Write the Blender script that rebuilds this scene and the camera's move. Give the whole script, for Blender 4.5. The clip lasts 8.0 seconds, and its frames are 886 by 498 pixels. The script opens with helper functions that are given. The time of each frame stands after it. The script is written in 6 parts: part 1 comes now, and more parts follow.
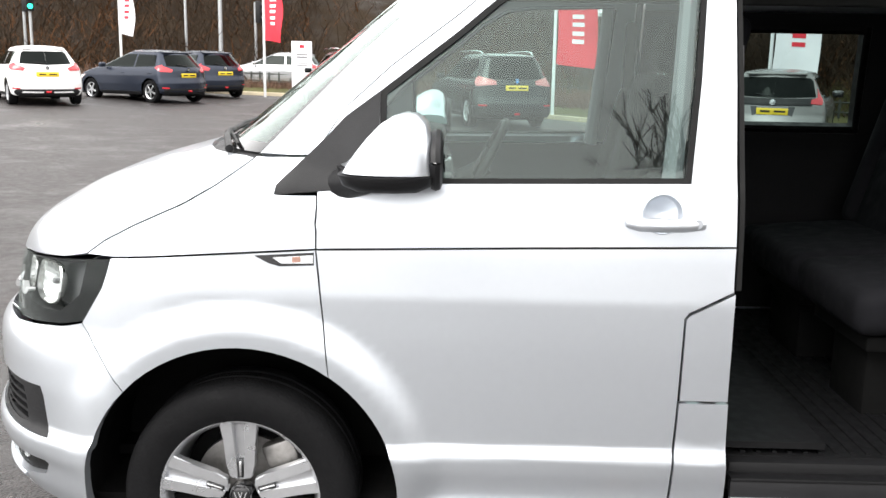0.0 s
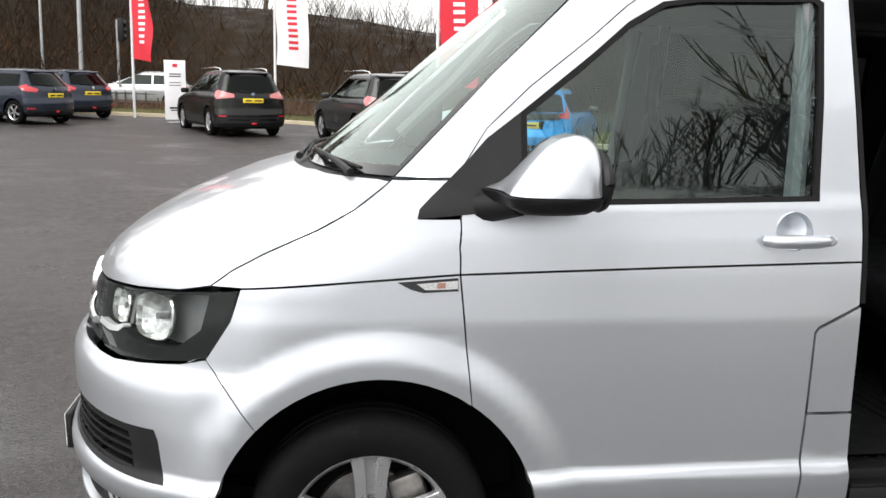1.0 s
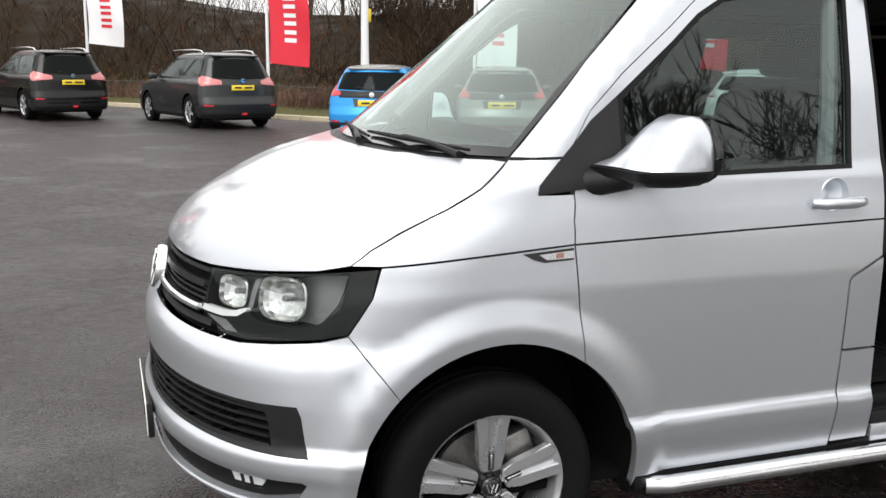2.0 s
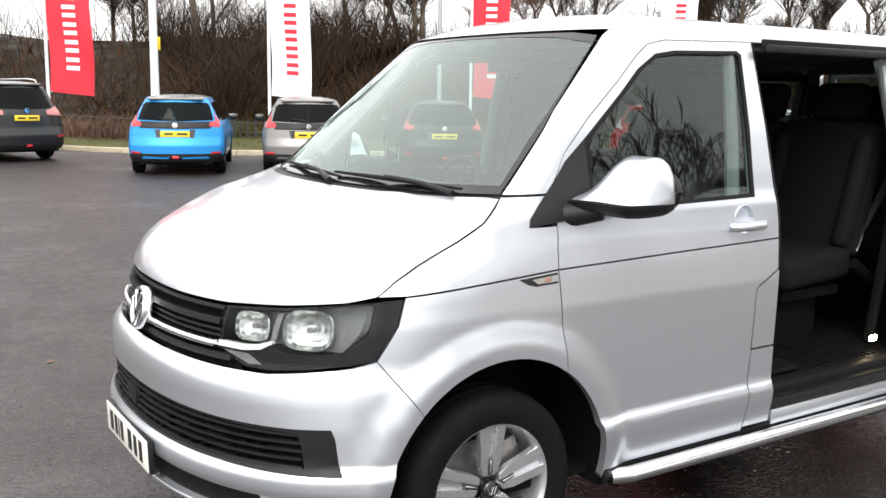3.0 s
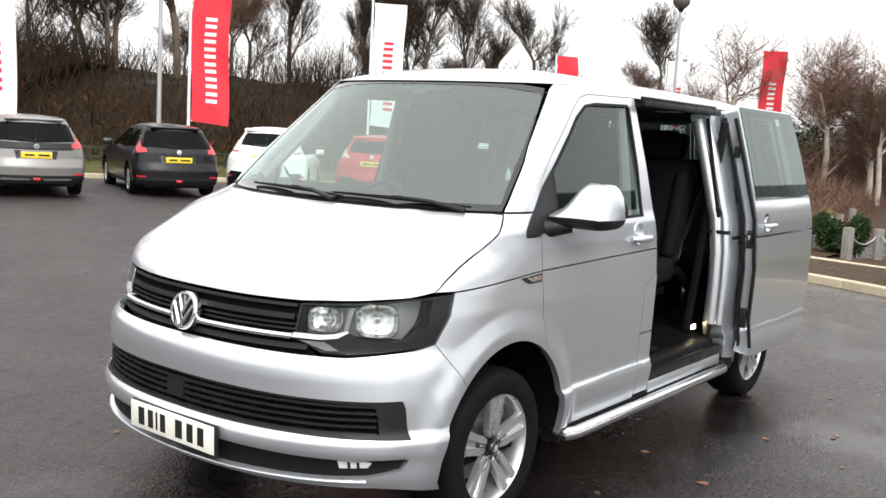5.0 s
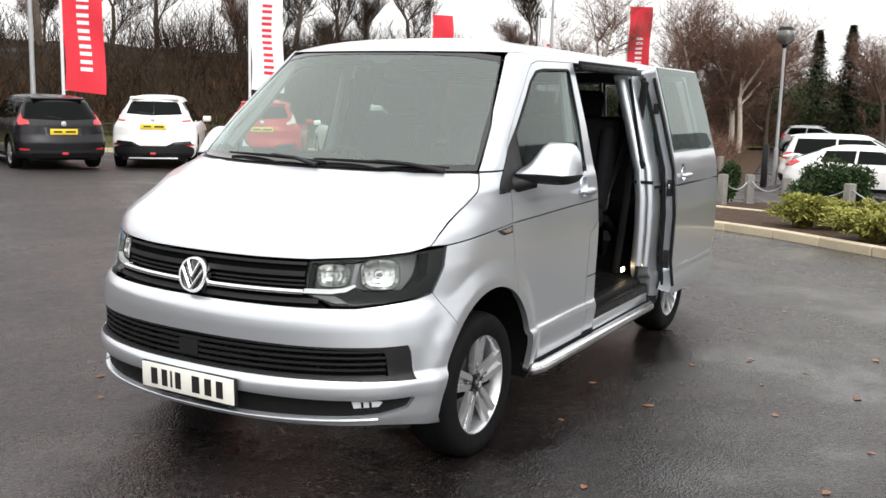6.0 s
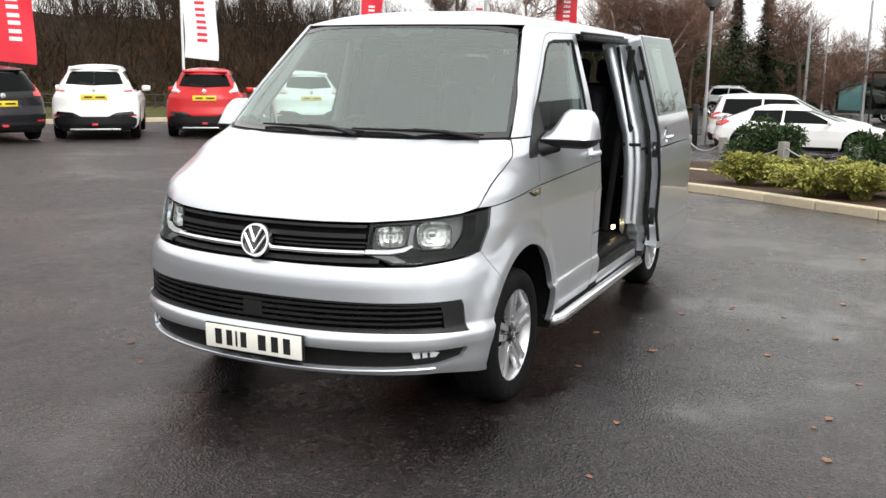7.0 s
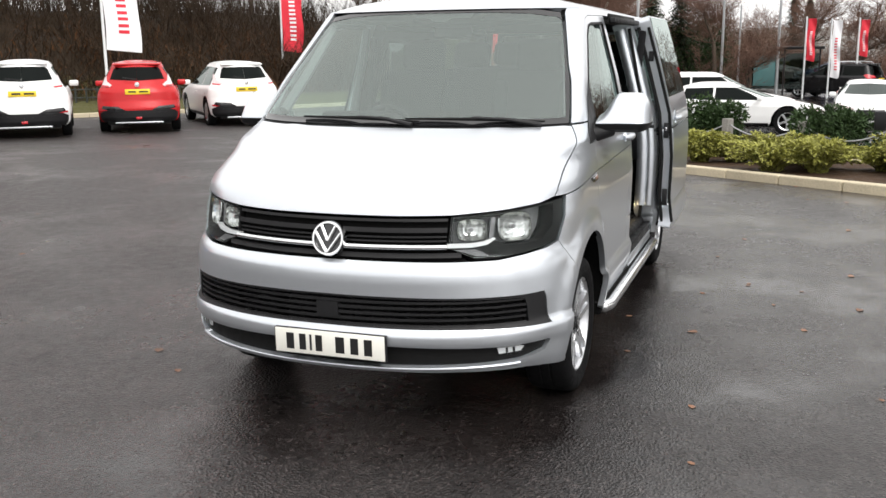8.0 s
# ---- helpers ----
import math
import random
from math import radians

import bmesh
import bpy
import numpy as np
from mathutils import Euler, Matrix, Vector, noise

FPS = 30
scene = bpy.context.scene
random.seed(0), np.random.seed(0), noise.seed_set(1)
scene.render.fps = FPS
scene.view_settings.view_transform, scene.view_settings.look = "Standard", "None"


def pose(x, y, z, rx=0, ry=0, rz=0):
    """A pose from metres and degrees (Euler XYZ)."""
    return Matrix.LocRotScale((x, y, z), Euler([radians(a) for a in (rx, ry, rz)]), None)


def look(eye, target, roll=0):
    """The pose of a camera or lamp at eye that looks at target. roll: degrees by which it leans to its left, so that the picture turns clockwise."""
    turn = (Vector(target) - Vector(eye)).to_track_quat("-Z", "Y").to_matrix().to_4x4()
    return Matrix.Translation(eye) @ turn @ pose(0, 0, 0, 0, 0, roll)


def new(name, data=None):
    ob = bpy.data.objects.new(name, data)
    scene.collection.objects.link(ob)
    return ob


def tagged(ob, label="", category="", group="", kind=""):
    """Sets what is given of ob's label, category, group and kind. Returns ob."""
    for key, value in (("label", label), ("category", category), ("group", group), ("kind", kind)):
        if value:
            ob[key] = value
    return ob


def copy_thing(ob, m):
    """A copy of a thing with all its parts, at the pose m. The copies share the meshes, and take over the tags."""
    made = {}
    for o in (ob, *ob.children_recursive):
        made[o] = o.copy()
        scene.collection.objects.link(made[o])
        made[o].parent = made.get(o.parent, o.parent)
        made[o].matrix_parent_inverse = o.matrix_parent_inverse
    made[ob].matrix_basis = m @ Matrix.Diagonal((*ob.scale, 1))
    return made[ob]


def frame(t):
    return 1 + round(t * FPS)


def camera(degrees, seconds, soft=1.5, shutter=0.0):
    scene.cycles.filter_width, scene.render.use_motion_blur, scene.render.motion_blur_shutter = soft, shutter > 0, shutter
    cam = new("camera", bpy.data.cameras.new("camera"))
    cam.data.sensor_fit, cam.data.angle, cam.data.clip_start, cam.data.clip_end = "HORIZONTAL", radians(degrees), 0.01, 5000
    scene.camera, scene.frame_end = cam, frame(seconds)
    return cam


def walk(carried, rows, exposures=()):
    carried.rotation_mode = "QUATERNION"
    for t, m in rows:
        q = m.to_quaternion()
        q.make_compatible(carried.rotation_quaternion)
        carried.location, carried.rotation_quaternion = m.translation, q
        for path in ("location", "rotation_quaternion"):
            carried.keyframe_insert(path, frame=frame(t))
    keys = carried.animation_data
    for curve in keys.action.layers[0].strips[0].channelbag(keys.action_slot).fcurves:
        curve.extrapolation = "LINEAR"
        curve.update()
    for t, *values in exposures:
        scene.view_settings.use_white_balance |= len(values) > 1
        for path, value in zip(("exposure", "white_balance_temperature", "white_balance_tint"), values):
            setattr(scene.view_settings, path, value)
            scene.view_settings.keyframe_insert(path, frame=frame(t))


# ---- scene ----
cam = camera(49.9, 8.0)
EXPOSURES = [(0.0, 1.25), (0.6, 0.98), (1.0, 0.5), (1.5, 0.24), (1.7, 0.26), (2.8, 0.74), (3.5, 0.86), (4.0, 1.0), (5.5, 0.47), (6.5, 0.45), (8.0, 0.42)]
PATH = [
    (0, (0.618, -3.430, 1.56), (0.587, -1.467, 1.176), 1),
    (0.5, (0.273, -3.394, 1.555), (0.470, -1.433, 1.214), 0.6),
    (1, (-0.133, -3.344, 1.55), (0.131, -1.391, 1.211), 1.1),
    (1.5, (-0.590, -3.330, 1.561), (-0.236, -1.405, 1.151), -0.9),
    (1.7, (-0.764, -3.336, 1.552), (-0.284, -1.437, 1.148), -0.4),
    (2.8, (-1.622, -3.351, 1.633), (-0.645, -1.637, 1.308), 0.4),
    (3, (-1.768, -3.312, 1.628), (-0.687, -1.66, 1.308), 0.8),
    (3.5, (-2.178, -3.273, 1.618), (-0.942, -1.736, 1.285), 2.3),
    (4, (-2.544, -3.196, 1.637), (-1.187, -1.763, 1.314), 1.7),
    (5.3, (-3.348, -2.989, 1.615), (-1.721, -1.861, 1.334), 2.7),
    (5.5, (-3.452, -2.981, 1.615), (-1.806, -1.902, 1.26), 2.3),
    (6, (-3.766, -2.84, 1.634), (-2.048, -1.866, 1.321), 1.5),
    (6.5, (-4.081, -2.702, 1.641), (-2.371, -1.726, 1.288), 1.3),
    (7, (-4.307, -2.513, 1.66), (-2.526, -1.688, 1.278), 0.8),
    (7.5, (-4.431, -2.186, 1.654), (-2.61, -1.451, 1.275), 0.1),
    (8, (-4.464, -1.808, 1.664), (-2.621, -1.147, 1.253), -0.6),
]
walk(cam, [(t, look(eye, target, roll)) for t, eye, target, roll in PATH],
     exposures=EXPOSURES)

# ---- light ----
world = bpy.data.worlds.new("overcast_sky")
scene.world = world
world.use_nodes = True
wn, wl = world.node_tree.nodes, world.node_tree.links
sky = wn.new("ShaderNodeTexSky")
sky.sky_type = 'NISHITA'
sky.sun_disc = False
sky.sun_elevation, sky.sun_rotation = radians(38), radians(215)
sky.air_density, sky.dust_density, sky.ozone_density = 1.0, 6.0, 1.0
cloud = wn.new("ShaderNodeHueSaturation")
cloud.inputs["Saturation"].default_value = 0.05
wl.new(sky.outputs[0], cloud.inputs["Color"])
veil = wn.new("ShaderNodeMix")
veil.data_type = 'RGBA'
veil.inputs[0].default_value = 0.7
veil.inputs[7].default_value = (9.45, 9.3, 9.2, 1)
wl.new(cloud.outputs[0], veil.inputs[6])
# an overcast sky is brightest overhead
way = wn.new("ShaderNodeTexCoord")
split = wn.new("ShaderNodeSeparateXYZ")
wl.new(way.outputs["Generated"], split.inputs[0])
height = wn.new("ShaderNodeMapRange")
height.inputs["From Min"].default_value, height.inputs["From Max"].default_value = 0.0, 1.0
height.inputs["To Min"].default_value, height.inputs["To Max"].default_value = 1.25, 1.6
wl.new(split.outputs["Z"], height.inputs["Value"])
dome = wn.new("ShaderNodeVectorMath")
dome.operation = 'SCALE'
wl.new(veil.outputs[2], dome.inputs[0])
wl.new(height.outputs[0], dome.inputs["Scale"])
wl.new(dome.outputs[0], wn["Background"].inputs[0])
wn["Background"].inputs[1].default_value = 0.11
sun_lamp = bpy.data.lights.new("sun", 'SUN')
sun_lamp.energy, sun_lamp.angle, sun_lamp.color = 0.9, radians(30), (1.0, 0.96, 0.9)
sun = new("sun", sun_lamp)
sun.matrix_world = look((-8, -9, 14), (0, 0, 0))


# ---- materials ----
def material(name, colour, rough=0.5, metal=0.0, coat=0.0, vary=0.12, scale=6.0, bump=0.0, bump_scale=80.0, emit=0.0, spec=0.5, per_piece=0.0, fine=60.0):
    """A surface with a large and a fine variation of its colour and gloss."""
    m = bpy.data.materials.new(name)
    m.use_nodes = True
    n, l = m.node_tree.nodes, m.node_tree.links
    b = n["Principled BSDF"]
    co = n.new("ShaderNodeTexCoord")
    big = n.new("ShaderNodeTexNoise")
    big.inputs["Scale"].default_value, big.inputs["Detail"].default_value = scale, 5
    small = n.new("ShaderNodeTexNoise")
    small.inputs["Scale"].default_value, small.inputs["Detail"].default_value = fine, 3
    for t in (big, small):
        l.new(co.outputs["Object"], t.inputs["Vector"])
    add = n.new("ShaderNodeMath")
    add.operation = 'MULTIPLY_ADD'
    add.inputs[1].default_value = 0.5
    l.new(small.outputs["Fac"], add.inputs[0])
    half = n.new("ShaderNodeMath")
    half.operation = 'MULTIPLY'
    half.inputs[1].default_value = 0.5
    l.new(big.outputs["Fac"], half.inputs[0])
    l.new(half.outputs[0], add.inputs[2])
    ramp = n.new("ShaderNodeMapRange")
    ramp.inputs["From Min"].default_value, ramp.inputs["From Max"].default_value = 0.3, 0.7
    ramp.inputs["To Min"].default_value, ramp.inputs["To Max"].default_value = 1 - vary, 1 + vary
    l.new(add.outputs[0], ramp.inputs["Value"])
    last = ramp.outputs[0]
    if per_piece:
        info = n.new("ShaderNodeObjectInfo")
        pm = n.new("ShaderNodeMapRange")
        pm.inputs["To Min"].default_value, pm.inputs["To Max"].default_value = 1 - per_piece, 1 + per_piece
        l.new(info.outputs["Random"], pm.inputs["Value"])
        mul = n.new("ShaderNodeMath")
        mul.operation = 'MULTIPLY'
        l.new(last, mul.inputs[0])
        l.new(pm.outputs[0], mul.inputs[1])
        last = mul.outputs[0]
    vm = n.new("ShaderNodeVectorMath")
    vm.operation = 'SCALE'
    vm.inputs[0].default_value = colour
    l.new(last, vm.inputs["Scale"])
    l.new(vm.outputs[0], b.inputs["Base Color"])
    rr = n.new("ShaderNodeMapRange")
    rr.inputs["From Min"].default_value, rr.inputs["From Max"].default_value = 0.3, 0.7
    rr.inputs["To Min"].default_value, rr.inputs["To Max"].default_value = rough * (1 - vary), min(1, rough * (1 + vary))
    l.new(big.outputs["Fac"], rr.inputs["Value"])
    l.new(rr.outputs[0], b.inputs["Roughness"])
    b.inputs["Metallic"].default_value = metal
    b.inputs["Coat Weight"].default_value, b.inputs["Coat Roughness"].default_value = coat, 0.03
    b.inputs["Specular IOR Level"].default_value = spec
    if emit:
        b.inputs["Emission Color"].default_value = (*colour, 1)
        b.inputs["Emission Strength"].default_value = emit
    if bump:
        bn = n.new("ShaderNodeTexNoise")
        bn.inputs["Scale"].default_value, bn.inputs["Detail"].default_value = bump_scale, 4
        l.new(co.outputs["Object"], bn.inputs["Vector"])
        bp = n.new("ShaderNodeBump")
        bp.inputs["Strength"].default_value, bp.inputs["Distance"].default_value = bump, 0.01
        l.new(bn.outputs["Fac"], bp.inputs["Height"])
        l.new(bp.outputs[0], b.inputs["Normal"])
    return m


def glass(name, tint, rough=0.0, gloss0=0.05):
    """A thin tinted pane: glossy most at a glance, clear behind."""
    m = bpy.data.materials.new(name)
    m.use_nodes = True
    n, l = m.node_tree.nodes, m.node_tree.links
    n.remove(n["Principled BSDF"])
    clear = n.new("ShaderNodeBsdfTransparent")
    clear.inputs[0].default_value = (*tint, 1)
    gloss = n.new("ShaderNodeBsdfGlossy")
    gloss.inputs["Roughness"].default_value = rough
    gloss.inputs[0].default_value = (0.90, 1.0, 0.96, 1)
    edge = n.new("ShaderNodeLayerWeight")
    edge.inputs["Blend"].default_value = 0.5
    steep = n.new("ShaderNodeMath")
    steep.operation = 'POWER'
    steep.inputs[1].default_value = 5.0
    l.new(edge.outputs["Facing"], steep.inputs[0])
    fr = n.new("ShaderNodeMath")
    fr.operation = 'MULTIPLY_ADD'
    fr.inputs[1].default_value, fr.inputs[2].default_value = 1 - gloss0, gloss0
    l.new(steep.outputs[0], fr.inputs[0])
    mix = n.new("ShaderNodeMixShader")
    l.new(fr.outputs[0], mix.inputs[0])
    l.new(clear.outputs[0], mix.inputs[1])
    l.new(gloss.outputs[0], mix.inputs[2])
    l.new(mix.outputs[0], n["Material Output"].inputs[0])
    return m


SILVER = material("silver_metallic_paint", (0.61, 0.64, 0.68), 0.29, 0.80, 0.6, 0.015, 1.5, fine=40)
CHROME = material("chrome", (0.85, 0.86, 0.87), 0.16, 1.0, 0, 0.04, 8)
ALLOY = material("alloy_rim_paint", (0.58, 0.59, 0.61), 0.28, 0.8, 0.4, 0.05, 12)
PLASTIC = material("black_moulded_plastic", (0.008, 0.008, 0.009), 0.5, 0, 0, 0.2, 12, 0.15, 400, spec=0.35)
GLOSSBLACK = material("gloss_black_plastic", (0.012, 0.012, 0.013), 0.12, 0, 0.5, 0.1, 10)
SEAL = material("rubber_seal", (0.006, 0.006, 0.006), 0.6, 0, 0, 0.2, 30, spec=0.2)
TYRE = material("tyre_rubber", (0.007, 0.007, 0.0075), 0.75, 0, 0, 0.25, 14, 0.3, 120, spec=0.08)
CAVITY = material("dark_underside", (0.005, 0.005, 0.005), 0.9, 0, 0, 0.3, 9, spec=0.05)
TRIM = material("charcoal_cabin_plastic", (0.009, 0.009, 0.010), 0.6, 0, 0, 0.15, 15, 0.1, 300, spec=0.12)
PALE_TRIM = material("grey_cabin_plastic", (0.16, 0.16, 0.17), 0.6, 0, 0, 0.1, 12)
FABRIC = material("black_woven_seat_fabric", (0.007, 0.007, 0.0085), 0.9, 0, 0, 0.25, 20, 0.3, 500, spec=0.1)
LINER = material("grey_headlining", (0.13, 0.13, 0.128), 0.9, 0, 0, 0.06, 30)
RUBBERMAT = material("ribbed_black_rubber", (0.006, 0.006, 0.0065), 0.5, 0, 0, 0.2, 25, spec=0.15)
WINDSCREEN = glass("green_tinted_glass", (0.74, 0.86, 0.81), 0.0, 0.17)
DOORGLASS = glass("door_glass", (0.66, 0.78, 0.75), 0.0, 0.06)
PRIVACY = glass("grey_glass", (0.30, 0.38, 0.37), 0.0, 0.05)
LENS = glass("clear_lamp_lens", (0.92, 0.94, 0.95), 0.0, 0.014)
REFLECTOR = material("lamp_reflector", (0.58, 0.59, 0.57), 0.22, 0.92, 0, 0.22, 60)
HOUSING = material("grey_lamp_housing", (0.17, 0.17, 0.172), 0.35, 0.2, 0, 0.25, 40)
AMBER = material("amber_lens", (0.30, 0.16, 0.12), 0.2, 0, 0.5, 0.1, 40)
PLATE_WHITE = material("plate_white", (0.82, 0.81, 0.74), 0.35, 0, 0.2, 0.03, 20)
PLATE_YELLOW = material("plate_yellow", (0.80, 0.58, 0.03), 0.35, 0, 0.2, 0.04, 20)
INK = material("plate_black", (0.012, 0.012, 0.012), 0.4, 0, 0, 0.1, 30)
MIRROR = material("mirror_glass", (0.9, 0.9, 0.9), 0.02, 1.0, 0, 0.01, 4)
STEEL = material("polished_steel_tube", (0.76, 0.77, 0.78), 0.2, 1.0, 0, 0.06, 20)
PALEBAR = material("pale_light_guide", (0.72, 0.72, 0.72), 0.3, 0, 0.4, 0.05, 20)
DISC = material("brake_iron", (0.28, 0.27, 0.26), 0.45, 0.9, 0, 0.2, 30)
LAMP_ON = material("step_lamp_glow", (1.0, 0.78, 0.45), 0.4, emit=14)


# ---- mesh tools ----
def mesh_object(name, mesh, mat, parent=None, label=""):
    ob = new(name, mesh)
    for m in (mat if isinstance(mat, (list, tuple)) else [mat]):
        mesh.materials.append(m)
    if parent:
        ob.parent = parent
    if label:
        ob["label"] = label
    return ob


def part(name, bm, mat, parent=None, label="", smooth=True):
    """One bmesh as one mesh object under a thing or a part."""
    me = bpy.data.meshes.new(name)
    bmesh.ops.recalc_face_normals(bm, faces=bm.faces)
    bm.to_mesh(me)
    bm.free()
    if smooth:
        me.shade_smooth()
        me.set_sharp_from_angle(angle=radians(38))
    return mesh_object(name, me, mat, parent, label)


def thing(name, label, category, at=(0, 0, 0), turn=0, group="", kind=""):
    ob = new(name)
    ob.matrix_basis = pose(*at, 0, 0, turn)
    return tagged(ob, label, category, group, kind)


def add_box(bm, size, m=Matrix(), bevel=0.0, segments=2):
    """A box of that size about m's origin, with rounded edges."""
    got = bmesh.ops.create_cube(bm, size=1, matrix=m @ Matrix.Diagonal((*size, 1)))
    vs = got["verts"]
    if bevel:
        es = list({e for v in vs for e in v.link_edges})
        bmesh.ops.bevel(bm, geom=es, offset=bevel, segments=segments, affect='EDGES', profile=0.5)


def box(size, m=Matrix(), bevel=0.0, segments=2):
    bm = bmesh.new()
    add_box(bm, size, m, bevel, segments)
    return bm


def add_tube(bm, pts, radii, sides=10, cap=True):
    """A tube along points; radii: one number or one for each point."""
    if not isinstance(radii, (list, tuple)):
        radii = [radii] * len(pts)
    pts = [Vector(p) for p in pts]
    rings, ref = [], None
    for i, p in enumerate(pts):
        d = (pts[min(i + 1, len(pts) - 1)] - pts[max(i - 1, 0)]).normalized()
        if ref is None:
            ref = Vector((0, 0, 1)) if abs(d.z) < 0.9 else Vector((1, 0, 0))
        a = d.cross(ref).normalized()
        b = a.cross(d).normalized()
        ref = b
        rings.append([bm.verts.new(p + radii[i] * (math.cos(k * math.tau / sides) * a + math.sin(k * math.tau / sides) * b)) for k in range(sides)])
    for r, s in zip(rings, rings[1:]):
        for k in range(sides):
            bm.faces.new((r[k], r[(k + 1) % sides], s[(k + 1) % sides], s[k]))
    if cap:
        bm.faces.new(rings[0][::-1])
        bm.faces.new(rings[-1])


def tube(pts, radii, sides=10, cap=True):
    bm = bmesh.new()
    add_tube(bm, pts, radii, sides, cap)
    return bm


def add_lathe(bm, profile, m=Matrix(), sides=40, closed=False):
    """A profile of (radius, along y) turned about the y axis."""
    rings = []
    for r, y in profile:
        rings.append([bm.verts.new(m @ Vector((r * math.cos(k * math.tau / sides), y, r * math.sin(k * math.tau / sides)))) for k in range(sides)])
    pairs = list(zip(rings, rings[1:]))
    if closed:
        pairs.append((rings[-1], rings[0]))
    for r, s in pairs:
        for k in range(sides):
            bm.faces.new((r[k], r[(k + 1) % sides], s[(k + 1) % sides], s[k]))
    if not closed:
        for ring, flip in ((rings[0], 1), (rings[-1], -1)):
            bm.faces.new(ring[::flip])


def lathe(profile, m=Matrix(), sides=40, closed=False):
    bm = bmesh.new()
    add_lathe(bm, profile, m, sides, closed)
    return bm


def add_prism(bm, poly, depth, m=Matrix(), bevel=0.0):
    """A polygon in the xz plane of m, drawn out by depth along y."""
    vs = [bm.verts.new(m @ Vector((x, -depth / 2, z))) for x, z in poly]
    f = bm.faces.new(vs)
    got = bmesh.ops.extrude_face_region(bm, geom=[f])
    new_vs = [g for g in got["geom"] if isinstance(g, bmesh.types.BMVert)]
    bmesh.ops.translate(bm, verts=new_vs, vec=m.to_3x3() @ Vector((0, depth, 0)))
    if bevel:
        es = list({e for v in vs + new_vs for e in v.link_edges})
        bmesh.ops.bevel(bm, geom=es, offset=bevel, segments=2, affect='EDGES', profile=0.5)


def prism(poly, depth, m=Matrix(), bevel=0.0):
    bm = bmesh.new()
    add_prism(bm, poly, depth, m, bevel)
    return bm


def rounded(poly, r, n=4):
    """The polygon with its corners rounded to about r."""
    out = []
    for i, p in enumerate(poly):
        p, a, b = Vector(p), Vector(poly[i - 1]), Vector(poly[(i + 1) % len(poly)])
        ra = min(r, (a - p).length * 0.45)
        rb = min(r, (b - p).length * 0.45)
        s, e = p + (a - p).normalized() * ra, p + (b - p).normalized() * rb
        for k in range(n + 1):
            t = k / n
            out.append(tuple((1 - t) ** 2 * s + 2 * t * (1 - t) * p + t * t * e))
    return out


def curve_of(pairs, soft=0.012):
    """A smooth function through pairs of (height, value)."""
    a = np.array(pairs, float)
    zs = np.arange(a[0, 0] - 0.2, a[-1, 0] + 0.2, 0.004)
    v = np.interp(zs, a[:, 0], a[:, 1])
    lo, hi = (a[1, 1] - a[0, 1]) / (a[1, 0] - a[0, 0]), (a[-1, 1] - a[-2, 1]) / (a[-1, 0] - a[-2, 0])
    v = np.where(zs < a[0, 0], a[0, 1] + (zs - a[0, 0]) * lo, np.where(zs > a[-1, 0], a[-1, 1] + (zs - a[-1, 0]) * hi, v))
    k = np.exp(-0.5 * (np.arange(-20, 21) * 0.004 / soft) ** 2)
    v = np.convolve(np.pad(v, 20, mode="edge"), k / k.sum(), mode="valid")
    return lambda z: float(np.interp(z, zs, v))


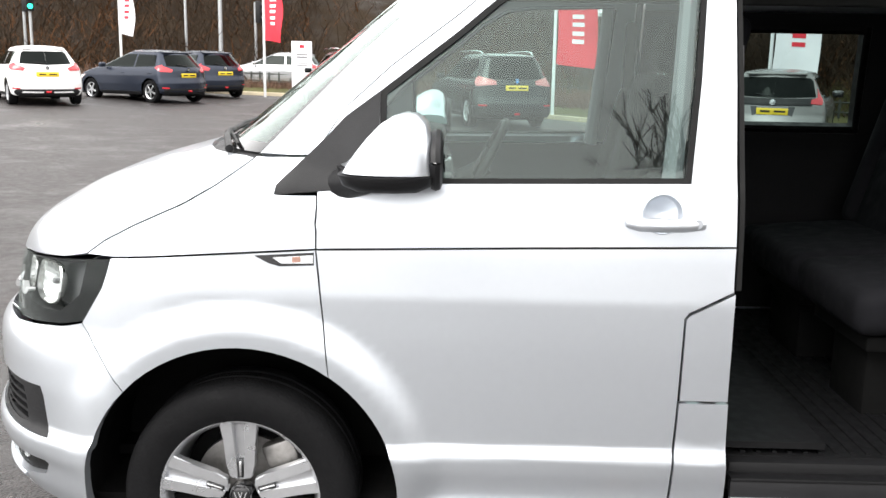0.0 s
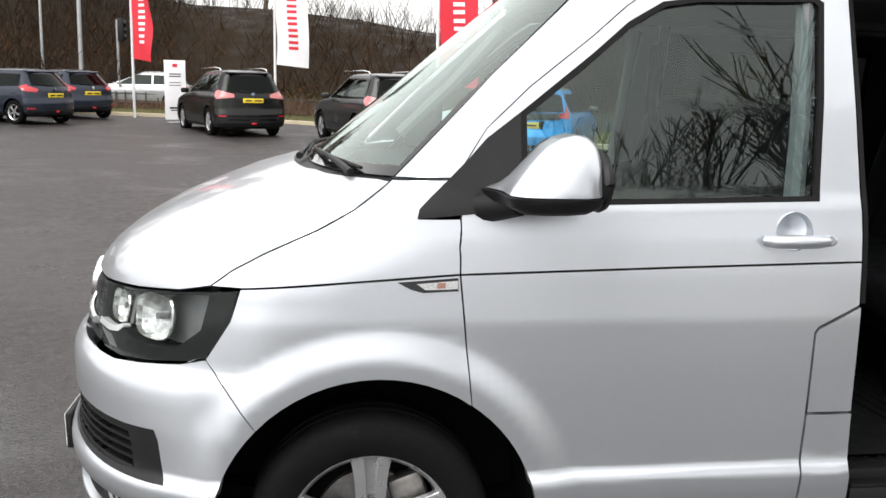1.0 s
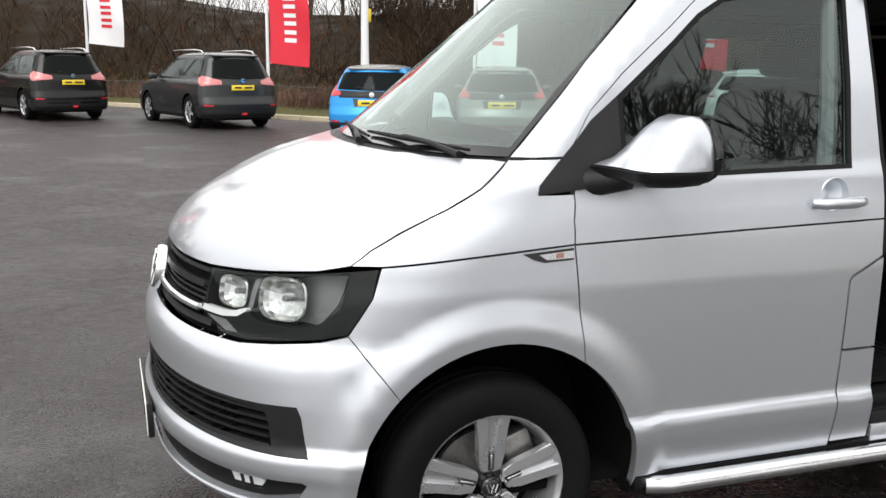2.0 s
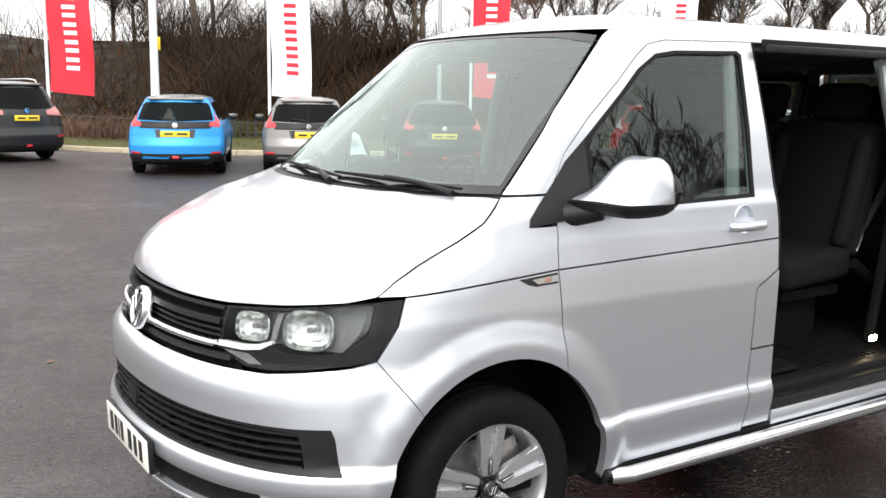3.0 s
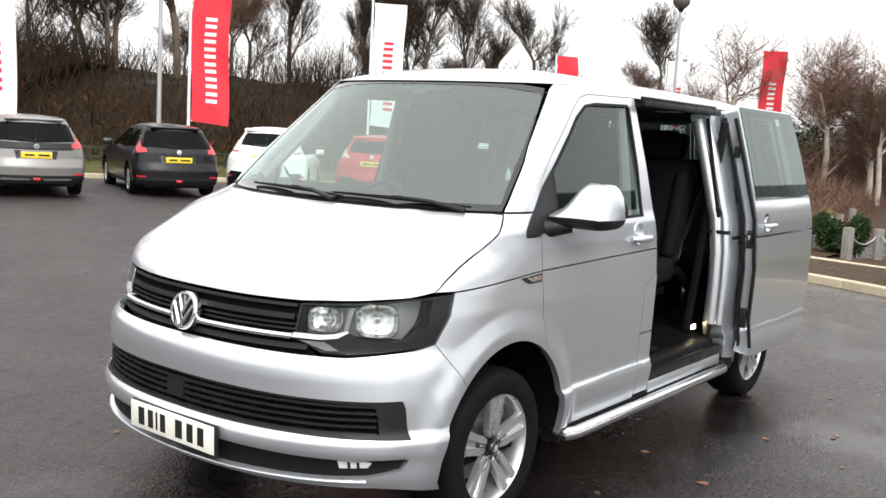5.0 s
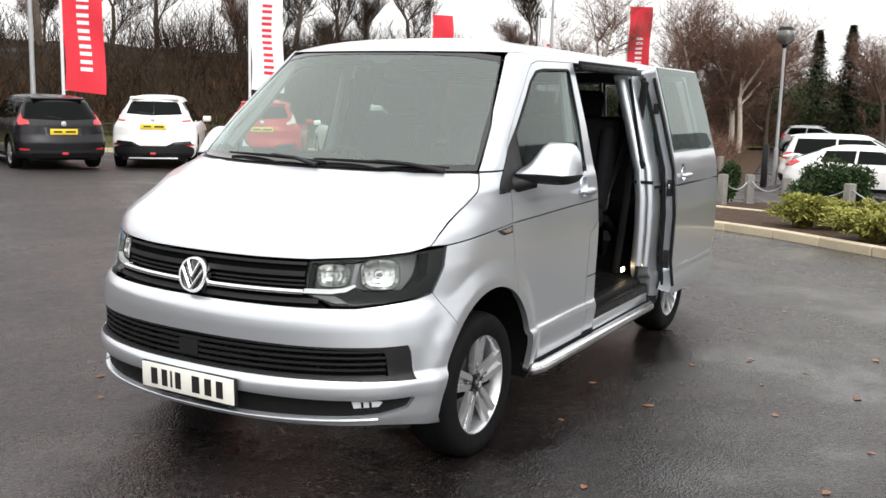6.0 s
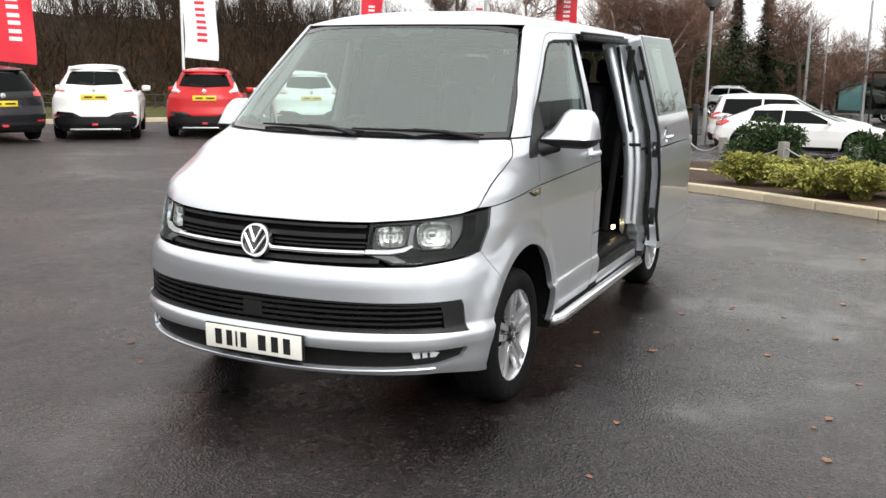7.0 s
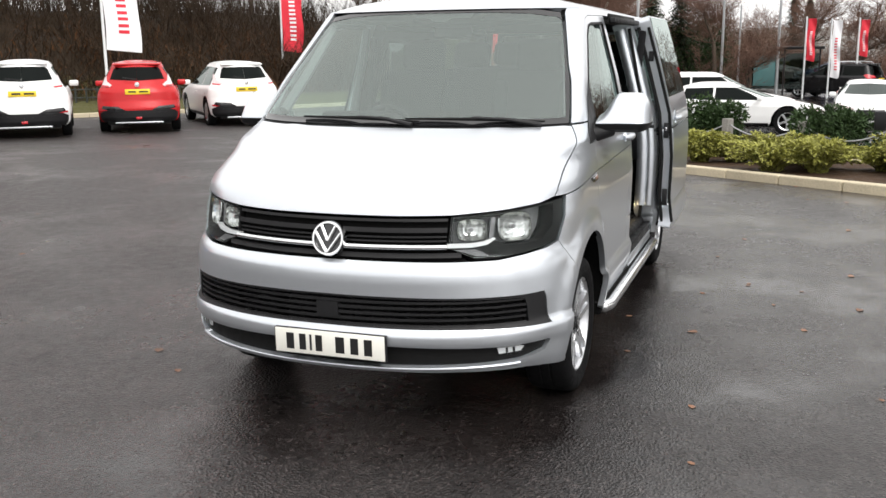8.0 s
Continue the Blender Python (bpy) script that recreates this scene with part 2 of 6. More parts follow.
class Shell:
    """A vehicle's skin: at each height a rounded plan outline. A place on it is u, the way along the outline from the middle of the
    nose (its left flank, at -y, is positive), and the height z."""

    def __init__(self, half, nose, bow, corner, tail, tail_bow, tail_corner, z0, z1, power=3.0, swell=None, lift=0.0):
        self.zs = np.arange(z0, z1 + 0.011, 0.01)
        self.rows, self.swell, self.lift = [], swell, lift
        for z in self.zs:
            w, f, k, c, t, tb, tc = half(z), nose(z), bow(z), corner(z), tail(z), tail_bow(z), tail_corner(z)
            s = np.linspace(0, 1, 90)
            y = w * (1 - (1 - s) ** 2.2)
            dip = 1 - np.maximum(0, 1 - (y / w) ** power) ** (1 / power)
            fx = f + k * y * y + c * dip
            rx = t - tb * y * y - tc * dip
            mid = np.linspace(fx[-1], rx[-1], 60)[1:-1]
            xs = np.concatenate([fx, mid, rx[::-1]])
            ys = np.concatenate([y, np.full(58, w), y[::-1]])
            u = np.concatenate([[0], np.cumsum(np.hypot(np.diff(xs), np.diff(ys)))])
            self.rows.append((u, xs, ys))
        # along the straight flanks u runs with x alone, the same at every height
        u, xs, _ = self.rows[len(self.rows) // 3]
        base = u[89] - xs[89]
        for i, (u, xs, ys) in enumerate(self.rows):
            start = base + xs[89]
            self.rows[i] = (np.concatenate([u[:90] * start / u[89], u[90:] - u[89] + start]), xs, ys)
        self.table()

    def row(self, z):
        i = min(max((z - self.zs[0]) / 0.01, 0), len(self.zs) - 1.001)
        return int(i), i - int(i)

    def table(self):
        n = 900
        self.U = np.array([r[0][-1] for r in self.rows])
        self.X = np.array([np.interp(np.linspace(0, r[0][-1], n), r[0], r[1]) for r in self.rows])
        self.Y = np.array([np.interp(np.linspace(0, r[0][-1], n), r[0], r[2]) for r in self.rows])

    def places(self, u, z):
        """Many places at once: an array of points."""
        i = np.clip((z - self.zs[0]) / 0.01, 0, len(self.zs) - 1.001)
        r = i.astype(int)
        f = i - r
        x, y = 0.0, 0.0
        for k, wt in ((r, 1 - f), (r + 1, f)):
            c = np.clip(np.abs(u) / self.U[k] * 899, 0, 898.999)
            ci = c.astype(int)
            cf = c - ci
            x = x + wt * ((1 - cf) * self.X[k, ci] + cf * self.X[k, ci + 1])
            y = y + wt * ((1 - cf) * self.Y[k, ci] + cf * self.Y[k, ci + 1])
        if self.swell:
            y = y + self.swell(x, z)
        return np.stack([x, np.where(u >= 0, -y, y), z + self.lift], axis=-1)

    def normals(self, u, z):
        e = 0.006
        n = np.cross(self.places(u + e, z) - self.places(u - e, z), self.places(u, z + e) - self.places(u, z - e))
        return n / np.maximum(np.linalg.norm(n, axis=-1, keepdims=True), 1e-9)

    def place(self, u, z):
        return Vector(self.places(np.array([u]), np.array([z]))[0])

    def normal(self, u, z):
        return Vector(self.normals(np.array([u]), np.array([z]))[0])

    def u_of(self, kind, v, z):
        i, f = self.row(z)
        out = []
        for u, xs, ys in (self.rows[i], self.rows[i + 1]):
            if kind == "y":
                out.append(np.interp(abs(v), ys[:90], u[:90]))
            elif kind == "b":
                out.append(np.interp(-abs(v), -ys[148:], u[148:]))
            else:
                out.append(np.interp(v, xs, u))
        s = (1 - f) * out[0] + f * out[1]
        if kind in "yb":
            return -s if v > 0 else s
        return s if kind == "l" else -s

    def outline(self, poly, gap=0.0):
        """A polygon of (kind, value, height) as (u, z): y: across the nose, b: across the tail, l, r: along the left or right flank."""
        out = []
        for a, b in zip(poly, poly[1:] + poly[:1]):
            ua, ub = self.u_of(*a), self.u_of(*b)
            n = max(1, math.ceil(math.hypot(ub - ua, b[2] - a[2]) / 0.05))
            for k in range(n):
                t = k / n
                z = a[2] + t * (b[2] - a[2])
                same = a[0] == b[0] and not (a[0] in "yb" and a[1] * b[1] < 0)
                out.append((self.u_of(a[0], a[1] + t * (b[1] - a[1]), z) if same else ua + t * (ub - ua), z))
        if gap:
            area = sum(p[0] * q[1] - q[0] * p[1] for p, q in zip(out, out[1:] + out[:1]))
            sign = 1 if area > 0 else -1
            moved = []
            for i, p in enumerate(out):
                p, a, b = Vector(p), Vector(out[i - 1]), Vector(out[(i + 1) % len(out)])
                d1, d2 = (p - a), (b - p)
                n1, n2 = Vector((-d1.y, d1.x)), Vector((-d2.y, d2.x))
                n = (n1.normalized() if n1.length > 1e-6 else n2.normalized()) + (n2.normalized() if n2.length > 1e-6 else n1.normalized())
                moved.append(tuple(p + sign * gap * (n.normalized() if n.length > 1e-6 else Vector((0, 0)))))
            out = moved
        return out


def skin(name, shell, polys, mat, parent, label="", off=0.0, depth=0.02, gap=0.0016, step=(0.06, 0.05), m=None, push=None):
    """Sheets of the shell, cut along polygons and folded inwards at the edges: each of polys is an outline, or (outline, holes)."""
    verts, faces, normals = [], [], []
    for poly in polys:
        poly, holes = poly if isinstance(poly, tuple) else (poly, [])
        loops = [shell.outline(poly, gap)] + [shell.outline(h, -gap) for h in holes]
        flat = [p for loop in loops for p in loop]
        tris = mathutils_tess([[Vector((a, b, 0)) for a, b in loop] for loop in loops])
        bm = bmesh.new()
        bv = [bm.verts.new((a, b, 0)) for a, b in flat]
        for t in tris:
            try:
                bm.faces.new([bv[i] for i in t])
            except ValueError:
                pass
        us, zs = [p[0] for p in flat], [p[1] for p in flat]
        for axis, lo, hi, st in ((0, min(us), max(us), step[0]), (1, min(zs), max(zs), step[1])):
            k = math.floor(lo / st) + 1
            while k * st < hi:
                co, no = [0, 0, 0], [0, 0, 0]
                co[axis], no[axis] = k * st, 1
                bmesh.ops.bisect_plane(bm, geom=bm.verts[:] + bm.edges[:] + bm.faces[:], plane_co=co, plane_no=no, dist=1e-5)
                k += 1
        bmesh.ops.remove_doubles(bm, verts=bm.verts[:], dist=2e-4)
        bm.verts.index_update()
        base = len(verts)
        uu, zz = np.array([v.co.x for v in bm.verts]), np.array([v.co.y for v in bm.verts])
        norm = shell.normals(uu, zz)
        place = shell.places(uu, zz) + norm * off
        norm, place = [Vector(n) for n in norm], [Vector(p) for p in place]
        if push:
            place = [p + n * push(p) for p, n in zip(place, norm)]
        verts += place
        normals += norm
        for f in bm.faces:
            ids = [v.index for v in f.verts]
            area = sum((uu[i] - uu[ids[0]]) * (zz[j] - zz[ids[0]]) - (uu[j] - uu[ids[0]]) * (zz[i] - zz[ids[0]]) for i, j in zip(ids, ids[1:] + ids[:1]))
            if abs(area) < 2e-7:
                continue
            if area < 0:
                ids = ids[::-1]
            faces.append([base + i for i in ids])
        if depth:
            top, low = {}, {}
            for e in bm.edges:
                if len(e.link_faces) == 1:
                    for v in e.verts:
                        if v.index not in top:
                            top[v.index], low[v.index] = len(verts), len(verts) + 1
                            verts += [place[v.index], place[v.index] - norm[v.index] * depth]
                            normals += [Vector((0, 0, 0))] * 2
                    a, b = e.verts[0].index, e.verts[1].index
                    faces.append([top[a], top[b], low[b], low[a]])
        bm.free()
    me = bpy.data.meshes.new(name)
    me.from_pydata([tuple(v) for v in verts], [], faces)
    me.shade_smooth()
    me.update()
    me.normals_split_custom_set_from_vertices([tuple(n) for n in normals])
    ob = mesh_object(name, me, mat, parent, label)
    if m:
        ob.matrix_basis = m
    return ob


from mathutils.geometry import tessellate_polygon as mathutils_tess


# ---- the van ----
ARCH_R, ARCH_Z, REAR_AXLE = 0.438, 0.345, 3.0


def van_swell(x, z):
    """The raised lips of the wheel arches."""
    s = 0.0
    for cx in (0.012, REAR_AXLE):
        t = np.clip((0.575 - np.hypot(x - cx, z - ARCH_Z)) / 0.10, 0, 1)
        s = s + 0.021 * t * t * (3 - 2 * t)
    return s * np.clip(1 - (-0.6 - x) / 0.1, 0, 1)


VAN_FORM = dict(
    half=curve_of([(.20, .88), (.28, .925), (.38, .944), (.43, .954), (.47, .957), (.488, .957), (.504, .940), (.6, .943), (.8, .949), (.925, .9515), (.945, .950), (1.05, .943), (1.15, .934), (1.22, .921), (1.27, .903), (1.5, .846), (1.81, .757), (1.86, .740), (1.9, .72)], 0.006),
    nose=curve_of([(.20, -.80), (.27, -.883), (.33, -.919), (.40, -.925), (.43, -.942), (.475, -.944), (.498, -.921), (.62, -.923), (.70, -.928), (.742, -.924), (.768, -.908), (.786, -.876), (.80, -.871), (.86, -.863), (.92, -.852), (.965, -.839), (.99, -.827), (1.03, -.795), (1.08, -.732), (1.15, -.612), (1.22, -.445), (1.29, -.20), (1.31, -.155), (1.82, .46), (1.87, .52), (1.9, .57)], 0.009),
    bow=curve_of([(.2, .195), (.76, .205), (.98, .195), (1.06, .10), (1.2, .10), (1.3, .18), (1.82, .19)]),
    corner=curve_of([(.2, .47), (.62, .485), (.78, .572), (1.0, .64), (1.08, .78), (1.15, .82), (1.22, .55), (1.31, .22), (1.5, .15), (1.85, .12)]),
    tail=curve_of([(.2, 3.93), (.45, 3.98), (1.15, 3.98), (1.85, 3.84)]),
    tail_bow=lambda z: 0.03, tail_corner=lambda z: 0.12,
    z0=.20, z1=1.89, lift=0.010)
VAN = Shell(**VAN_FORM, swell=van_swell)
PLAIN = Shell(**VAN_FORM)   # the same without the arches, for the sliding door


def arc(cx, cz, r, a0, a1, n=14, side="l"):
    return [(side, cx + r * math.cos(radians(a0 + (a1 - a0) * k / n)), cz + r * math.sin(radians(a0 + (a1 - a0) * k / n))) for k in range(n + 1)]


def flank(points, side="l"):
    return [(side, x, z) for x, z in points]


def nose_loop(half_points):
    """A loop across the nose from its left half; points are (kind, value, height) from the middle outwards and back to the middle."""
    other = {"l": "r"}
    back = [(other.get(k, k), -v if k == "y" else v, z) for k, v, z in half_points]
    return half_points + [p for p in back[::-1] if not (p[0] == "y" and abs(p[1]) < 1e-6)]


def disc(x, z, r, side="l"):
    """A round outline on the flank."""
    return [(side, x + r * math.cos(k * math.tau / 20), z + r * math.sin(k * math.tau / 20)) for k in range(20)]


BOWL = [(.001, .030), (.02, .028), (.044, .017), (.0525, .0), (.055, .004), (.047, .023), (.02, .033), (.001, .034)]


def lerp_y(x, z, side=-1):
    """The flank's y at that place."""
    p = VAN.place(VAN.u_of("l" if side < 0 else "r", x, z), z)
    return p.y


def wheel(parent, at, side):
    """A road wheel: a lathe-turned tyre, a five twin-spoke alloy rim, disc and caliper. side: -1 faces -y."""
    w = thing("wheel", "", "", at)
    w.parent = parent
    f = Matrix.Diagonal((1, -side, 1, 1))   # outer face towards -y for side -1
    # y < 0 is the outer face here, then mirrored as needed
    tyre = [(.222, -.088), (.232, -.104), (.262, -.114), (.295, -.113), (.318, -.104), (.330, -.088), (.335, -.06), (.336, -.03), (.332, -.026), (.332, -.020), (.336, -.016), (.336, .016), (.332, .020), (.332, .026), (.336, .03), (.335, .06), (.330, .088), (.318, .104), (.295, .113), (.262, .114), (.232, .104), (.222, .088)]
    part("tyre", lathe(tyre, f, 64, closed=True), TYRE, w, "black rubber tyre with a moulded sidewall")
    rim = [(.234, -.100), (.238, -.092), (.234, -.084), (.222, -.078), (.216, -.05), (.205, .0), (.200, .09), (.194, .09), (.198, .0), (.208, -.05), (.214, -.082), (.220, -.092), (.226, -.099)]
    part("rim", lathe(rim, f, 64, closed=True), ALLOY, w, "silver alloy rim")
    for k in range(5):
        a = radians(90 + 72 * k)
        turn = f @ Matrix.Rotation(-a, 4, 'Y')
        bm = bmesh.new()
        for s in (1, -1):
            prof = [(.045, .004 * s), (.09, .010 * s), (.224, .016 * s), (.226, .058 * s), (.16, .046 * s), (.09, .041 * s), (.05, .032 * s)]
            prof = prof if s > 0 else prof[::-1]
            lo = [bm.verts.new(turn @ Vector((x, -.079 - .018 * (x / .226) ** 1.5 + .028, z))) for x, z in prof]
            hi = [bm.verts.new(turn @ Vector((x, -.079 - .018 * (x / .226) ** 1.5, z * 0.96 + .0008 * s))) for x, z in prof]
            bm.faces.new(hi)
            bm.faces.new(lo[::-1])
            for i in range(len(prof)):
                j = (i + 1) % len(prof)
                bm.faces.new((lo[i], lo[j], hi[j], hi[i]))
        lo = [bm.verts.new(turn @ Vector((x, -.062 - .018 * (x / .226) ** 1.5, z))) for x, z in [(.04, -.012), (.22, -.02), (.22, .02), (.04, .012)]]
        bm.faces.new(lo)
        bmesh.ops.bevel(bm, geom=[e for e in bm.edges if len(e.link_faces) == 2], offset=.004, segments=2, affect='EDGES')
        part("spoke", bm, ALLOY, w)
        part("spoke_slot", box((.052, .008, .016), turn @ pose(.078, -.079, 0), .003), GLOSSBLACK, w)
        part("slot_edge", box((.046, .008, .007), turn @ pose(.079, -.0815, 0), .002), CHROME, w)
    part("hub_cap", lathe([(.001, -.080), (.024, -.079), (.032, -.074), (.034, -.060), (.034, -.04)], f @ Matrix.Translation((0, -.013, 0)), 32), GLOSSBLACK, w, "round black hub cap with a chrome ring")
    part("hub_ring", lathe([(.026, -.0785), (.029, -.0815), (.032, -.0775), (.031, -.074), (.027, -.075)], f @ Matrix.Translation((0, -.013, 0)), 32, closed=True), GLOSSBLACK, w)
    bm = bmesh.new()
    for s in (1, -1):
        for x0, x1 in ((.018, .006), (.006, .001)):
            add_tube(bm, [f @ Vector((s * x0, -.0935, .012)), f @ Vector((s * (x0 - .009), -.0935, -.014))], .0022, 6)
    part("hub_badge", bm, CHROME, w)
    part("brake_disc", lathe([(.05, .0), (.150, .0), (.150, .022), (.05, .022)], f, 40), DISC, w, "grey cast-iron brake disc")
    part("brake_caliper", box((.10, .06, .17), f @ pose(.12, -.005, .06, 0, -20, 0), .015), DISC, w)
    part("wheel_drum", lathe([(.05, .02), (.19, .03), (.19, .10), (.05, .10)], f, 24), CAVITY, w)
    return w


A_SEAM = 180 - math.degrees(math.asin((.650 - ARCH_Z) / ARCH_R))
DOORLINE = [(.25, 1.353), (.30, 1.430), (.42, 1.541), (.60, 1.681), (.695, 1.762), (.765, 1.809), (.855, 1.828), (1.341, 1.839)]


def build_van():
    van = thing("van", "silver passenger van, sliding side door open, parked on wet tarmac", "van", (0.012, 0, 0))
    sill_z = 0.315
    arch_f = lambda a0, a1, s, n=14: arc(0.012, ARCH_Z, ARCH_R, a0, a1, n, s)
    for s, tag in (("l", -1), ("r", 1)):
        # front wing below the waist line
        a_door = math.degrees(math.asin((.705 - ARCH_Z) / ARCH_R))
        a_seam = A_SEAM
        lower = flank([(-.338, 1.013), (-.1, 1.031), (.226, 1.053)], s) + arch_f(a_door, a_seam, s) + flank([(-.431, .826), (-.365, .93)], s)
        upper = flank([(-.414, 1.017), (-.333, 1.016), (-.1, 1.034), (.226, 1.056), (.226, 1.198), (.118, 1.198), (.122, 1.222), (.215, 1.298), (.055, 1.293), (.02, 1.264), (-.045, 1.217), (-.14, 1.162), (-.28, 1.098), (-.36, 1.056)], s)
        wing = skin("front_wing", VAN, [lower, upper], SILVER, van, "silver front wing", step=(.03, .025))
        # repeater blade on the wing
        skin("repeater_surround", VAN, [flank([(.062, 1.036), (.222, 1.047), (.222, 1.012), (.13, 1.008), (.10, 1.016)], s)], GLOSSBLACK, wing, off=.003, depth=.006, gap=0)
        skin("repeater_trim", VAN, [flank([(.112, 1.032), (.220, 1.040), (.220, 1.018), (.135, 1.016)], s)], CHROME, wing, off=.006, depth=.005, gap=0)
        skin("repeater_lens", VAN, [flank([(.165, 1.034), (.187, 1.036), (.187, 1.021), (.165, 1.020)], s)], AMBER, wing, off=.0085, depth=.005, gap=0)
        # windscreen pillar and rail over the door
        skin("windscreen_pillar", VAN, [flank([(.062, 1.300), (.217, 1.302)] + DOORLINE + [(2.37, 1.840), (2.37, 1.872), (.66, 1.872), (.615, 1.838), (.33, 1.572)], s)], SILVER, van, "silver windscreen pillar and roof rail")
        # front door, with the window cut through
        door_low = flank([(.228, 1.053)], s) + arch_f(a_door, -8, s) + flank([(.46, sill_z), (1.203, sill_z), (1.215, .65), (1.2185, .886), (1.229, .902), (1.345, .962), (1.345, 1.080), (.8, 1.068)], s)
        win = flank([(.395, 1.235), (1.218, 1.250), (1.245, 1.52), (1.262, 1.785), (1.24, 1.797), (.90, 1.787), (.80, 1.772), (.70, 1.715), (.60, 1.63), (.395, 1.470)], s)
        door_up = (flank([(.228, 1.056), (.8, 1.071), (1.345, 1.083), (1.343, 1.25)] + DOORLINE[::-1] + [(.228, 1.2)], s), [win, disc(1.146, 1.166, .052, s)])
        door = skin("front_door", VAN, [door_low, door_up], SILVER, van, "silver front door, shut", depth=.03, step=(.026, .02))
        big = flank([(.392, 1.231), (1.221, 1.246), (1.248, 1.52), (1.266, 1.787), (1.243, 1.801), (.898, 1.791), (.797, 1.776), (.697, 1.719), (.597, 1.634), (.392, 1.474)], s)
        small = flank([(.408, 1.245), (1.206, 1.260), (1.232, 1.52), (1.250, 1.776), (1.234, 1.788), (.902, 1.778), (.806, 1.763), (.708, 1.707), (.608, 1.622), (.408, 1.464)], s)
        skin("window_seal", VAN, [(big, [small])], SEAL, door, "black rubber window seal", off=.002, depth=.012, gap=0)
        skin("window_pane", VAN, [win], DOORGLASS, door, "tinted door glass", off=-.010, depth=0, gap=0).visible_shadow = False
        skin("door_card", VAN, [flank([(.50, .40), (1.20, .40), (1.32, .98), (1.32, 1.235), (.30, 1.215), (.30, .80), (.44, .66)], s)], TRIM, door, "charcoal door lining", off=-.055, depth=.02)
        skin("sail_panel", VAN, [flank([(.114, 1.198), (.390, 1.222), (.392, 1.474), (.30, 1.405), (.245, 1.345), (.120, 1.224)], s)], PLASTIC, door, "black plastic corner panel", off=.004, depth=.02, gap=0)
        # door handle in its scoop
        hy = lambda x, z: lerp_y(x, z, tag)
        part("handle_scoop", lathe(BOWL, Matrix.Translation((1.146, hy(1.146, 1.166) - tag * .001, 1.176)) @ Matrix.Diagonal((1, -tag, 1, 1)), 28, closed=True), SILVER, door)
        pts = [(1.056, .008), (1.08, .030), (1.14, .036), (1.20, .034), (1.250, .012)]
        part("door_handle", tube([(x, hy(x, 1.147) + tag * o, 1.153) for x, o in pts], [.014, .018, .019, .018, .015], 12), SILVER, door, "silver pull handle")
        part("lock_cap", lathe([(.001, .0), (.012, .0), (.013, .003), (.013, .02)], Matrix.Translation((1.232, hy(1.232, 1.147) + tag * .036, 1.157)) @ Matrix.Diagonal((1, -tag, 1, 1)), 16), SILVER, door)
        # door mirror
        build_mirror(van, tag)
        # door pillar behind the front door
        flap = flank([(1.350, .957), (1.232, .897), (1.222, .885), (1.219, .653), (1.352, .653)], s)
        skin("fuel_flap", VAN, [flap], SILVER, van, "silver fuel filler flap")
        skin("sill_end", VAN, [flank([(1.219, .647), (1.354, .647), (1.362, .33), (1.207, .33)], s)], SILVER, van)
        skin("door_pillar", VAN, [flank([(1.350, .965), (1.366, .965), (1.366, 1.25), (1.358, 1.838), (1.343, 1.838), (1.349, 1.25)], s)], SEAL, van, "black rubber-lined door pillar", off=-.006, depth=.09)
        skin("side_sill", VAN, [flank([(.455, sill_z - .004), (1.205, sill_z - .004), (1.362, .325), (2.40, .325), (2.575, .325), (2.60, .24), (.47, .24)], s)], PLASTIC, van, "black plastic side sill", depth=.05)
        # wheel housings
        for cx in (0.012, REAR_AXLE):
            bm = bmesh.new()
            lip = [(cx + (ARCH_R + .012) * math.cos(radians(a)), ARCH_Z + .01 + (ARCH_R + .012) * math.sin(radians(a))) for a in range(-12, 193, 12)]
            outer = [bm.verts.new((x, tag * (abs(lerp_y(x, max(z - .01, .21), tag)) - .012), z)) for x, z in lip]
            inner = [bm.verts.new((x, tag * .55, z)) for x, z in lip]
            for i in range(len(lip) - 1):
                bm.faces.new((outer[i], outer[i + 1], inner[i + 1], inner[i]))
            bm.faces.new(inner)
            part("wheel_housing", bm, CAVITY, van, "black wheel housing")
    # bumper, bonnet, lamps and grilles
    bumper = nose_loop([("y", 0, .782), ("y", -.3, .781), ("y", -.55, .779), ("y", -.70, .779), ("y", -.78, .789), ("l", -.5, .806), ("l", -.431, .825)]
                       + arch_f(A_SEAM, 186, "l", 10) + [("l", -.395, .262), ("l", -.5, .278), ("y", -.80, .296), ("y", -.7, .297), ("y", -.55, .298), ("y", -.3, .298), ("y", 0, .298)])
    grille_low = nose_loop([("y", 0, .636), ("y", -.3, .634), ("y", -.575, .628), ("y", -.8, .626), ("l", -.572, .628), ("l", -.562, .60), ("l", -.548, .486), ("y", -.80, .489), ("y", -.58, .495), ("y", -.3, .498), ("y", 0, .50)])
    strip = nose_loop([("y", 0, .425), ("y", -.3, .421), ("y", -.6, .412), ("y", -.75, .409), ("l", -.565, .413), ("l", -.552, .405), ("l", -.570, .366), ("y", -.80, .342), ("y", -.7, .333), ("y", -.3, .323), ("y", 0, .322)])
    skin("bumper", VAN, [(bumper, [grille_low, strip])], SILVER, van, "silver front bumper", depth=.03, step=(.05, .02), gap=.0012)
    bonnet = nose_loop([("y", 0, .966), ("y", -.3, .966), ("y", -.51, .969), ("y", -.7, .982), ("l", -.5, .998), ("l", -.417, 1.017), ("l", -.362, 1.058), ("l", -.282, 1.1005), ("l", -.142, 1.1645), ("l", -.047, 1.2195), ("l", .017, 1.2655), ("l", .046, 1.288), ("l", .02, 1.292), ("y", -.6, 1.288), ("y", -.3, 1.287), ("y", 0, 1.287)])

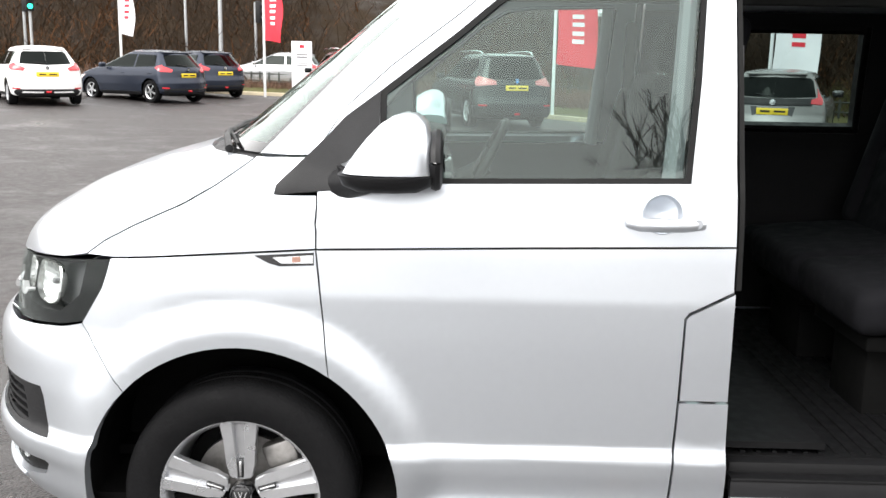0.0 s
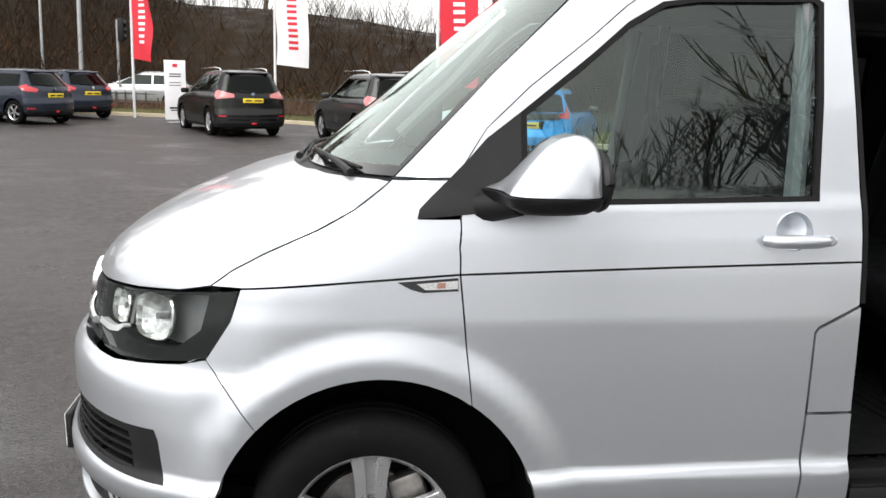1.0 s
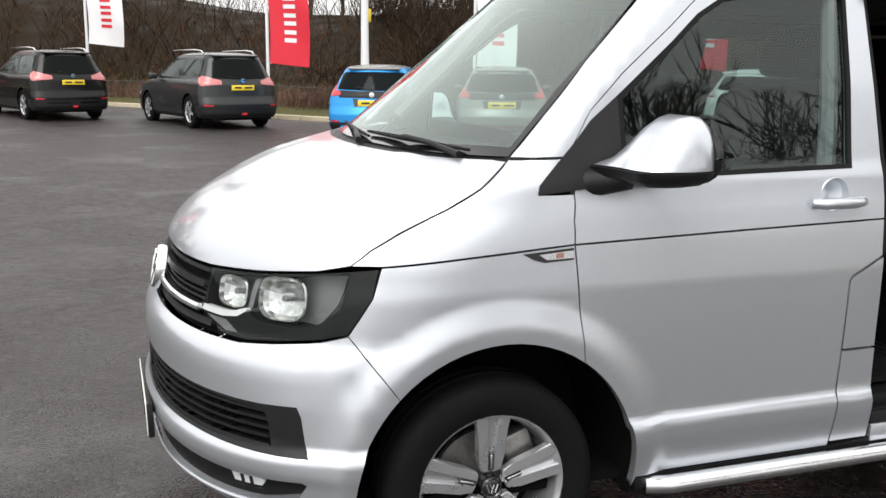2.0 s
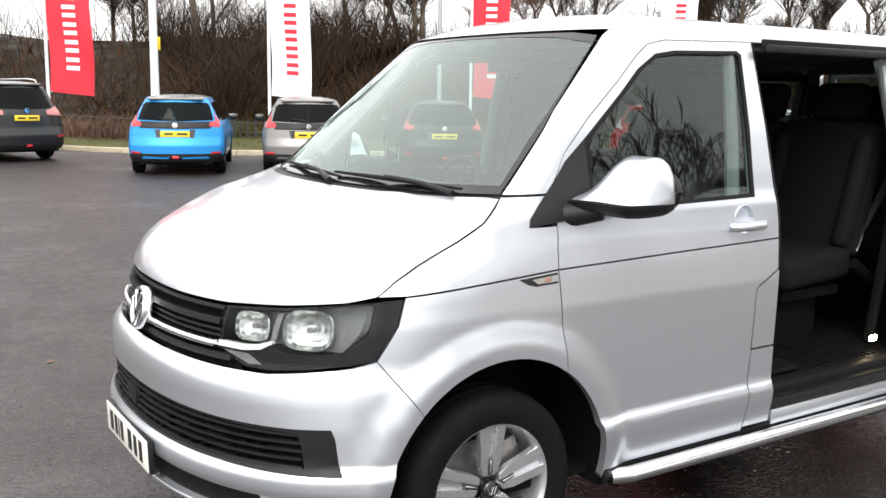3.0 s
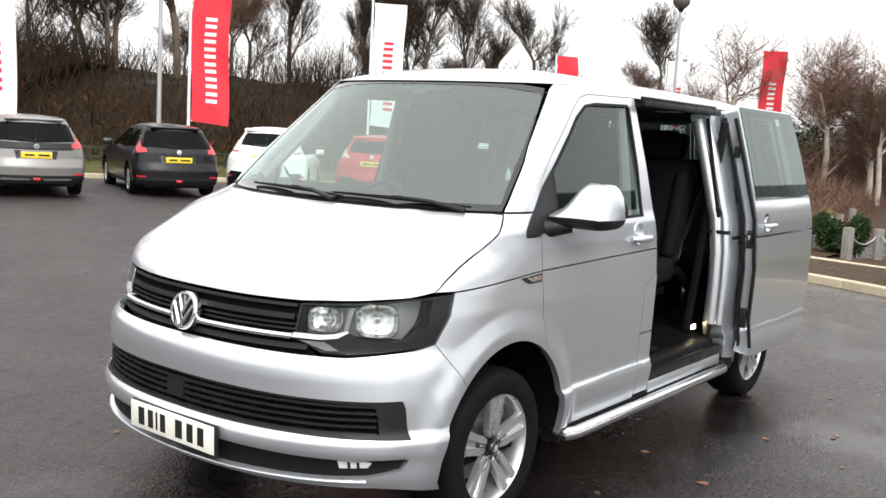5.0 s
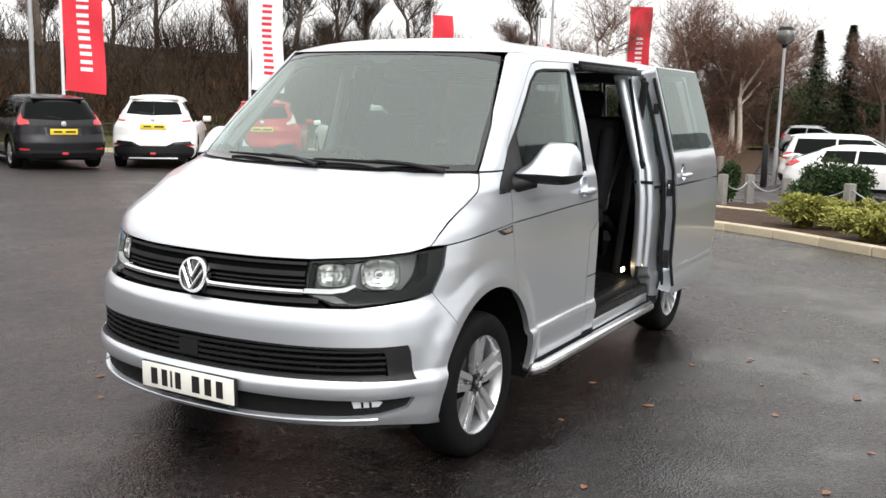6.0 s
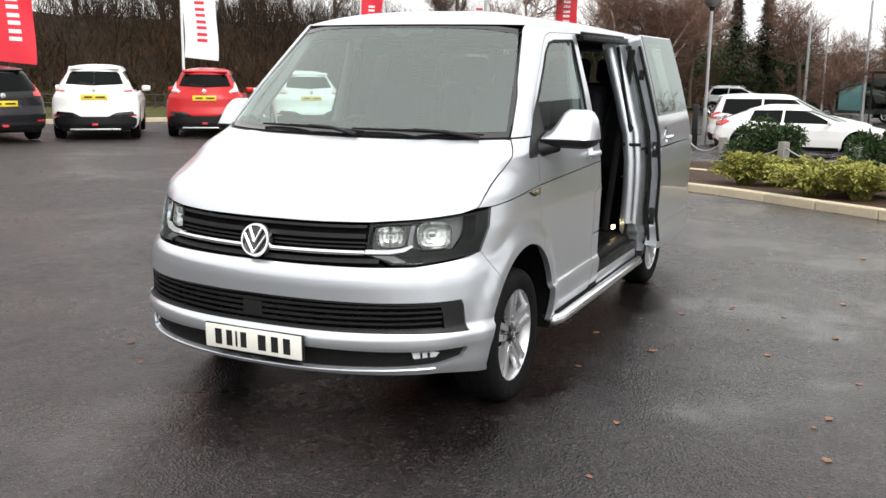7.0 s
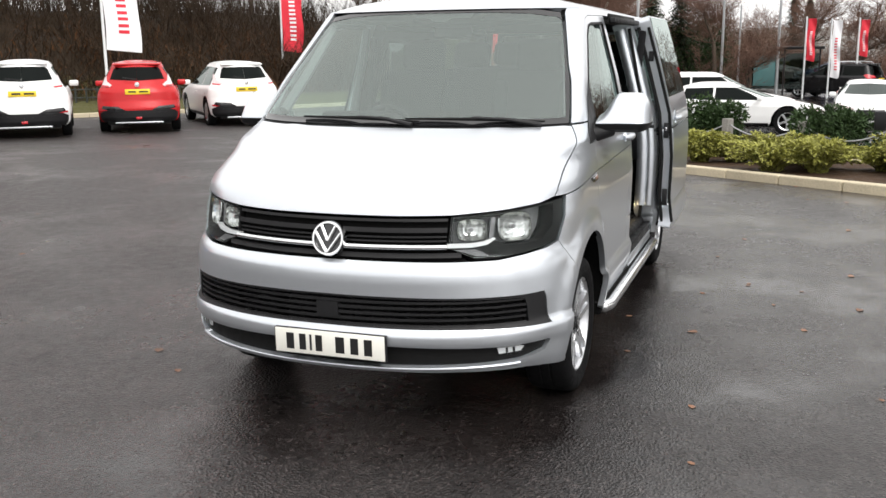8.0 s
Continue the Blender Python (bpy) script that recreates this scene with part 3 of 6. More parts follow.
    def hood_shape(p):
        e = abs(abs(p.y) - (.60 - .10 * (p.x + .8)))
        mid = max(0, 1 - ((p.x + .45) / .42) ** 2)
        return .009 * mid * max(0, 1 - (e / .09) ** 2) ** 2
    skin("bonnet", VAN, [bonnet], SILVER, van, "smooth silver bonnet", step=(.045, .025), push=hood_shape)
    skin("cowl", VAN, [nose_loop([("y", 0, 1.284), ("y", -.6, 1.284), ("l", .045, 1.286), ("l", .06, 1.300), ("l", .03, 1.318), ("y", -.6, 1.316), ("y", 0, 1.314)])], PLASTIC, van, "black scuttle panel under the windscreen", off=-.012, depth=.03)
    rim = nose_loop([("y", 0, 1.300), ("y", -.3, 1.300), ("y", -.6, 1.301), ("l", .058, 1.304), ("l", .33, 1.576), ("l", .608, 1.842), ("y", -.55, 1.856), ("y", -.3, 1.862), ("y", 0, 1.864)])
    inner = nose_loop([("y", 0, 1.325), ("y", -.3, 1.325), ("y", -.6, 1.325), ("y", -.815, 1.330), ("y", -.752, 1.57), ("y", -.672, 1.815), ("y", -.5, 1.838), ("y", -.3, 1.846), ("y", 0, 1.848)])
    screen = skin("windscreen", VAN, [rim], WINDSCREEN, van, "green-tinted laminated windscreen", off=-.006, depth=0)
    screen.visible_shadow = False
    skin("ceramic_border", VAN, [(rim, [inner])], GLOSSBLACK, screen, off=-.0045, depth=.003, gap=0)
    skin("sensor_shade", VAN, [[("y", -.22, 1.855), ("y", .12, 1.855), ("y", .115, 1.828), ("y", .03, 1.825), ("y", -.01, 1.805), ("y", -.06, 1.805), ("y", -.10, 1.825), ("y", -.20, 1.826)]], PLASTIC, screen, off=-.013, depth=.002, gap=0)
    # roof
    ring0 = VAN.rows[VAN.row(1.862)[0]]
    pts = [(float(np.interp(u, ring0[0], ring0[1])), float(np.interp(u, ring0[0], ring0[2]))) for u in np.linspace(0, ring0[0][-1], 110)]
    loop = [(x, -y) for x, y in pts] + [(x, y) for x, y in pts[::-1][1:-1]]
    bm = bmesh.new()
    rings = []
    for s in (0, .03, .07, .12, .2, .3, .42, .56, .7, .84, .95):
        z = 1.872 + .10 * (1 - (1 - s) ** 3.2)
        rings.append([bm.verts.new((x + s * .95 * max(0, (1.5 - x)) / 1.0 * .8 - s * .2 * max(0, x - 3.0), y * (1 - s), z - .035 * max(0, (x - 2.2) / 1.6) ** 1.5 * 1.0 * min(1, s * 4))) for x, y in loop])
    for r, q in zip(rings, rings[1:]):
        for k in range(len(loop)):
            bm.faces.new((r[k], r[(k + 1) % len(loop)], q[(k + 1) % len(loop)], q[k]))
    bm.faces.new(rings[-1])
    part("roof", bm, SILVER, van, "silver roof skin")
    # grille
    top = nose_loop([("y", 0, .960), ("y", -.3, .960), ("y", -.507, .963), ("y", -.505, .90), ("y", -.497, .833), ("y", -.60, .788), ("y", -.3, .786), ("y", 0, .786)])
    grille = skin("upper_grille", VAN, [top], CAVITY, van, "black slatted upper grille", off=-.035, depth=0)
    for zc, h, o in ((.950, .012, -.008), (.908, .020, -.002), (.880, .007, -.014), (.862, .007, -.014), (.836, .020, -.004), (.803, .018, -.004)):
        w = .500 if zc > .82 else .56
        skin("grille_slat", VAN, [nose_loop([("y", 0, zc + h / 2), ("y", -.25, zc + h / 2), ("y", -w, zc + h / 2 + .002), ("y", -w, zc - h / 2 + .002), ("y", -.25, zc - h / 2), ("y", 0, zc - h / 2)])], PLASTIC, grille, "", off=o, depth=.022, gap=0)
    low = skin("lower_grille", VAN, [grille_low], CAVITY, van, "black slatted lower grille in the bumper", off=-.040, depth=0)
    for zc in (.608, .583, .558, .533, .508):
        skin("grille_slat", VAN, [nose_loop([("y", 0, zc + .007), ("y", -.5, zc + .005), ("y", -.79, zc + .003), ("l", -.645, zc + .002), ("l", -.645, zc - .007), ("y", -.79, zc - .006), ("y", -.5, zc - .005), ("y", 0, zc - .007)])], PLASTIC, low, off=-.008, depth=.028, gap=0)
    skin("sensor_block", VAN, [[("y", -.05, .60), ("y", .05, .60), ("y", .05, .535), ("y", -.05, .535)]], PLASTIC, low, off=-.002, depth=.03, gap=0)
    skin("grille_frame", VAN, [(grille_low, [nose_loop([("y", 0, .628), ("y", -.575, .620), ("y", -.79, .614), ("l", -.655, .612), ("l", -.645, .58), ("l", -.638, .507), ("y", -.79, .502), ("y", -.58, .504), ("y", 0, .508)])])], PLASTIC, low, off=-.004, depth=.035, gap=0)
    def nose_bar(height, reach, out, n=36):
        """Places along the nose at that height across it, standing off the skin."""
        pts = []
        for k in range(n + 1):
            y = reach * (2 * k / n - 1)
            u = VAN.u_of("y", y, height(abs(y)))
            pts.append(VAN.place(u, height(abs(y))) + VAN.normal(u, height(abs(y))) * out)
        return pts
    part("chrome_slat", tube(nose_bar(lambda y: .837 + .004 * y, .500, .002), .0125, 10), CHROME, grille, "bright chrome slat")
    part("bumper_lip", tube(nose_bar(lambda y: .3175 + .014 * max(0, y - .3), .79, .001), .0065, 10), SILVER, van, "silver lip under the bumper strip")
    skin("bumper_insert", VAN, [strip], SEAL, van, "gloss black strip in the bumper", off=-.018, depth=0)
    # number plate with plain bars
    plate = part("number_plate", box((.010, .520, .111), pose(-.946, -.018, .428, 0, -2), .004), PLATE_WHITE, van, "white front number plate with black characters")
    xs, n = -.215, 0
    for wd in (.058, .050, .016, .050, 0, .066, .058, .058):
        if wd:
            part("plate_bar", box((.004, wd * .62, .072), pose(-.9508, -.018 - (xs + wd / 2), .428, 0, -2)), INK, plate)
            xs += wd + .006
        else:
            xs += .036
    part("plate_holder", box((.02, .53, .118), pose(-.938, -.018, .427, 0, -2), .005), PLASTIC, van)
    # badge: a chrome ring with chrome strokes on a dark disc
    bx = pose(-.872, 0, .876, 0, 12, 0) @ pose(0, 0, 0, 0, 0, -90)
    badge = part("badge", lathe([(.001, -.012), (.062, -.010), (.066, .012)], bx, 40), GLOSSBLACK, van, "round chrome badge on the grille")
    part("badge_ring", lathe([(.060, -.010), (.064, -.021), (.072, -.021), (.077, -.010), (.077, .01), (.060, .01)], bx, 48, closed=True), CHROME, badge)
    for q in (-1, 1):
        for a, b in (((.033, .054), (.001, -.010)), ((.058, .024), (.001, -.060))):
            part("badge_stroke", tube([bx @ Vector((q * a[0], -.018, a[1])), bx @ Vector((q * b[0], -.018, b[1]))], .0075, 8), CHROME, badge)
    for s, tag in (("l", -1), ("r", 1)):
        build_headlamp(van, s, tag)
        # fog lamp; its white face is painted brightness in place of reflector shine
        fog = skin("fog_lamp", VAN, [[("y", tag * .715, .399), ("y", tag * .80, .398), ("y", tag * .812, .394), ("y", tag * .80, .376), ("y", tag * .72, .372)]], PALEBAR, van, "clear fog lamp in the bumper", off=-.012, depth=.01, gap=0)
        skin("fog_lens", VAN, [[("y", tag * .705, .403), ("y", tag * .82, .401), ("y", tag * .81, .371), ("y", tag * .71, .366)]], LENS, fog, off=-.004, depth=.004, gap=0)
        for k in range(2):
            y0 = .745 + .026 * k
            skin("fog_rib", VAN, [[("y", tag * y0, .397), ("y", tag * (y0 + .008), .397), ("y", tag * (y0 + .008), .376), ("y", tag * y0, .375)]], PLASTIC, fog, off=-.009, depth=.003, gap=0)
        wheel(van, (0, tag * .815, .335), tag)
        wheel(van, (REAR_AXLE - .012, tag * .815, .335), tag)
    # wipers
    for y0, y1 in ((-.12, .18), (-.72, -.40)):
        def on_glass(y, z, h):
            u = VAN.u_of("y", y, z)
            return VAN.place(u, z) + VAN.normal(u, z) * h
        w = part("wiper", tube([on_glass(y0, 1.292, .008), on_glass((y0 + y1) / 2, 1.308, .020), on_glass(y1, 1.316, .020)], [.012, .009, .007], 8), PLASTIC, van, "black windscreen wiper")
        part("wiper_blade", tube([on_glass(y1 - .33, 1.305, .010), on_glass(y1, 1.314, .014), on_glass(y1 + .33, 1.318, .009)], [.005, .009, .005], 6), SEAL, w)
    build_van_rear(van)
    build_cabin(van)
    return van


def build_mirror(van, tag):
    """A door mirror: a black foot on the corner panel, a flat black tray and a rounded silver cap."""
    base = part("door_mirror", tube([(.285, tag * .885, 1.236), (.325, tag * .925, 1.246), (.37, tag * .985, 1.258)], [.046, .042, .034], 14), PLASTIC, van, "door mirror with a silver cap and black base")
    crest = [(0, 0), (.05, .13), (.14, .33), (.26, .57), (.40, .80), (.54, .94), (.68, 1.0), (.80, .985), (.90, .88), (.96, .62), (.99, .30), (1.0, 0)]

    def smooth(t):
        t = min(max(t, 0), 1)
        return t * t * (3 - 2 * t)

    def shell(name, z0, rise, mat, label, grow, drop):
        """Sections across the mirror, from its inner tip to its rounded outer end."""
        bm = bmesh.new()
        rings = []
        for i in range(15):
            s = i / 14
            y = .915 + .255 * s
            end = math.sqrt(max(.02, 1 - max(0, (s - .72) / .28) ** 2.4))
            tall = rise * (.25 + .75 * smooth(s / .36)) * end
            xf = .318 - .026 * (1 - smooth(s / .4)) + .10 * (1 - end) - grow
            xr = .546 - .05 * (1 - end) + grow * .4
            top = [(xf + (xr - xf) * a, z0 + tall * b) for a, b in crest]
            low = [(xf + (xr - xf) * a, z0 - drop * end * (1 - (2 * a - 1) ** 4) ** .5) for a in (.95, .8, .6, .4, .2, .05)]
            rings.append([bm.verts.new((x, tag * y, z)) for x, z in top + low])
        for r, q in zip(rings, rings[1:]):
            for k in range(len(r)):
                bm.faces.new((r[k], r[(k + 1) % len(r)], q[(k + 1) % len(q)], q[k]))
        bm.faces.new(rings[0][::-1])
        bm.faces.new(rings[-1])
        part(name, bm, mat, base, label)
    shell("mirror_cap", 1.292, .146, SILVER, "silver mirror cap", 0, .006)
    shell("mirror_housing", 1.288, .004, PLASTIC, "black lower mirror housing", .012, .046)
    part("mirror_rim", tube([(.548, tag * (1.055 + .088 * math.cos(k * math.tau / 24)), 1.322 + .062 * math.sin(k * math.tau / 24)) for k in range(25)], .016, 8, cap=False), PLASTIC, base, "black rim round the mirror glass")
    part("mirror_glass", lathe([(.001, 0), (.088, .002), (.088, .008), (.001, .008)], pose(.552, tag * 1.055, 1.322, 0, 0, 90) @ Matrix.Diagonal((1, 1, .70, 1)), 32), MIRROR, base, "mirror glass")


def build_headlamp(van, s, tag):
    T = lambda y, z: ("y", tag * y, z)
    F = lambda x, z: (s, x, z)
    shape = [T(.511, .963), T(.60, .970), T(.70, .977), F(-.5, .994), F(-.345, 1.010), F(-.366, .93), F(-.432, .828), F(-.5, .812), T(.78, .796), T(.70, .788), T(.61, .790), T(.503, .832)]
    lamp = skin("headlamp", VAN, [shape], GLOSSBLACK, van, "headlamp with clear lens and twin reflectors", off=-.085, depth=0)
    mouth = [T(.522, .954), T(.70, .968), F(-.5, .984), F(-.425, .990), F(-.45, .90), F(-.52, .845), T(.79, .838), T(.725, .842), T(.685, .862), T(.64, .852), T(.516, .850)]
    skin("lamp_frame", VAN, [(shape, [mouth])], SEAL, lamp, "black lamp surround", off=-.010, depth=.06)
    skin("lamp_lens", VAN, [shape], LENS, lamp, "clear lamp lens", off=0, depth=.01).visible_shadow = False
    # running-light strip that turns up under the main bowl
    skin("chrome_strip", VAN, [[T(.503, .852), T(.60, .852), T(.645, .858), T(.680, .872), T(.688, .866), T(.655, .843), T(.60, .834), T(.500, .834)]], PALEBAR, lamp, "pale running-light strip", off=-.007, depth=.02, gap=0)
    skin("lower_flash", VAN, [[T(.53, .826), T(.615, .826), T(.665, .800), T(.625, .798)]], HOUSING, lamp, "", off=-.007, depth=.02, gap=0)
    skin("reflector_housing", VAN, [[T(.528, .952), T(.70, .968), F(-.5, .983), F(-.44, .988), F(-.475, .90), F(-.53, .838), T(.80, .846), T(.70, .850), T(.53, .850)]], HOUSING, lamp, "smoky grey lamp interior", off=-.080, depth=0, gap=0)
    # two squarish faceted bowls set square to the lens
    for y0, wide, high, z0 in ((.600, .064, .046, .908), (.764, .078, .062, .912)):
        u = VAN.u_of("y", tag * y0, z0)
        c, out = VAN.place(u, z0), VAN.normal(u, z0)
        across = Vector((out.y, -out.x, 0)).normalized()
        up = across.cross(out).normalized()
        up = -up if up.z < 0 else up
        n, rings = 20, []
        bowl = bmesh.new()
        for rr, d in ((1.05, .034), (1.0, .030), (.95, .046), (.80, .058), (.52, .068), (.24, .072)):
            ring = []
            for k in range(n):
                a = (k + .5) * math.tau / n
                ca, sa = math.cos(a), math.sin(a)
                sq = lambda w: math.copysign(abs(w) ** .62, w)
                ring.append(bowl.verts.new(c - out * d + across * (wide * rr * sq(ca)) + up * (high * rr * sq(sa))))
            rings.append(ring)
        for p, q in zip(rings, rings[1:]):
            for k in range(n):
                bowl.faces.new((p[k], p[(k + 1) % n], q[(k + 1) % n], q[k]))
        bowl.faces.new(rings[-1])
        bmesh.ops.recalc_face_normals(bowl, faces=bowl.faces)
        part("reflector", bowl, REFLECTOR, lamp, "bright faceted reflector", smooth=False)
        part("bulb", tube([c - out * .074, c - out * .058, c - out * .044], .009, 12), HOUSING, lamp)
    # pale bezel between the bowls
    skin("lamp_fin", VAN, [[T(.672, .958), T(.690, .960), T(.684, .872), T(.668, .868)]], HOUSING, lamp, off=-.034, depth=.018, gap=0)


def build_van_rear(van):
    # left: quarter behind the door opening, with its window
    arch_b = arc(REAR_AXLE, ARCH_Z, ARCH_R, 188, -8, 16, "l")
    quarter = flank([(2.335, 1.838), (2.350, 1.25), (2.350, .56), (2.37, .42), (2.42, .335)]) + flank([(2.58, .315)]) + arch_b + flank([(3.9, .315), (3.93, .45), (3.93, 1.2), (3.80, 1.80), (3.74, 1.838)])
    win = flank([(2.52, 1.27), (3.76, 1.27), (3.70, 1.78), (2.50, 1.78)])
    q = skin("rear_quarter", VAN, [(quarter, [win])], SILVER, van, "silver rear quarter panel", depth=.12, step=(.03, .03))
    skin("quarter_lining", VAN, [(flank([(2.42, 1.80), (2.42, .50), (3.88, .50), (3.88, 1.25), (3.74, 1.80)]), [win])], TRIM, q, "charcoal quarter lining", off=-.13, depth=0, gap=0)
    skin("quarter_window", VAN, [win], PRIVACY, q, off=-.006, depth=0, gap=0).visible_shadow = False
    skin("rear_rail", VAN, [flank([(2.372, 1.842), (3.74, 1.842), (3.73, 1.872), (2.372, 1.872)])], SILVER, van)
    for o_in, r, top in ((.026, .026, 1.80), (.078, .040, 1.78)):
        zj = [.56, .68, .8, 1.0, 1.2, 1.27, 1.4, 1.55, 1.7, top]
        part("door_jamb", tube([(2.352 + (0 if z < 1.25 else -.012 * (z - 1.25)), lerp_y(2.36, z) + o_in, z) for z in zj], r, 14), SILVER, q, "silver pressed jamb behind the door opening")
    part("jamb_strap", box((.03, .13, .022), pose(2.330, lerp_y(2.36, 1.12) + .055, 1.12), .004), PLASTIC, q)
    skin("door_runner", VAN, [flank([(2.39, 1.085), (3.92, 1.085), (3.92, 1.065), (2.39, 1.065)])], PLASTIC, q, "black door runner slot", off=.003, depth=.012, gap=0)
    part("latch_cap", lathe([(.001, .0), (.030, .0), (.034, .006), (.034, .02)], Matrix.Translation((2.318, lerp_y(2.36, 1.235) + .055, 1.235)) @ pose(0, 0, 0, 0, 0, -90), 6), PLASTIC, q, "black latch cap", smooth=False)
    # right flank behind the front door
    arch_r = arc(REAR_AXLE, ARCH_Z, ARCH_R, 188, -8, 16, "r")
    panel = flank([(1.37, 1.838), (1.37, .315), (2.58, .315)], "r") + arch_r + flank([(3.9, .315), (3.93, .45), (3.93, 1.2), (3.80, 1.80), (3.74, 1.838)], "r")
    w1 = flank([(1.50, 1.29), (2.36, 1.29), (2.33, 1.745), (1.52, 1.745)], "r")
    w2 = flank([(2.52, 1.27), (3.76, 1.27), (3.70, 1.78), (2.50, 1.78)], "r")
    p = skin("side_panel", VAN, [(panel, [w1, w2])], SILVER, van, "silver side panel with two windows", depth=.06)
    for w in (w1, w2):
        skin("side_window", VAN, [w], PRIVACY, p, off=-.006, depth=0, gap=0).visible_shadow = False
        skin("window_seal", VAN, [(w, [[(k, x + (.03 if x < (2.0 if w is w1 else 3.1) else -.03), z + (.03 if z < 1.5 else -.03)) for k, x, z in w]])], SEAL, p, off=-.014, depth=.055, gap=0)
    skin("rear_rail", VAN, [flank([(2.372, 1.842), (3.74, 1.842), (3.73, 1.872), (2.372, 1.872)], "r")], SILVER, van)
    skin("side_lining", VAN, [(flank([(1.37, 1.80), (1.37, .50), (3.88, .50), (3.88, 1.25), (3.74, 1.80)], "r"), [w1, w2])], TRIM, p, off=-.07, depth=0, gap=0)
    # tail
    for s, g in (("l", -1), ("r", 1)):
        back = [(s, 3.935, 1.2), (s, 3.935, .315), ("b", g * .8, .315), ("b", g * .001, .315), ("b", g * .001, 1.84), ("b", g * .6, 1.838), (s, 3.81, 1.80)]
        rear_win = [("b", g * .66, 1.27), ("b", g * .03, 1.27), ("b", g * .03, 1.77), ("b", g * .58, 1.76)]
        t = skin("rear_door", VAN, [(back, [rear_win])], SILVER, van, "silver rear barn door")
        skin("rear_window", VAN, [rear_win], PRIVACY, t, off=-.005, depth=0, gap=0).visible_shadow = False
    # the sliding door, run back on its track outside the quarter
    o = .118
    outline = flank([(2.485, 1.832), (2.500, 1.25), (2.500, .60), (2.485, .44), (2.47, .385), (2.60, .36), (3.52, .372), (3.565, .41), (3.578, 1.10), (3.578, 1.25), (3.525, 1.65), (3.49, 1.822), (3.47, 1.832)])
    split_low = flank([(2.500, 1.074), (2.500, .60), (2.485, .44), (2.47, .385), (2.60, .36), (3.52, .372), (3.565, .41), (3.578, 1.074)])
    split_up = flank([(2.485, 1.832), (2.500, 1.25), (2.500, 1.082), (3.578, 1.082), (3.578, 1.25), (3.525, 1.65), (3.49, 1.822), (3.47, 1.832)])
    hole = flank([(2.60, 1.275), (3.555, 1.275), (3.513, 1.65), (3.48, 1.812), (2.59, 1.812)])
    d = skin("sliding_door", PLAIN, [split_low, (split_up, [hole, disc(2.68, 1.150, .050)])], SILVER, van, "silver sliding door slid fully open", off=o, depth=.085)
    skin("door_window", PLAIN, [flank([(2.535, 1.268), (3.568, 1.268), (3.520, 1.65), (3.486, 1.822), (2.522, 1.822)])], PRIVACY, d, "grey flush door window", off=o + .004, depth=.006, gap=0).visible_shadow = False
    fr_o = flank([(2.66, 1.30), (3.17, 1.30), (3.15, 1.78), (2.65, 1.78)])
    fr_i = flank([(2.69, 1.33), (3.14, 1.33), (3.12, 1.755), (2.68, 1.755)])
    skin("window_frame", PLAIN, [(fr_o, [fr_i])], GLOSSBLACK, d, "", off=o - .004, depth=.012, gap=0)
    skin("window_border", PLAIN, [(flank([(2.537, 1.270), (3.566, 1.270), (3.518, 1.65), (3.484, 1.820), (2.524, 1.820)]), [hole])], GLOSSBLACK, d, "", off=o + .002, depth=.004, gap=0)
    skin("door_lining", PLAIN, [(outline, [hole])], TRIM, d, "charcoal door lining", off=o - .085, depth=0, gap=.01)
    hy = lambda x, z: lerp_y(x, z) - o
    part("door_handle", tube([(2.60 + q, hy(2.6, 1.15) - h, 1.16) for q, h in ((0, .008), (.025, .032), (.08, .036), (.14, .032), (.165, .010))], [.013, .0155, .016, .0155, .013], 10), SILVER, d, "silver pull handle")
    part("handle_scoop", lathe(BOWL, Matrix.Translation((2.68, hy(2.68, 1.15) + .001, 1.160)), 24, closed=True), SILVER, d)
    # seal, latch plates and roller arm on the leading edge
    bm = bmesh.new()
    zz = [.42, .6, .9, 1.2, 1.5, 1.80]
    add_tube(bm, [(2.488 if z < 1.3 else 2.480, lerp_y(2.5, z) - o + .012, z) for z in zz], .011, 6)
    add_tube(bm, [(2.490 if z < 1.3 else 2.482, lerp_y(2.5, z) - o + .082, z) for z in zz], .013, 6)
    part("door_seal", bm, SEAL, d, "black rubber door seal")
    for z, h in ((1.08, .11), (.60, .12), (1.60, .07)):
        part("latch_plate", box((.012, .035, h), pose(2.488, lerp_y(2.5, z) - o + .045, z), .004), PLASTIC, d, "black latch plate")
    part("latch_tongue", box((.016, .012, .03), pose(2.482, lerp_y(2.5, 1.08) - o + .045, 1.09), .003), STEEL, d)
    for z in (.40, 1.06):
        part("roller_arm", tube([(2.56, lerp_y(2.5, z) - o + .05, z), (2.50, -.93, z), (2.44, -.86, z)], .018, 8), PLASTIC, d, "black roller arm")
    # side steps
    for tag in (-1, 1):
        y = tag * .965
        part("side_step", tube([(.52, tag * .82, .285), (.505, tag * .89, .286), (.515, tag * .945, .288), (.57, y, .29), (2.36, y, .29), (2.42, tag * .945, .288), (2.44, tag * .89, .286), (2.43, tag * .82, .285)], .031, 14), STEEL, van, "polished steel side step tube")
        for x in (.75, 1.5, 2.2):
            part("step_bracket", box((.05, .20, .012), pose(x, tag * .86, .278), .003), PLASTIC, van)


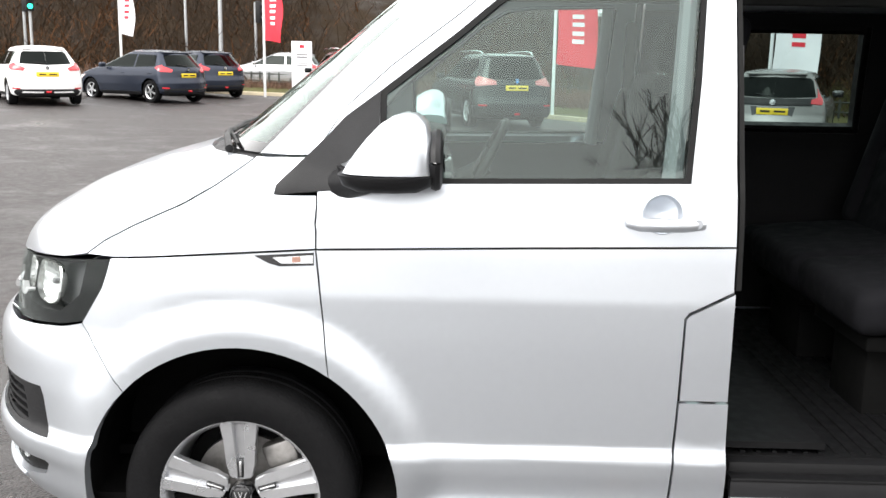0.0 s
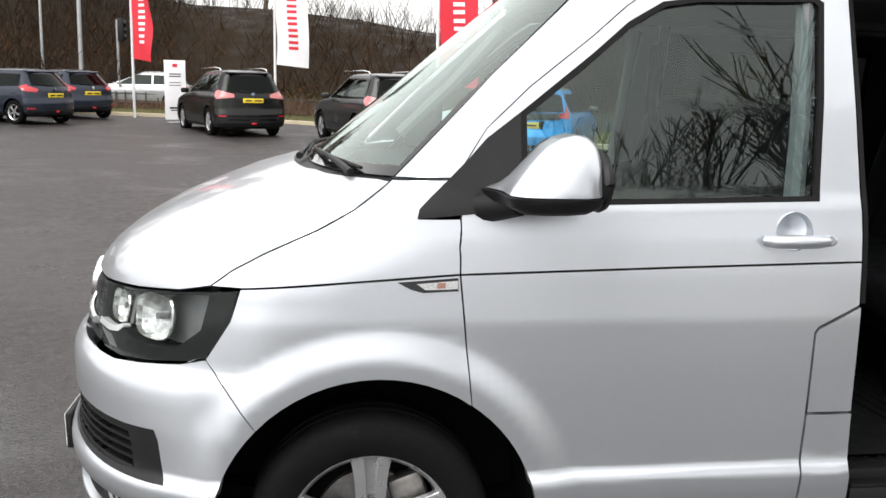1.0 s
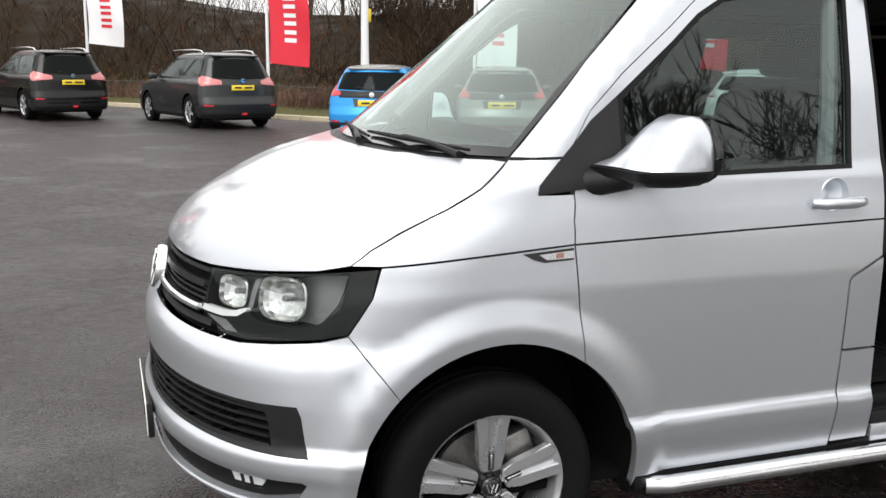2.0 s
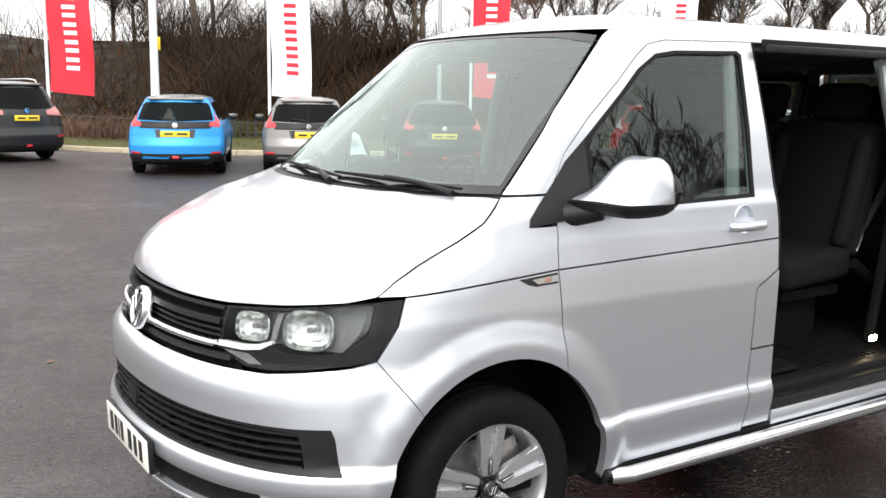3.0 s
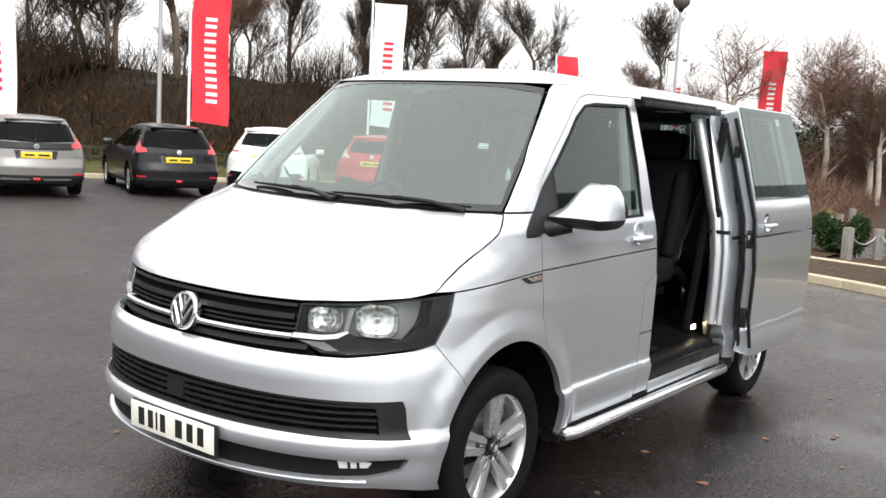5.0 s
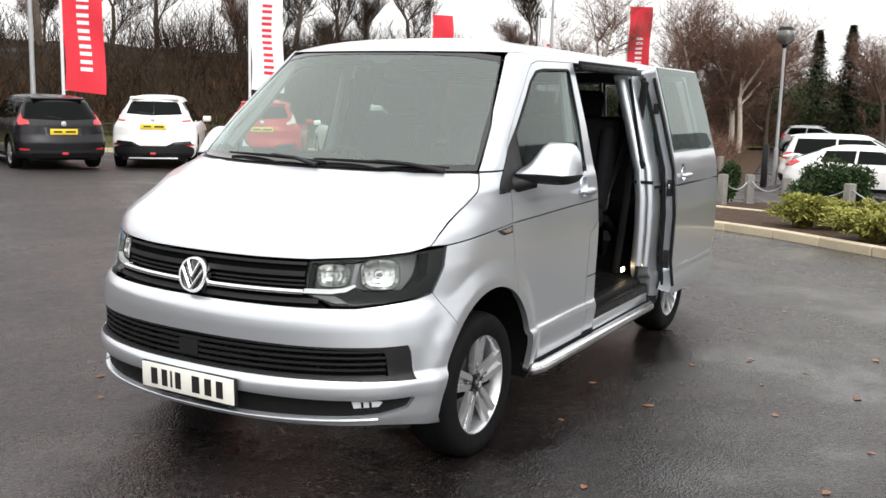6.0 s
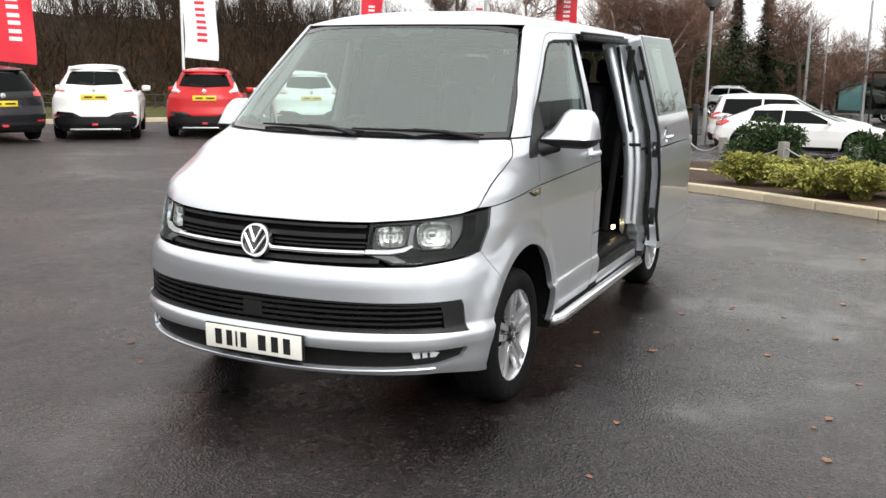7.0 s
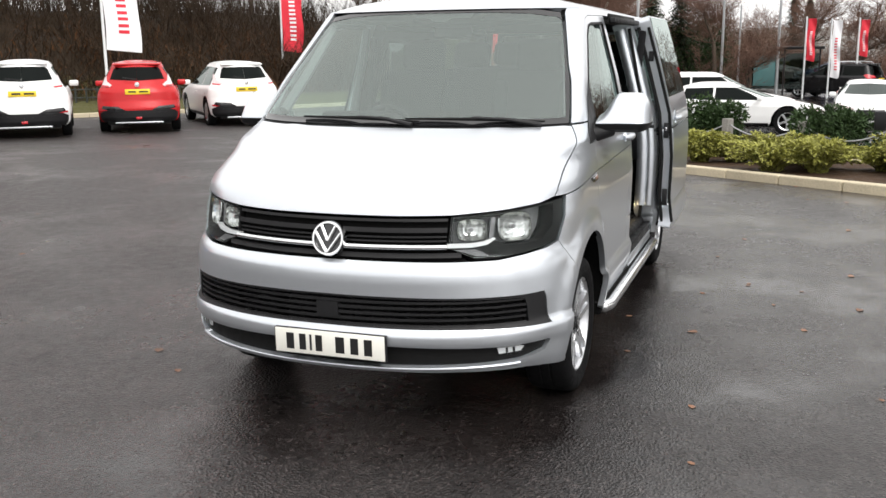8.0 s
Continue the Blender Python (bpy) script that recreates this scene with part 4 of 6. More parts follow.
def seat(van, name, x, y, w, z, recline=12, headrests=(0,)):
    """A seat that faces the nose (-x): cushion, backrest, head restraints and frame."""
    base = part(name, box((.42, w * .8, .05), pose(x + .02, y, z - .17), .01), CAVITY, van, "black fabric passenger seat")
    part("seat_cushion", box((.50, w, .15), pose(x, y, z - .05, 0, -4, 0), .05, 4), FABRIC, base, "black woven cushion")
    back = pose(x + .23, y, z, 0, recline, 0)
    part("backrest", box((.12, w, .66), back @ pose(.02, 0, .32), .045, 4), FABRIC, base, "black woven backrest")
    for s in (-1, 1):
        part("side_bolster", box((.15, .09, .56), back @ pose(-.005, s * (w / 2 - .05), .30), .04, 3), FABRIC, base)
    for h in headrests:
        part("headrest", box((.10, .28, .19), back @ pose(.03, h, .755), .04, 4), FABRIC, base, "black head restraint")
        for s in (-.06, .06):
            part("headrest_post", tube([back @ Vector((.03, h + s, .60)), back @ Vector((.03, h + s, .70))], .006, 6), STEEL, base)
    part("seat_leg", box((.34, w * .5, z - .64), pose(x + .02, y, (z - .19 + .47) / 2), .02), CAVITY, base)
    return base


def build_cabin(van):
    floor = part("cabin_floor", box((2.55, 1.70, .02), pose(2.63, 0, .462)), RUBBERMAT, van, "ribbed black rubber cabin floor", smooth=False)
    for k in range(22):
        part("floor_rib", box((.012, 1.66, .006), pose(1.44 + k * .045, 0, .475)), RUBBERMAT, floor)
    part("cab_floor", box((1.2, 1.68, .02), pose(1.07, 0, .50)), RUBBERMAT, van)
    part("step_well", box((1.0, .22, .10), pose(1.88, -.78, .42), .02), RUBBERMAT, van, "black step inside the side door")
    part("sill_plate", box((.99, .06, .012), pose(1.875, -.905, .432), .004), RUBBERMAT, van, "ribbed black door sill")
    part("sill_riser", box((.99, .02, .06), pose(1.875, -.928, .35), .004), SILVER, van)
    part("sill_face", box((.99, .02, .055), pose(1.875, -.922, .405), .004), PLASTIC, van, "black sill face under the side door")
    part("door_track", box((.99, .03, .03), pose(1.875, -.80, 1.825), .004), PLASTIC, van, "black door track over the opening")
    part("track_cover", box((1.0, .012, .055), pose(1.875, -.775, 1.835), .003), SEAL, van)
    part("step_lamp", box((.05, .012, .028), pose(2.27, -.795, .535), .004), LAMP_ON, van, "lit step lamp")
    part("opening_trim", box((.03, .05, 1.30), pose(2.375, -.775, 1.13, 6), .012), TRIM, van, "black trim round the door opening")
    part("opening_seal", tube([(2.345, -.86, .44), (2.332, -.875, .6), (2.330, -.875, 1.1), (2.330, -.86, 1.25), (2.318, -.755, 1.79)], .012, 6), SEAL, van)
    bm = bmesh.new()
    grid = [[bm.verts.new((.62 + 3.15 * i / 16, -.70 + 1.40 * k / 10, 1.845 + .035 * (1 - ((k - 5) / 5) ** 2) - .02 * max(0, 1 - i / 2))) for k in range(11)] for i in range(17)]
    for i in range(16):
        for k in range(10):
            bm.faces.new((grid[i][k], grid[i + 1][k], grid[i + 1][k + 1], grid[i][k + 1]))
    part("headlining", bm, LINER, van, "pale grey headlining")
    for yy in (-.67, .67):
        part("roof_side_lining", box((3.0, .09, .05), pose(2.25, yy, 1.842), .01), LINER, van)
    part("roof_rear_lining", box((.14, 1.40, .08), pose(3.74, 0, 1.83), .01), LINER, van)
    part("bulkhead_floor", box((4.4, 1.72, .03), pose(1.75, 0, .30)), CAVITY, van)
    part("nose_tray", box((.9, 1.3, .03), pose(-.28, 0, .36)), CAVITY, van)
    part("firewall", box((.04, 1.50, .80), pose(.52, 0, .86)), CAVITY, van)
    for yy in (-.50, .50):
        part("inner_guard", box((.85, .06, .62), pose(0, yy, .66)), CAVITY, van)
    part("axle", tube([(0, -.7, .335), (0, .7, .335)], .05, 10), CAVITY, van)
    part("axle", tube([(REAR_AXLE, -.7, .335), (REAR_AXLE, .7, .335)], .05, 10), CAVITY, van)
    # dashboard
    dash = part("dashboard", prism(rounded([(.02, 1.27), (.30, 1.285), (.52, 1.245), (.58, 1.15), (.55, .95), (.45, .75), (.22, .72), (.05, 1.1)], .04), 1.56, Matrix(), 0), TRIM, van, "charcoal dashboard")
    part("cluster_hood", box((.26, .40, .09), pose(.42, .42, 1.28, 0, 8), .035, 3), TRIM, dash)
    part("screen_unit", box((.05, .24, .13), pose(.57, .02, 1.16, 0, -15), .01), GLOSSBLACK, dash)
    part("air_vent", box((.04, .14, .09), pose(.575, -.60, 1.19, 0, -12), .01), PLASTIC, dash)
    wm = pose(.70, .42, 1.165, 0, 0, 0) @ Matrix.Rotation(radians(-62), 4, 'Y')
    bm = bmesh.new()
    add_tube(bm, [wm @ Vector((.19 * math.cos(k * math.tau / 40), .19 * math.sin(k * math.tau / 40), 0)) for k in range(41)], .016, 8, cap=False)
    sw = part("steering_wheel", bm, PLASTIC, van, "black steering wheel")
    bm = bmesh.new()
    for a in (0, 180, 270):
        add_tube(bm, [wm @ Vector((0, 0, -.02)), wm @ Vector((.18 * math.cos(radians(a + 90)), .18 * math.sin(radians(a + 90)), 0))], .014, 6)
    add_lathe(bm, [(.001, -.02), (.06, -.015), (.065, .02), (.001, .03)], wm @ Matrix.Rotation(radians(90), 4, 'X'), 20)
    part("wheel_hub", bm, PLASTIC, sw)
    part("steering_column", tube([wm @ Vector((0, 0, -.02)), (.40, .42, 1.0)], .035, 10), PLASTIC, sw)
    part("rear_view_mirror", box((.03, .22, .06), pose(.66, -.04, 1.755, 0, 10), .012, 3), PLASTIC, van, "interior mirror")
    for s in (-1, 1):
        part("sun_visor", box((.16, .36, .015), pose(.73, s * .38, 1.835, 0, -12), .006), LINER, van)
        part("pillar_trim", tube([(.22, s * .80, 1.34), (.44, s * .745, 1.56), (.64, s * .69, 1.79)], [.03, .03, .03], 8), PALE_TRIM, van)
        part("door_pillar_trim", box((.05, .05, 1.30), pose(1.325, s * .80, 1.10, s * 6, 0, 0), .02), TRIM, van, "charcoal inner door pillar trim")
        part("pillar_lining", tube([(1.185, s * .835, 1.22), (1.205, s * .80, 1.45), (1.225, s * .735, 1.80)], [.030, .028, .024], 8), PALE_TRIM, van, "pale grey upper pillar lining behind the door glass")
        part("belt_webbing", tube([(1.36, s * .765, 1.62), (1.37, s * .82, 1.25), (1.36, s * .85, .8)], .014, 4), PALE_TRIM, van)
    # seats
    seat(van, "front_seat", .98, .42, .52, .90, 14)
    seat(van, "front_seat", .98, -.34, .52, .90, 14)
    seat(van, "bench_seat", 2.06, -.36, .56, .90, 16)
    seat(van, "bench_seat", 2.06, .28, .70, .90, 16, (-.17, .17))
    seat(van, "bench_seat", 3.02, 0, 1.25, .90, 16, (-.42, 0, .42))
    part("seat_belt", tube([(2.62, -.70, 1.55), (2.50, -.64, 1.2), (2.36, -.60, .95)], .018, 4), SEAL, van)
    part("belt_buckle", tube([(2.32, -.64, .92), (2.345, -.645, .98), (2.37, -.64, 1.04)], [.006, .008, .006], 6), CHROME, van)
    part("seat_frame_bar", tube([(2.32, -.63, .86), (2.55, -.63, .72), (2.68, -.63, .62)], .028, 8), CAVITY, van)
    part("side_armrest", box((.60, .06, .5), pose(2.75, .80, .80), .03), TRIM, van)


van = build_van()


# ---- the place round it: ground ----
def rise(d):
    return d * d / (d + 3.0) if d > 0 else 0.0


def ground_z(x, y):
    """The car park falls away a little towards the road and climbs towards the verge."""
    r = rise(x - 6)
    dip = max(0, .82 * (1 - math.exp(-(r / 10) ** 1.15)) - .40 * (1 - math.exp(-.075 * r))) * min(1, max(0, (9 - y) / 6))
    return -dip + .012 * rise(min(y, 60) - 5) + .03 * rise(min(-x, 40) - 1) * min(1, max(0, (y - 2) / 8)) - .40 * (1 - math.exp(-.075 * rise(x - 6)))


def asphalt():
    m = bpy.data.materials.new("wet_tarmac")
    m.use_nodes = True
    n, l = m.node_tree.nodes, m.node_tree.links
    b = n["Principled BSDF"]
    co = n.new("ShaderNodeTexCoord")

    def noise_at(scale, detail=4, rough=.55):
        t = n.new("ShaderNodeTexNoise")
        t.inputs["Scale"].default_value, t.inputs["Detail"].default_value, t.inputs["Roughness"].default_value = scale, detail, rough
        l.new(co.outputs["Object"], t.inputs["Vector"])
        return t.outputs["Fac"]

    def ranged(src, a, b2, lo, hi):
        r = n.new("ShaderNodeMapRange")
        r.inputs["From Min"].default_value, r.inputs["From Max"].default_value = a, b2
        r.inputs["To Min"].default_value, r.inputs["To Max"].default_value = lo, hi
        l.new(src, r.inputs["Value"])
        return r.outputs[0]

    def math_of(op, a, b2):
        t = n.new("ShaderNodeMath")
        t.operation = op
        for k, v in ((0, a), (1, b2)):
            if isinstance(v, (int, float)):
                t.inputs[k].default_value = v
            else:
                l.new(v, t.inputs[k])
        return t.outputs[0]

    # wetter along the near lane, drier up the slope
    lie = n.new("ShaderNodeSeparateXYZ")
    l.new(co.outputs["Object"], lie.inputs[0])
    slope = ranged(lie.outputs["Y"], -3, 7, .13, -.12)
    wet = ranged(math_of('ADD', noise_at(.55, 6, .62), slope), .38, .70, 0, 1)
    grain = noise_at(120, 3, .7)
    mid = noise_at(2.4, 5)
    stones = n.new("ShaderNodeTexVoronoi")
    stones.inputs["Scale"].default_value = 78
    l.new(co.outputs["Object"], stones.inputs["Vector"])
    tone = math_of('MULTIPLY', ranged(mid, .3, .7, .75, 1.25), ranged(grain, .3, .7, .35, 1.65))
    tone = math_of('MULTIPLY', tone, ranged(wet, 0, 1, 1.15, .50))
    chip = n.new("ShaderNodeSeparateColor")
    l.new(stones.outputs["Color"], chip.inputs[0])
    tone = math_of('MULTIPLY', tone, math_of('ADD', ranged(chip.outputs[0], 0, 1, .25, 1.45), ranged(chip.outputs[1], .84, .98, 0, 1.6)))
    col = n.new("ShaderNodeVectorMath")
    col.operation = 'SCALE'
    col.inputs[0].default_value = (.0235, .0195, .0188)
    l.new(tone, col.inputs["Scale"])
    l.new(col.outputs[0], b.inputs["Base Color"])
    coarse = math_of('ADD', ranged(noise_at(11, 4, .6), .38, .66, -.02, .14), ranged(noise_at(38, 3, .6), .35, .7, -.03, .08))
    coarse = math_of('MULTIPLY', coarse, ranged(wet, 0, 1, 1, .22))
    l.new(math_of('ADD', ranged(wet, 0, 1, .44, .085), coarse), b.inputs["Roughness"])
    b.inputs["Specular IOR Level"].default_value = .48
    bp = n.new("ShaderNodeBump")
    bp.inputs["Distance"].default_value = .010
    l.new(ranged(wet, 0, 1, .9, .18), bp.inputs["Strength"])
    l.new(math_of('ADD', stones.outputs["Distance"], math_of('MULTIPLY', grain, .5)), bp.inputs["Height"])
    l.new(bp.outputs[0], b.inputs["Normal"])
    return m


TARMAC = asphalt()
KERB = material("buff_concrete_kerb", (0.52, 0.45, 0.32), 0.8, 0, 0, 0.22, 3, 0.4, 60, per_piece=.08)
SOIL = material("dark_bark_soil", (0.06, 0.038, 0.025), 0.95, 0, 0, 0.5, 9, 0.9, 40, spec=0.08)
GRASS = material("winter_grass", (0.075, 0.072, 0.026), 0.9, 0, 0, 0.4, 1.2, 0.9, 50, spec=0.08)
BANK = material("brown_bank_scrub", (0.021, 0.014, 0.008), 0.95, 0, 0, 0.55, .8, 1.0, 12, spec=0.08)
TWIG = material("bare_brown_twigs", (0.032, 0.0215, 0.014), 0.9, 0, 0, 0.45, .7, fine=8, spec=0.08)
BARK = material("grey_brown_bark", (0.10, 0.080, 0.062), 0.9, 0, 0, 0.4, 3, 0.6, 30, spec=0.08)
BIRCH = material("pale_birch_bark", (0.48, 0.42, 0.35), 0.8, 0, 0, 0.4, 6, 0.4, 30)
REDTWIG = material("russet_twigs", (0.145, 0.088, 0.066), 0.9, 0, 0, 0.4, .9, fine=8, spec=0.08)
CONIFER = material("dark_conifer_needles", (0.028, 0.042, 0.024), 0.85, 0, 0, 0.45, 1.5, fine=12, spec=0.08)
LEAF = material("dark_evergreen_leaves", (0.030, 0.055, 0.018), 0.65, 0, 0, 0.4, 5, fine=25, spec=0.2)
GOLDLEAF = material("gold_green_conifer_sprays", (0.30, 0.30, 0.075), 0.6, 0, 0, 0.45, 4, fine=30, spec=0.2)
FALLEN = material("fallen_leaf", (0.17, 0.080, 0.042), 0.6, 0, 0, 0.4, 8, per_piece=.4)
POST = material("weathered_timber_post", (0.24, 0.23, 0.21), 0.85, 0, 0, 0.3, 8, 0.5, 60)
POLE = material("white_powder_coated_pole", (0.72, 0.73, 0.74), 0.35, 0, 0.2, 0.05, 10)
GREYPOLE = material("galvanised_pole", (0.40, 0.41, 0.42), 0.45, 0.6, 0, 0.12, 10)
REDCLOTH = material("red_flag_cloth", (0.66, 0.025, 0.045), 0.75, 0, 0, 0.08, 3, 0.2, 200)
WHITECLOTH = material("white_flag_cloth", (0.80, 0.79, 0.81), 0.75, 0, 0, 0.05, 3, 0.2, 200)
BRACKEN = material("russet_bracken", (0.085, 0.040, 0.018), 0.9, 0, 0, 0.5, .5, fine=6, spec=0.08)
RANK_GRASS = material("rank_olive_grass", (0.070, 0.066, 0.024), 0.9, 0, 0, 0.5, .6, fine=6, spec=0.08)
FENCE = material("dark_fence_paint", (0.03, 0.035, 0.03), 0.6, 0, 0, 0.2, 10)
# far hill: distance haze is mixed into this pale grey
HAZE_HILL = material("distant_hill_haze", (0.20, 0.19, 0.175), 0.95, 0, 0, 0.3, .05)

# kerb line of the far verge, of the planting island, and of the bank's foot
VERGE = [(-58.65, 23.53), (-28.35, 27.74), (-14.26, 28.91), (-7.62, 29.32), (-4.23, 29.12), (-0.62, 27.4), (2.1, 23.0), (3.9, 20.5), (6.6, 18.6), (11, 18.0), (15, 17.2), (19.5, 15.6), (25, 13), (34, 9.5), (50, 6)]
ISLAND = [(11.6, 3.6), (10.9, 2.0), (10.3, .75), (9.7, -.25), (9.1, -.95), (8.35, -1.75), (7.42, -2.95), (6.4, -4.4), (5.4, -6.4), (4.6, -9)]


def along(points, step):
    """Points at even steps along a smooth line through the given ones."""
    pts = [Vector(p) for p in points]
    fine = []
    for i in range(len(pts) - 1):
        p0, p1, p2, p3 = pts[max(i - 1, 0)], pts[i], pts[i + 1], pts[min(i + 2, len(pts) - 1)]
        for k in range(20):
            t = k / 20
            fine.append(.5 * ((2 * p1) + (p2 - p0) * t + (2 * p0 - 5 * p1 + 4 * p2 - p3) * t * t + (3 * p1 - p0 - 3 * p2 + p3) * t ** 3))
    fine.append(pts[-1])
    out, left = [fine[0]], step
    for a, b in zip(fine, fine[1:]):
        d = (b - a).length
        while d >= left and d > 0:
            a = a + (b - a) * (left / d)
            d -= left
            out.append(a.copy())
            left = step
        left -= d
    return out


def sheet(name, rows, mat, label, category, smooth=True):
    """A ground sheet through rows of points."""
    bm = bmesh.new()
    vs = [[bm.verts.new(p) for p in row] for row in rows]
    for r, s in zip(vs, vs[1:]):
        for k in range(len(r) - 1):
            bm.faces.new((r[k], r[k + 1], s[k + 1], s[k]))
    return tagged(part(name, bm, mat, None, "", smooth), label, category, kind="structure")


axis_x = [-400, -200, -100, -60, -40] + [k * 2.0 for k in range(-15, 31)] + [80, 120, 200, 400]
axis_y = [-400, -200, -100, -50] + [k * 2.0 for k in range(-15, 41)] + [100, 140, 200, 400]
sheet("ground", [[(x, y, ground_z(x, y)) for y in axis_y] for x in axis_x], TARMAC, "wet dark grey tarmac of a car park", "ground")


def kerb_run(name, line, out_side, label):
    """A kerb as single stones along a line."""
    pts = along(line, .915)
    root = thing(name, label, "kerb", kind="structure")
    stone = bpy.data.meshes.new("kerb_stone")
    bm = box((.905, .15, .22), pose(0, 0, .0), .018, 2)
    bm.to_mesh(stone)
    bm.free()
    stone.materials.append(KERB)
    for a, b in zip(pts, pts[1:]):
        c = (a + b) / 2
        if -30 < c.x < 40:
            o = new("kerb_stone", stone)
            o.parent = root
            o.matrix_basis = pose(c.x, c.y, ground_z(c.x, c.y) + .005, 0, 0, math.degrees(math.atan2(b.y - a.y, b.x - a.x)) + random.uniform(-.25, .25)) @ Matrix.Rotation(-math.atan2(ground_z(b.x, b.y) - ground_z(a.x, a.y), (b - a).length), 4, "Y")
    return root


# verge behind the cars: grass strip, then the bank
def offset(line, d, step=1.5):
    pts = along(line, step)
    out = []
    for i, p in enumerate(pts):
        t = (pts[min(i + 1, len(pts) - 1)] - pts[max(i - 1, 0)]).normalized()
        out.append(p + d * Vector((-t.y, t.x)))
    return out


def bank_z(p, d):
    """Height of the bank, d metres behind the kerb."""
    n = noise.noise(Vector((p.x * .12, p.y * .12, 3.0))) + .5 * noise.noise(Vector((p.x * .5, p.y * .5, 8.0)))
    base = ground_z(min(max(p.x, -30), 40), min(p.y, 40))
    if d < 5:
        return base + .10 + .02 * d
    h = min(1, (d - 5) / 16)
    t = min(1, max(0, (p.x + 3) / 11))
    tall = 5.0 - 1.5 * t * t * (3 - 2 * t)   # lower towards the lane
    return base + .2 + tall * h * h * (3 - 2 * h) + .5 * h * n


levels = [0, .6, 1.4, 3, 5, 6.5, 8, 10, 12, 14, 16, 18, 20, 23, 28, 36, 50, 80]
lines = [offset(VERGE, d) for d in levels]
sheet("verge", [[(p.x, p.y, bank_z(p, d)) for p in ln] for d, ln in zip(levels[:5], lines[:5])], GRASS, "rough winter grass verge behind the kerb", "verge")
sheet("bank", [[(p.x, p.y, bank_z(p, d) - .004) for p in ln] for d, ln in zip(levels[4:], lines[4:])], BANK, "brown scrub-covered bank behind the car park", "bank")


# ---- plants ----
def raw(name, verts, faces, mat, parent=None, label="", smooth=False):
    me = bpy.data.meshes.new(name)
    me.from_pydata(verts, [], faces)
    if smooth:
        me.shade_smooth()
    me.update()
    return mesh_object(name, me, mat, parent, label)


def limb(verts, faces, a, b, ra, rb, sides=4):
    d = (b - a)
    if d.length < 1e-6:
        return
    d.normalize()
    u = d.cross(Vector((.31, .17, .93))).normalized()
    v = d.cross(u)
    i = len(verts)
    for p, r in ((a, ra), (b, rb)):
        for k in range(sides):
            t = k * math.tau / sides
            verts.append(p + r * (math.cos(t) * u + math.sin(t) * v))
    for k in range(sides):
        faces.append((i + k, i + (k + 1) % sides, i + sides + (k + 1) % sides, i + sides + k))


def bare_tree(seed, height, spread=.5, bark=None, twig=None, depth=5, label="bare winter tree with fine brown twigs", name="bare_tree", up=.25, min_r=.006):
    """A leafless tree: trunk and limbs in one mesh, the twigs of its crown in another."""
    rng = random.Random(seed)
    tree = thing(name, label, "tree")
    tv, tf, cv, cf = [], [], [], []

    def grow(a, d, length, r, level):
        n = 3 if level < 3 else 2
        p, dd = a, d.copy()
        for k in range(n):
            dd = (dd + Vector((rng.uniform(-1, 1), rng.uniform(-1, 1), rng.uniform(-.4, .6) + up * .3)) * .16).normalized()
            q = p + dd * length / n
            r2 = r * (1 - .30 / n)
            if level < 2:
                limb(tv, tf, p, q, r, r2, 6)
            else:
                limb(cv, cf, p, q, max(r, min_r), max(r2, min_r * .8), 3)
            if level < depth and (k > 0 or level > 0):
                for _ in range(1 if level < 1 else 2 if rng.random() < .75 else 1):
                    side = Vector((rng.uniform(-1, 1), rng.uniform(-1, 1), rng.uniform(-.2, .5))).normalized()
                    nd = (dd * (1 - spread) + side * spread + Vector((0, 0, up * .5))).normalized()
                    grow(p.lerp(q, rng.random()), nd, length * rng.uniform(.52, .75), r2 * rng.uniform(.42, .62), level + 1)
            p, r = q, r2
        if level < depth:
            for _ in range(2):
                side = Vector((rng.uniform(-1, 1), rng.uniform(-1, 1), rng.uniform(0, .6))).normalized()
                grow(p, (dd * (1 - spread * .7) + side * spread * .7).normalized(), length * rng.uniform(.55, .75), r * .62, level + 1)

    grow(Vector((0, 0, -.15)), Vector((rng.uniform(-.08, .08), rng.uniform(-.08, .08), 1)), height * .36, height * .018, 0)
    raw("trunk", tv, tf, bark or BARK, tree, smooth=True)
    raw("crown", cv, cf, twig or TWIG, tree)
    return tree


def leaf_cloud(name, rng, count, shape, size, mat, parent=None, droop=0.0, label=""):
    """Many small leaves on and inside the volume that shape(rng) gives: a place and its outward way."""
    verts, faces = [], []
    for _ in range(count):
        p, out = shape(rng)
        a = (out + .9 * Vector((rng.uniform(-1, 1), rng.uniform(-1, 1), rng.uniform(-1, 1) - droop))).normalized()
        b = a.cross(Vector((rng.uniform(-1, 1), rng.uniform(-1, 1), rng.uniform(-1, 1)))).normalized()
        s = size * rng.uniform(.6, 1.4)
        i = len(verts)
        verts += [p - b * s * .32, p + a * s * .5 - b * s * .1, p + a * s, p + a * s * .45 + b * s * .34]
        faces.append((i, i + 1, i + 2, i + 3))
    return raw(name, verts, faces, mat, parent, label)


def clump_shape(rx, ry, rz, lobes, seed):
    lo = random.Random(seed)
    balls = [(Vector((lo.uniform(-.6, .6) * rx, lo.uniform(-.6, .6) * ry, rz * lo.uniform(.25, .75))), lo.uniform(.3, .55)) for _ in range(lobes)]

    def shape(rng):
        c, k = balls[rng.randrange(lobes)]
        d = Vector((rng.gauss(0, 1), rng.gauss(0, 1), rng.gauss(0, 1))).normalized()
        t = rng.uniform(.40, 1.0)
        p = c + Vector((d.x * rx * k, d.y * ry * k, d.z * rz * k * .8)) * t
        p.z = max(p.z, .02)
        return p, d
    return shape


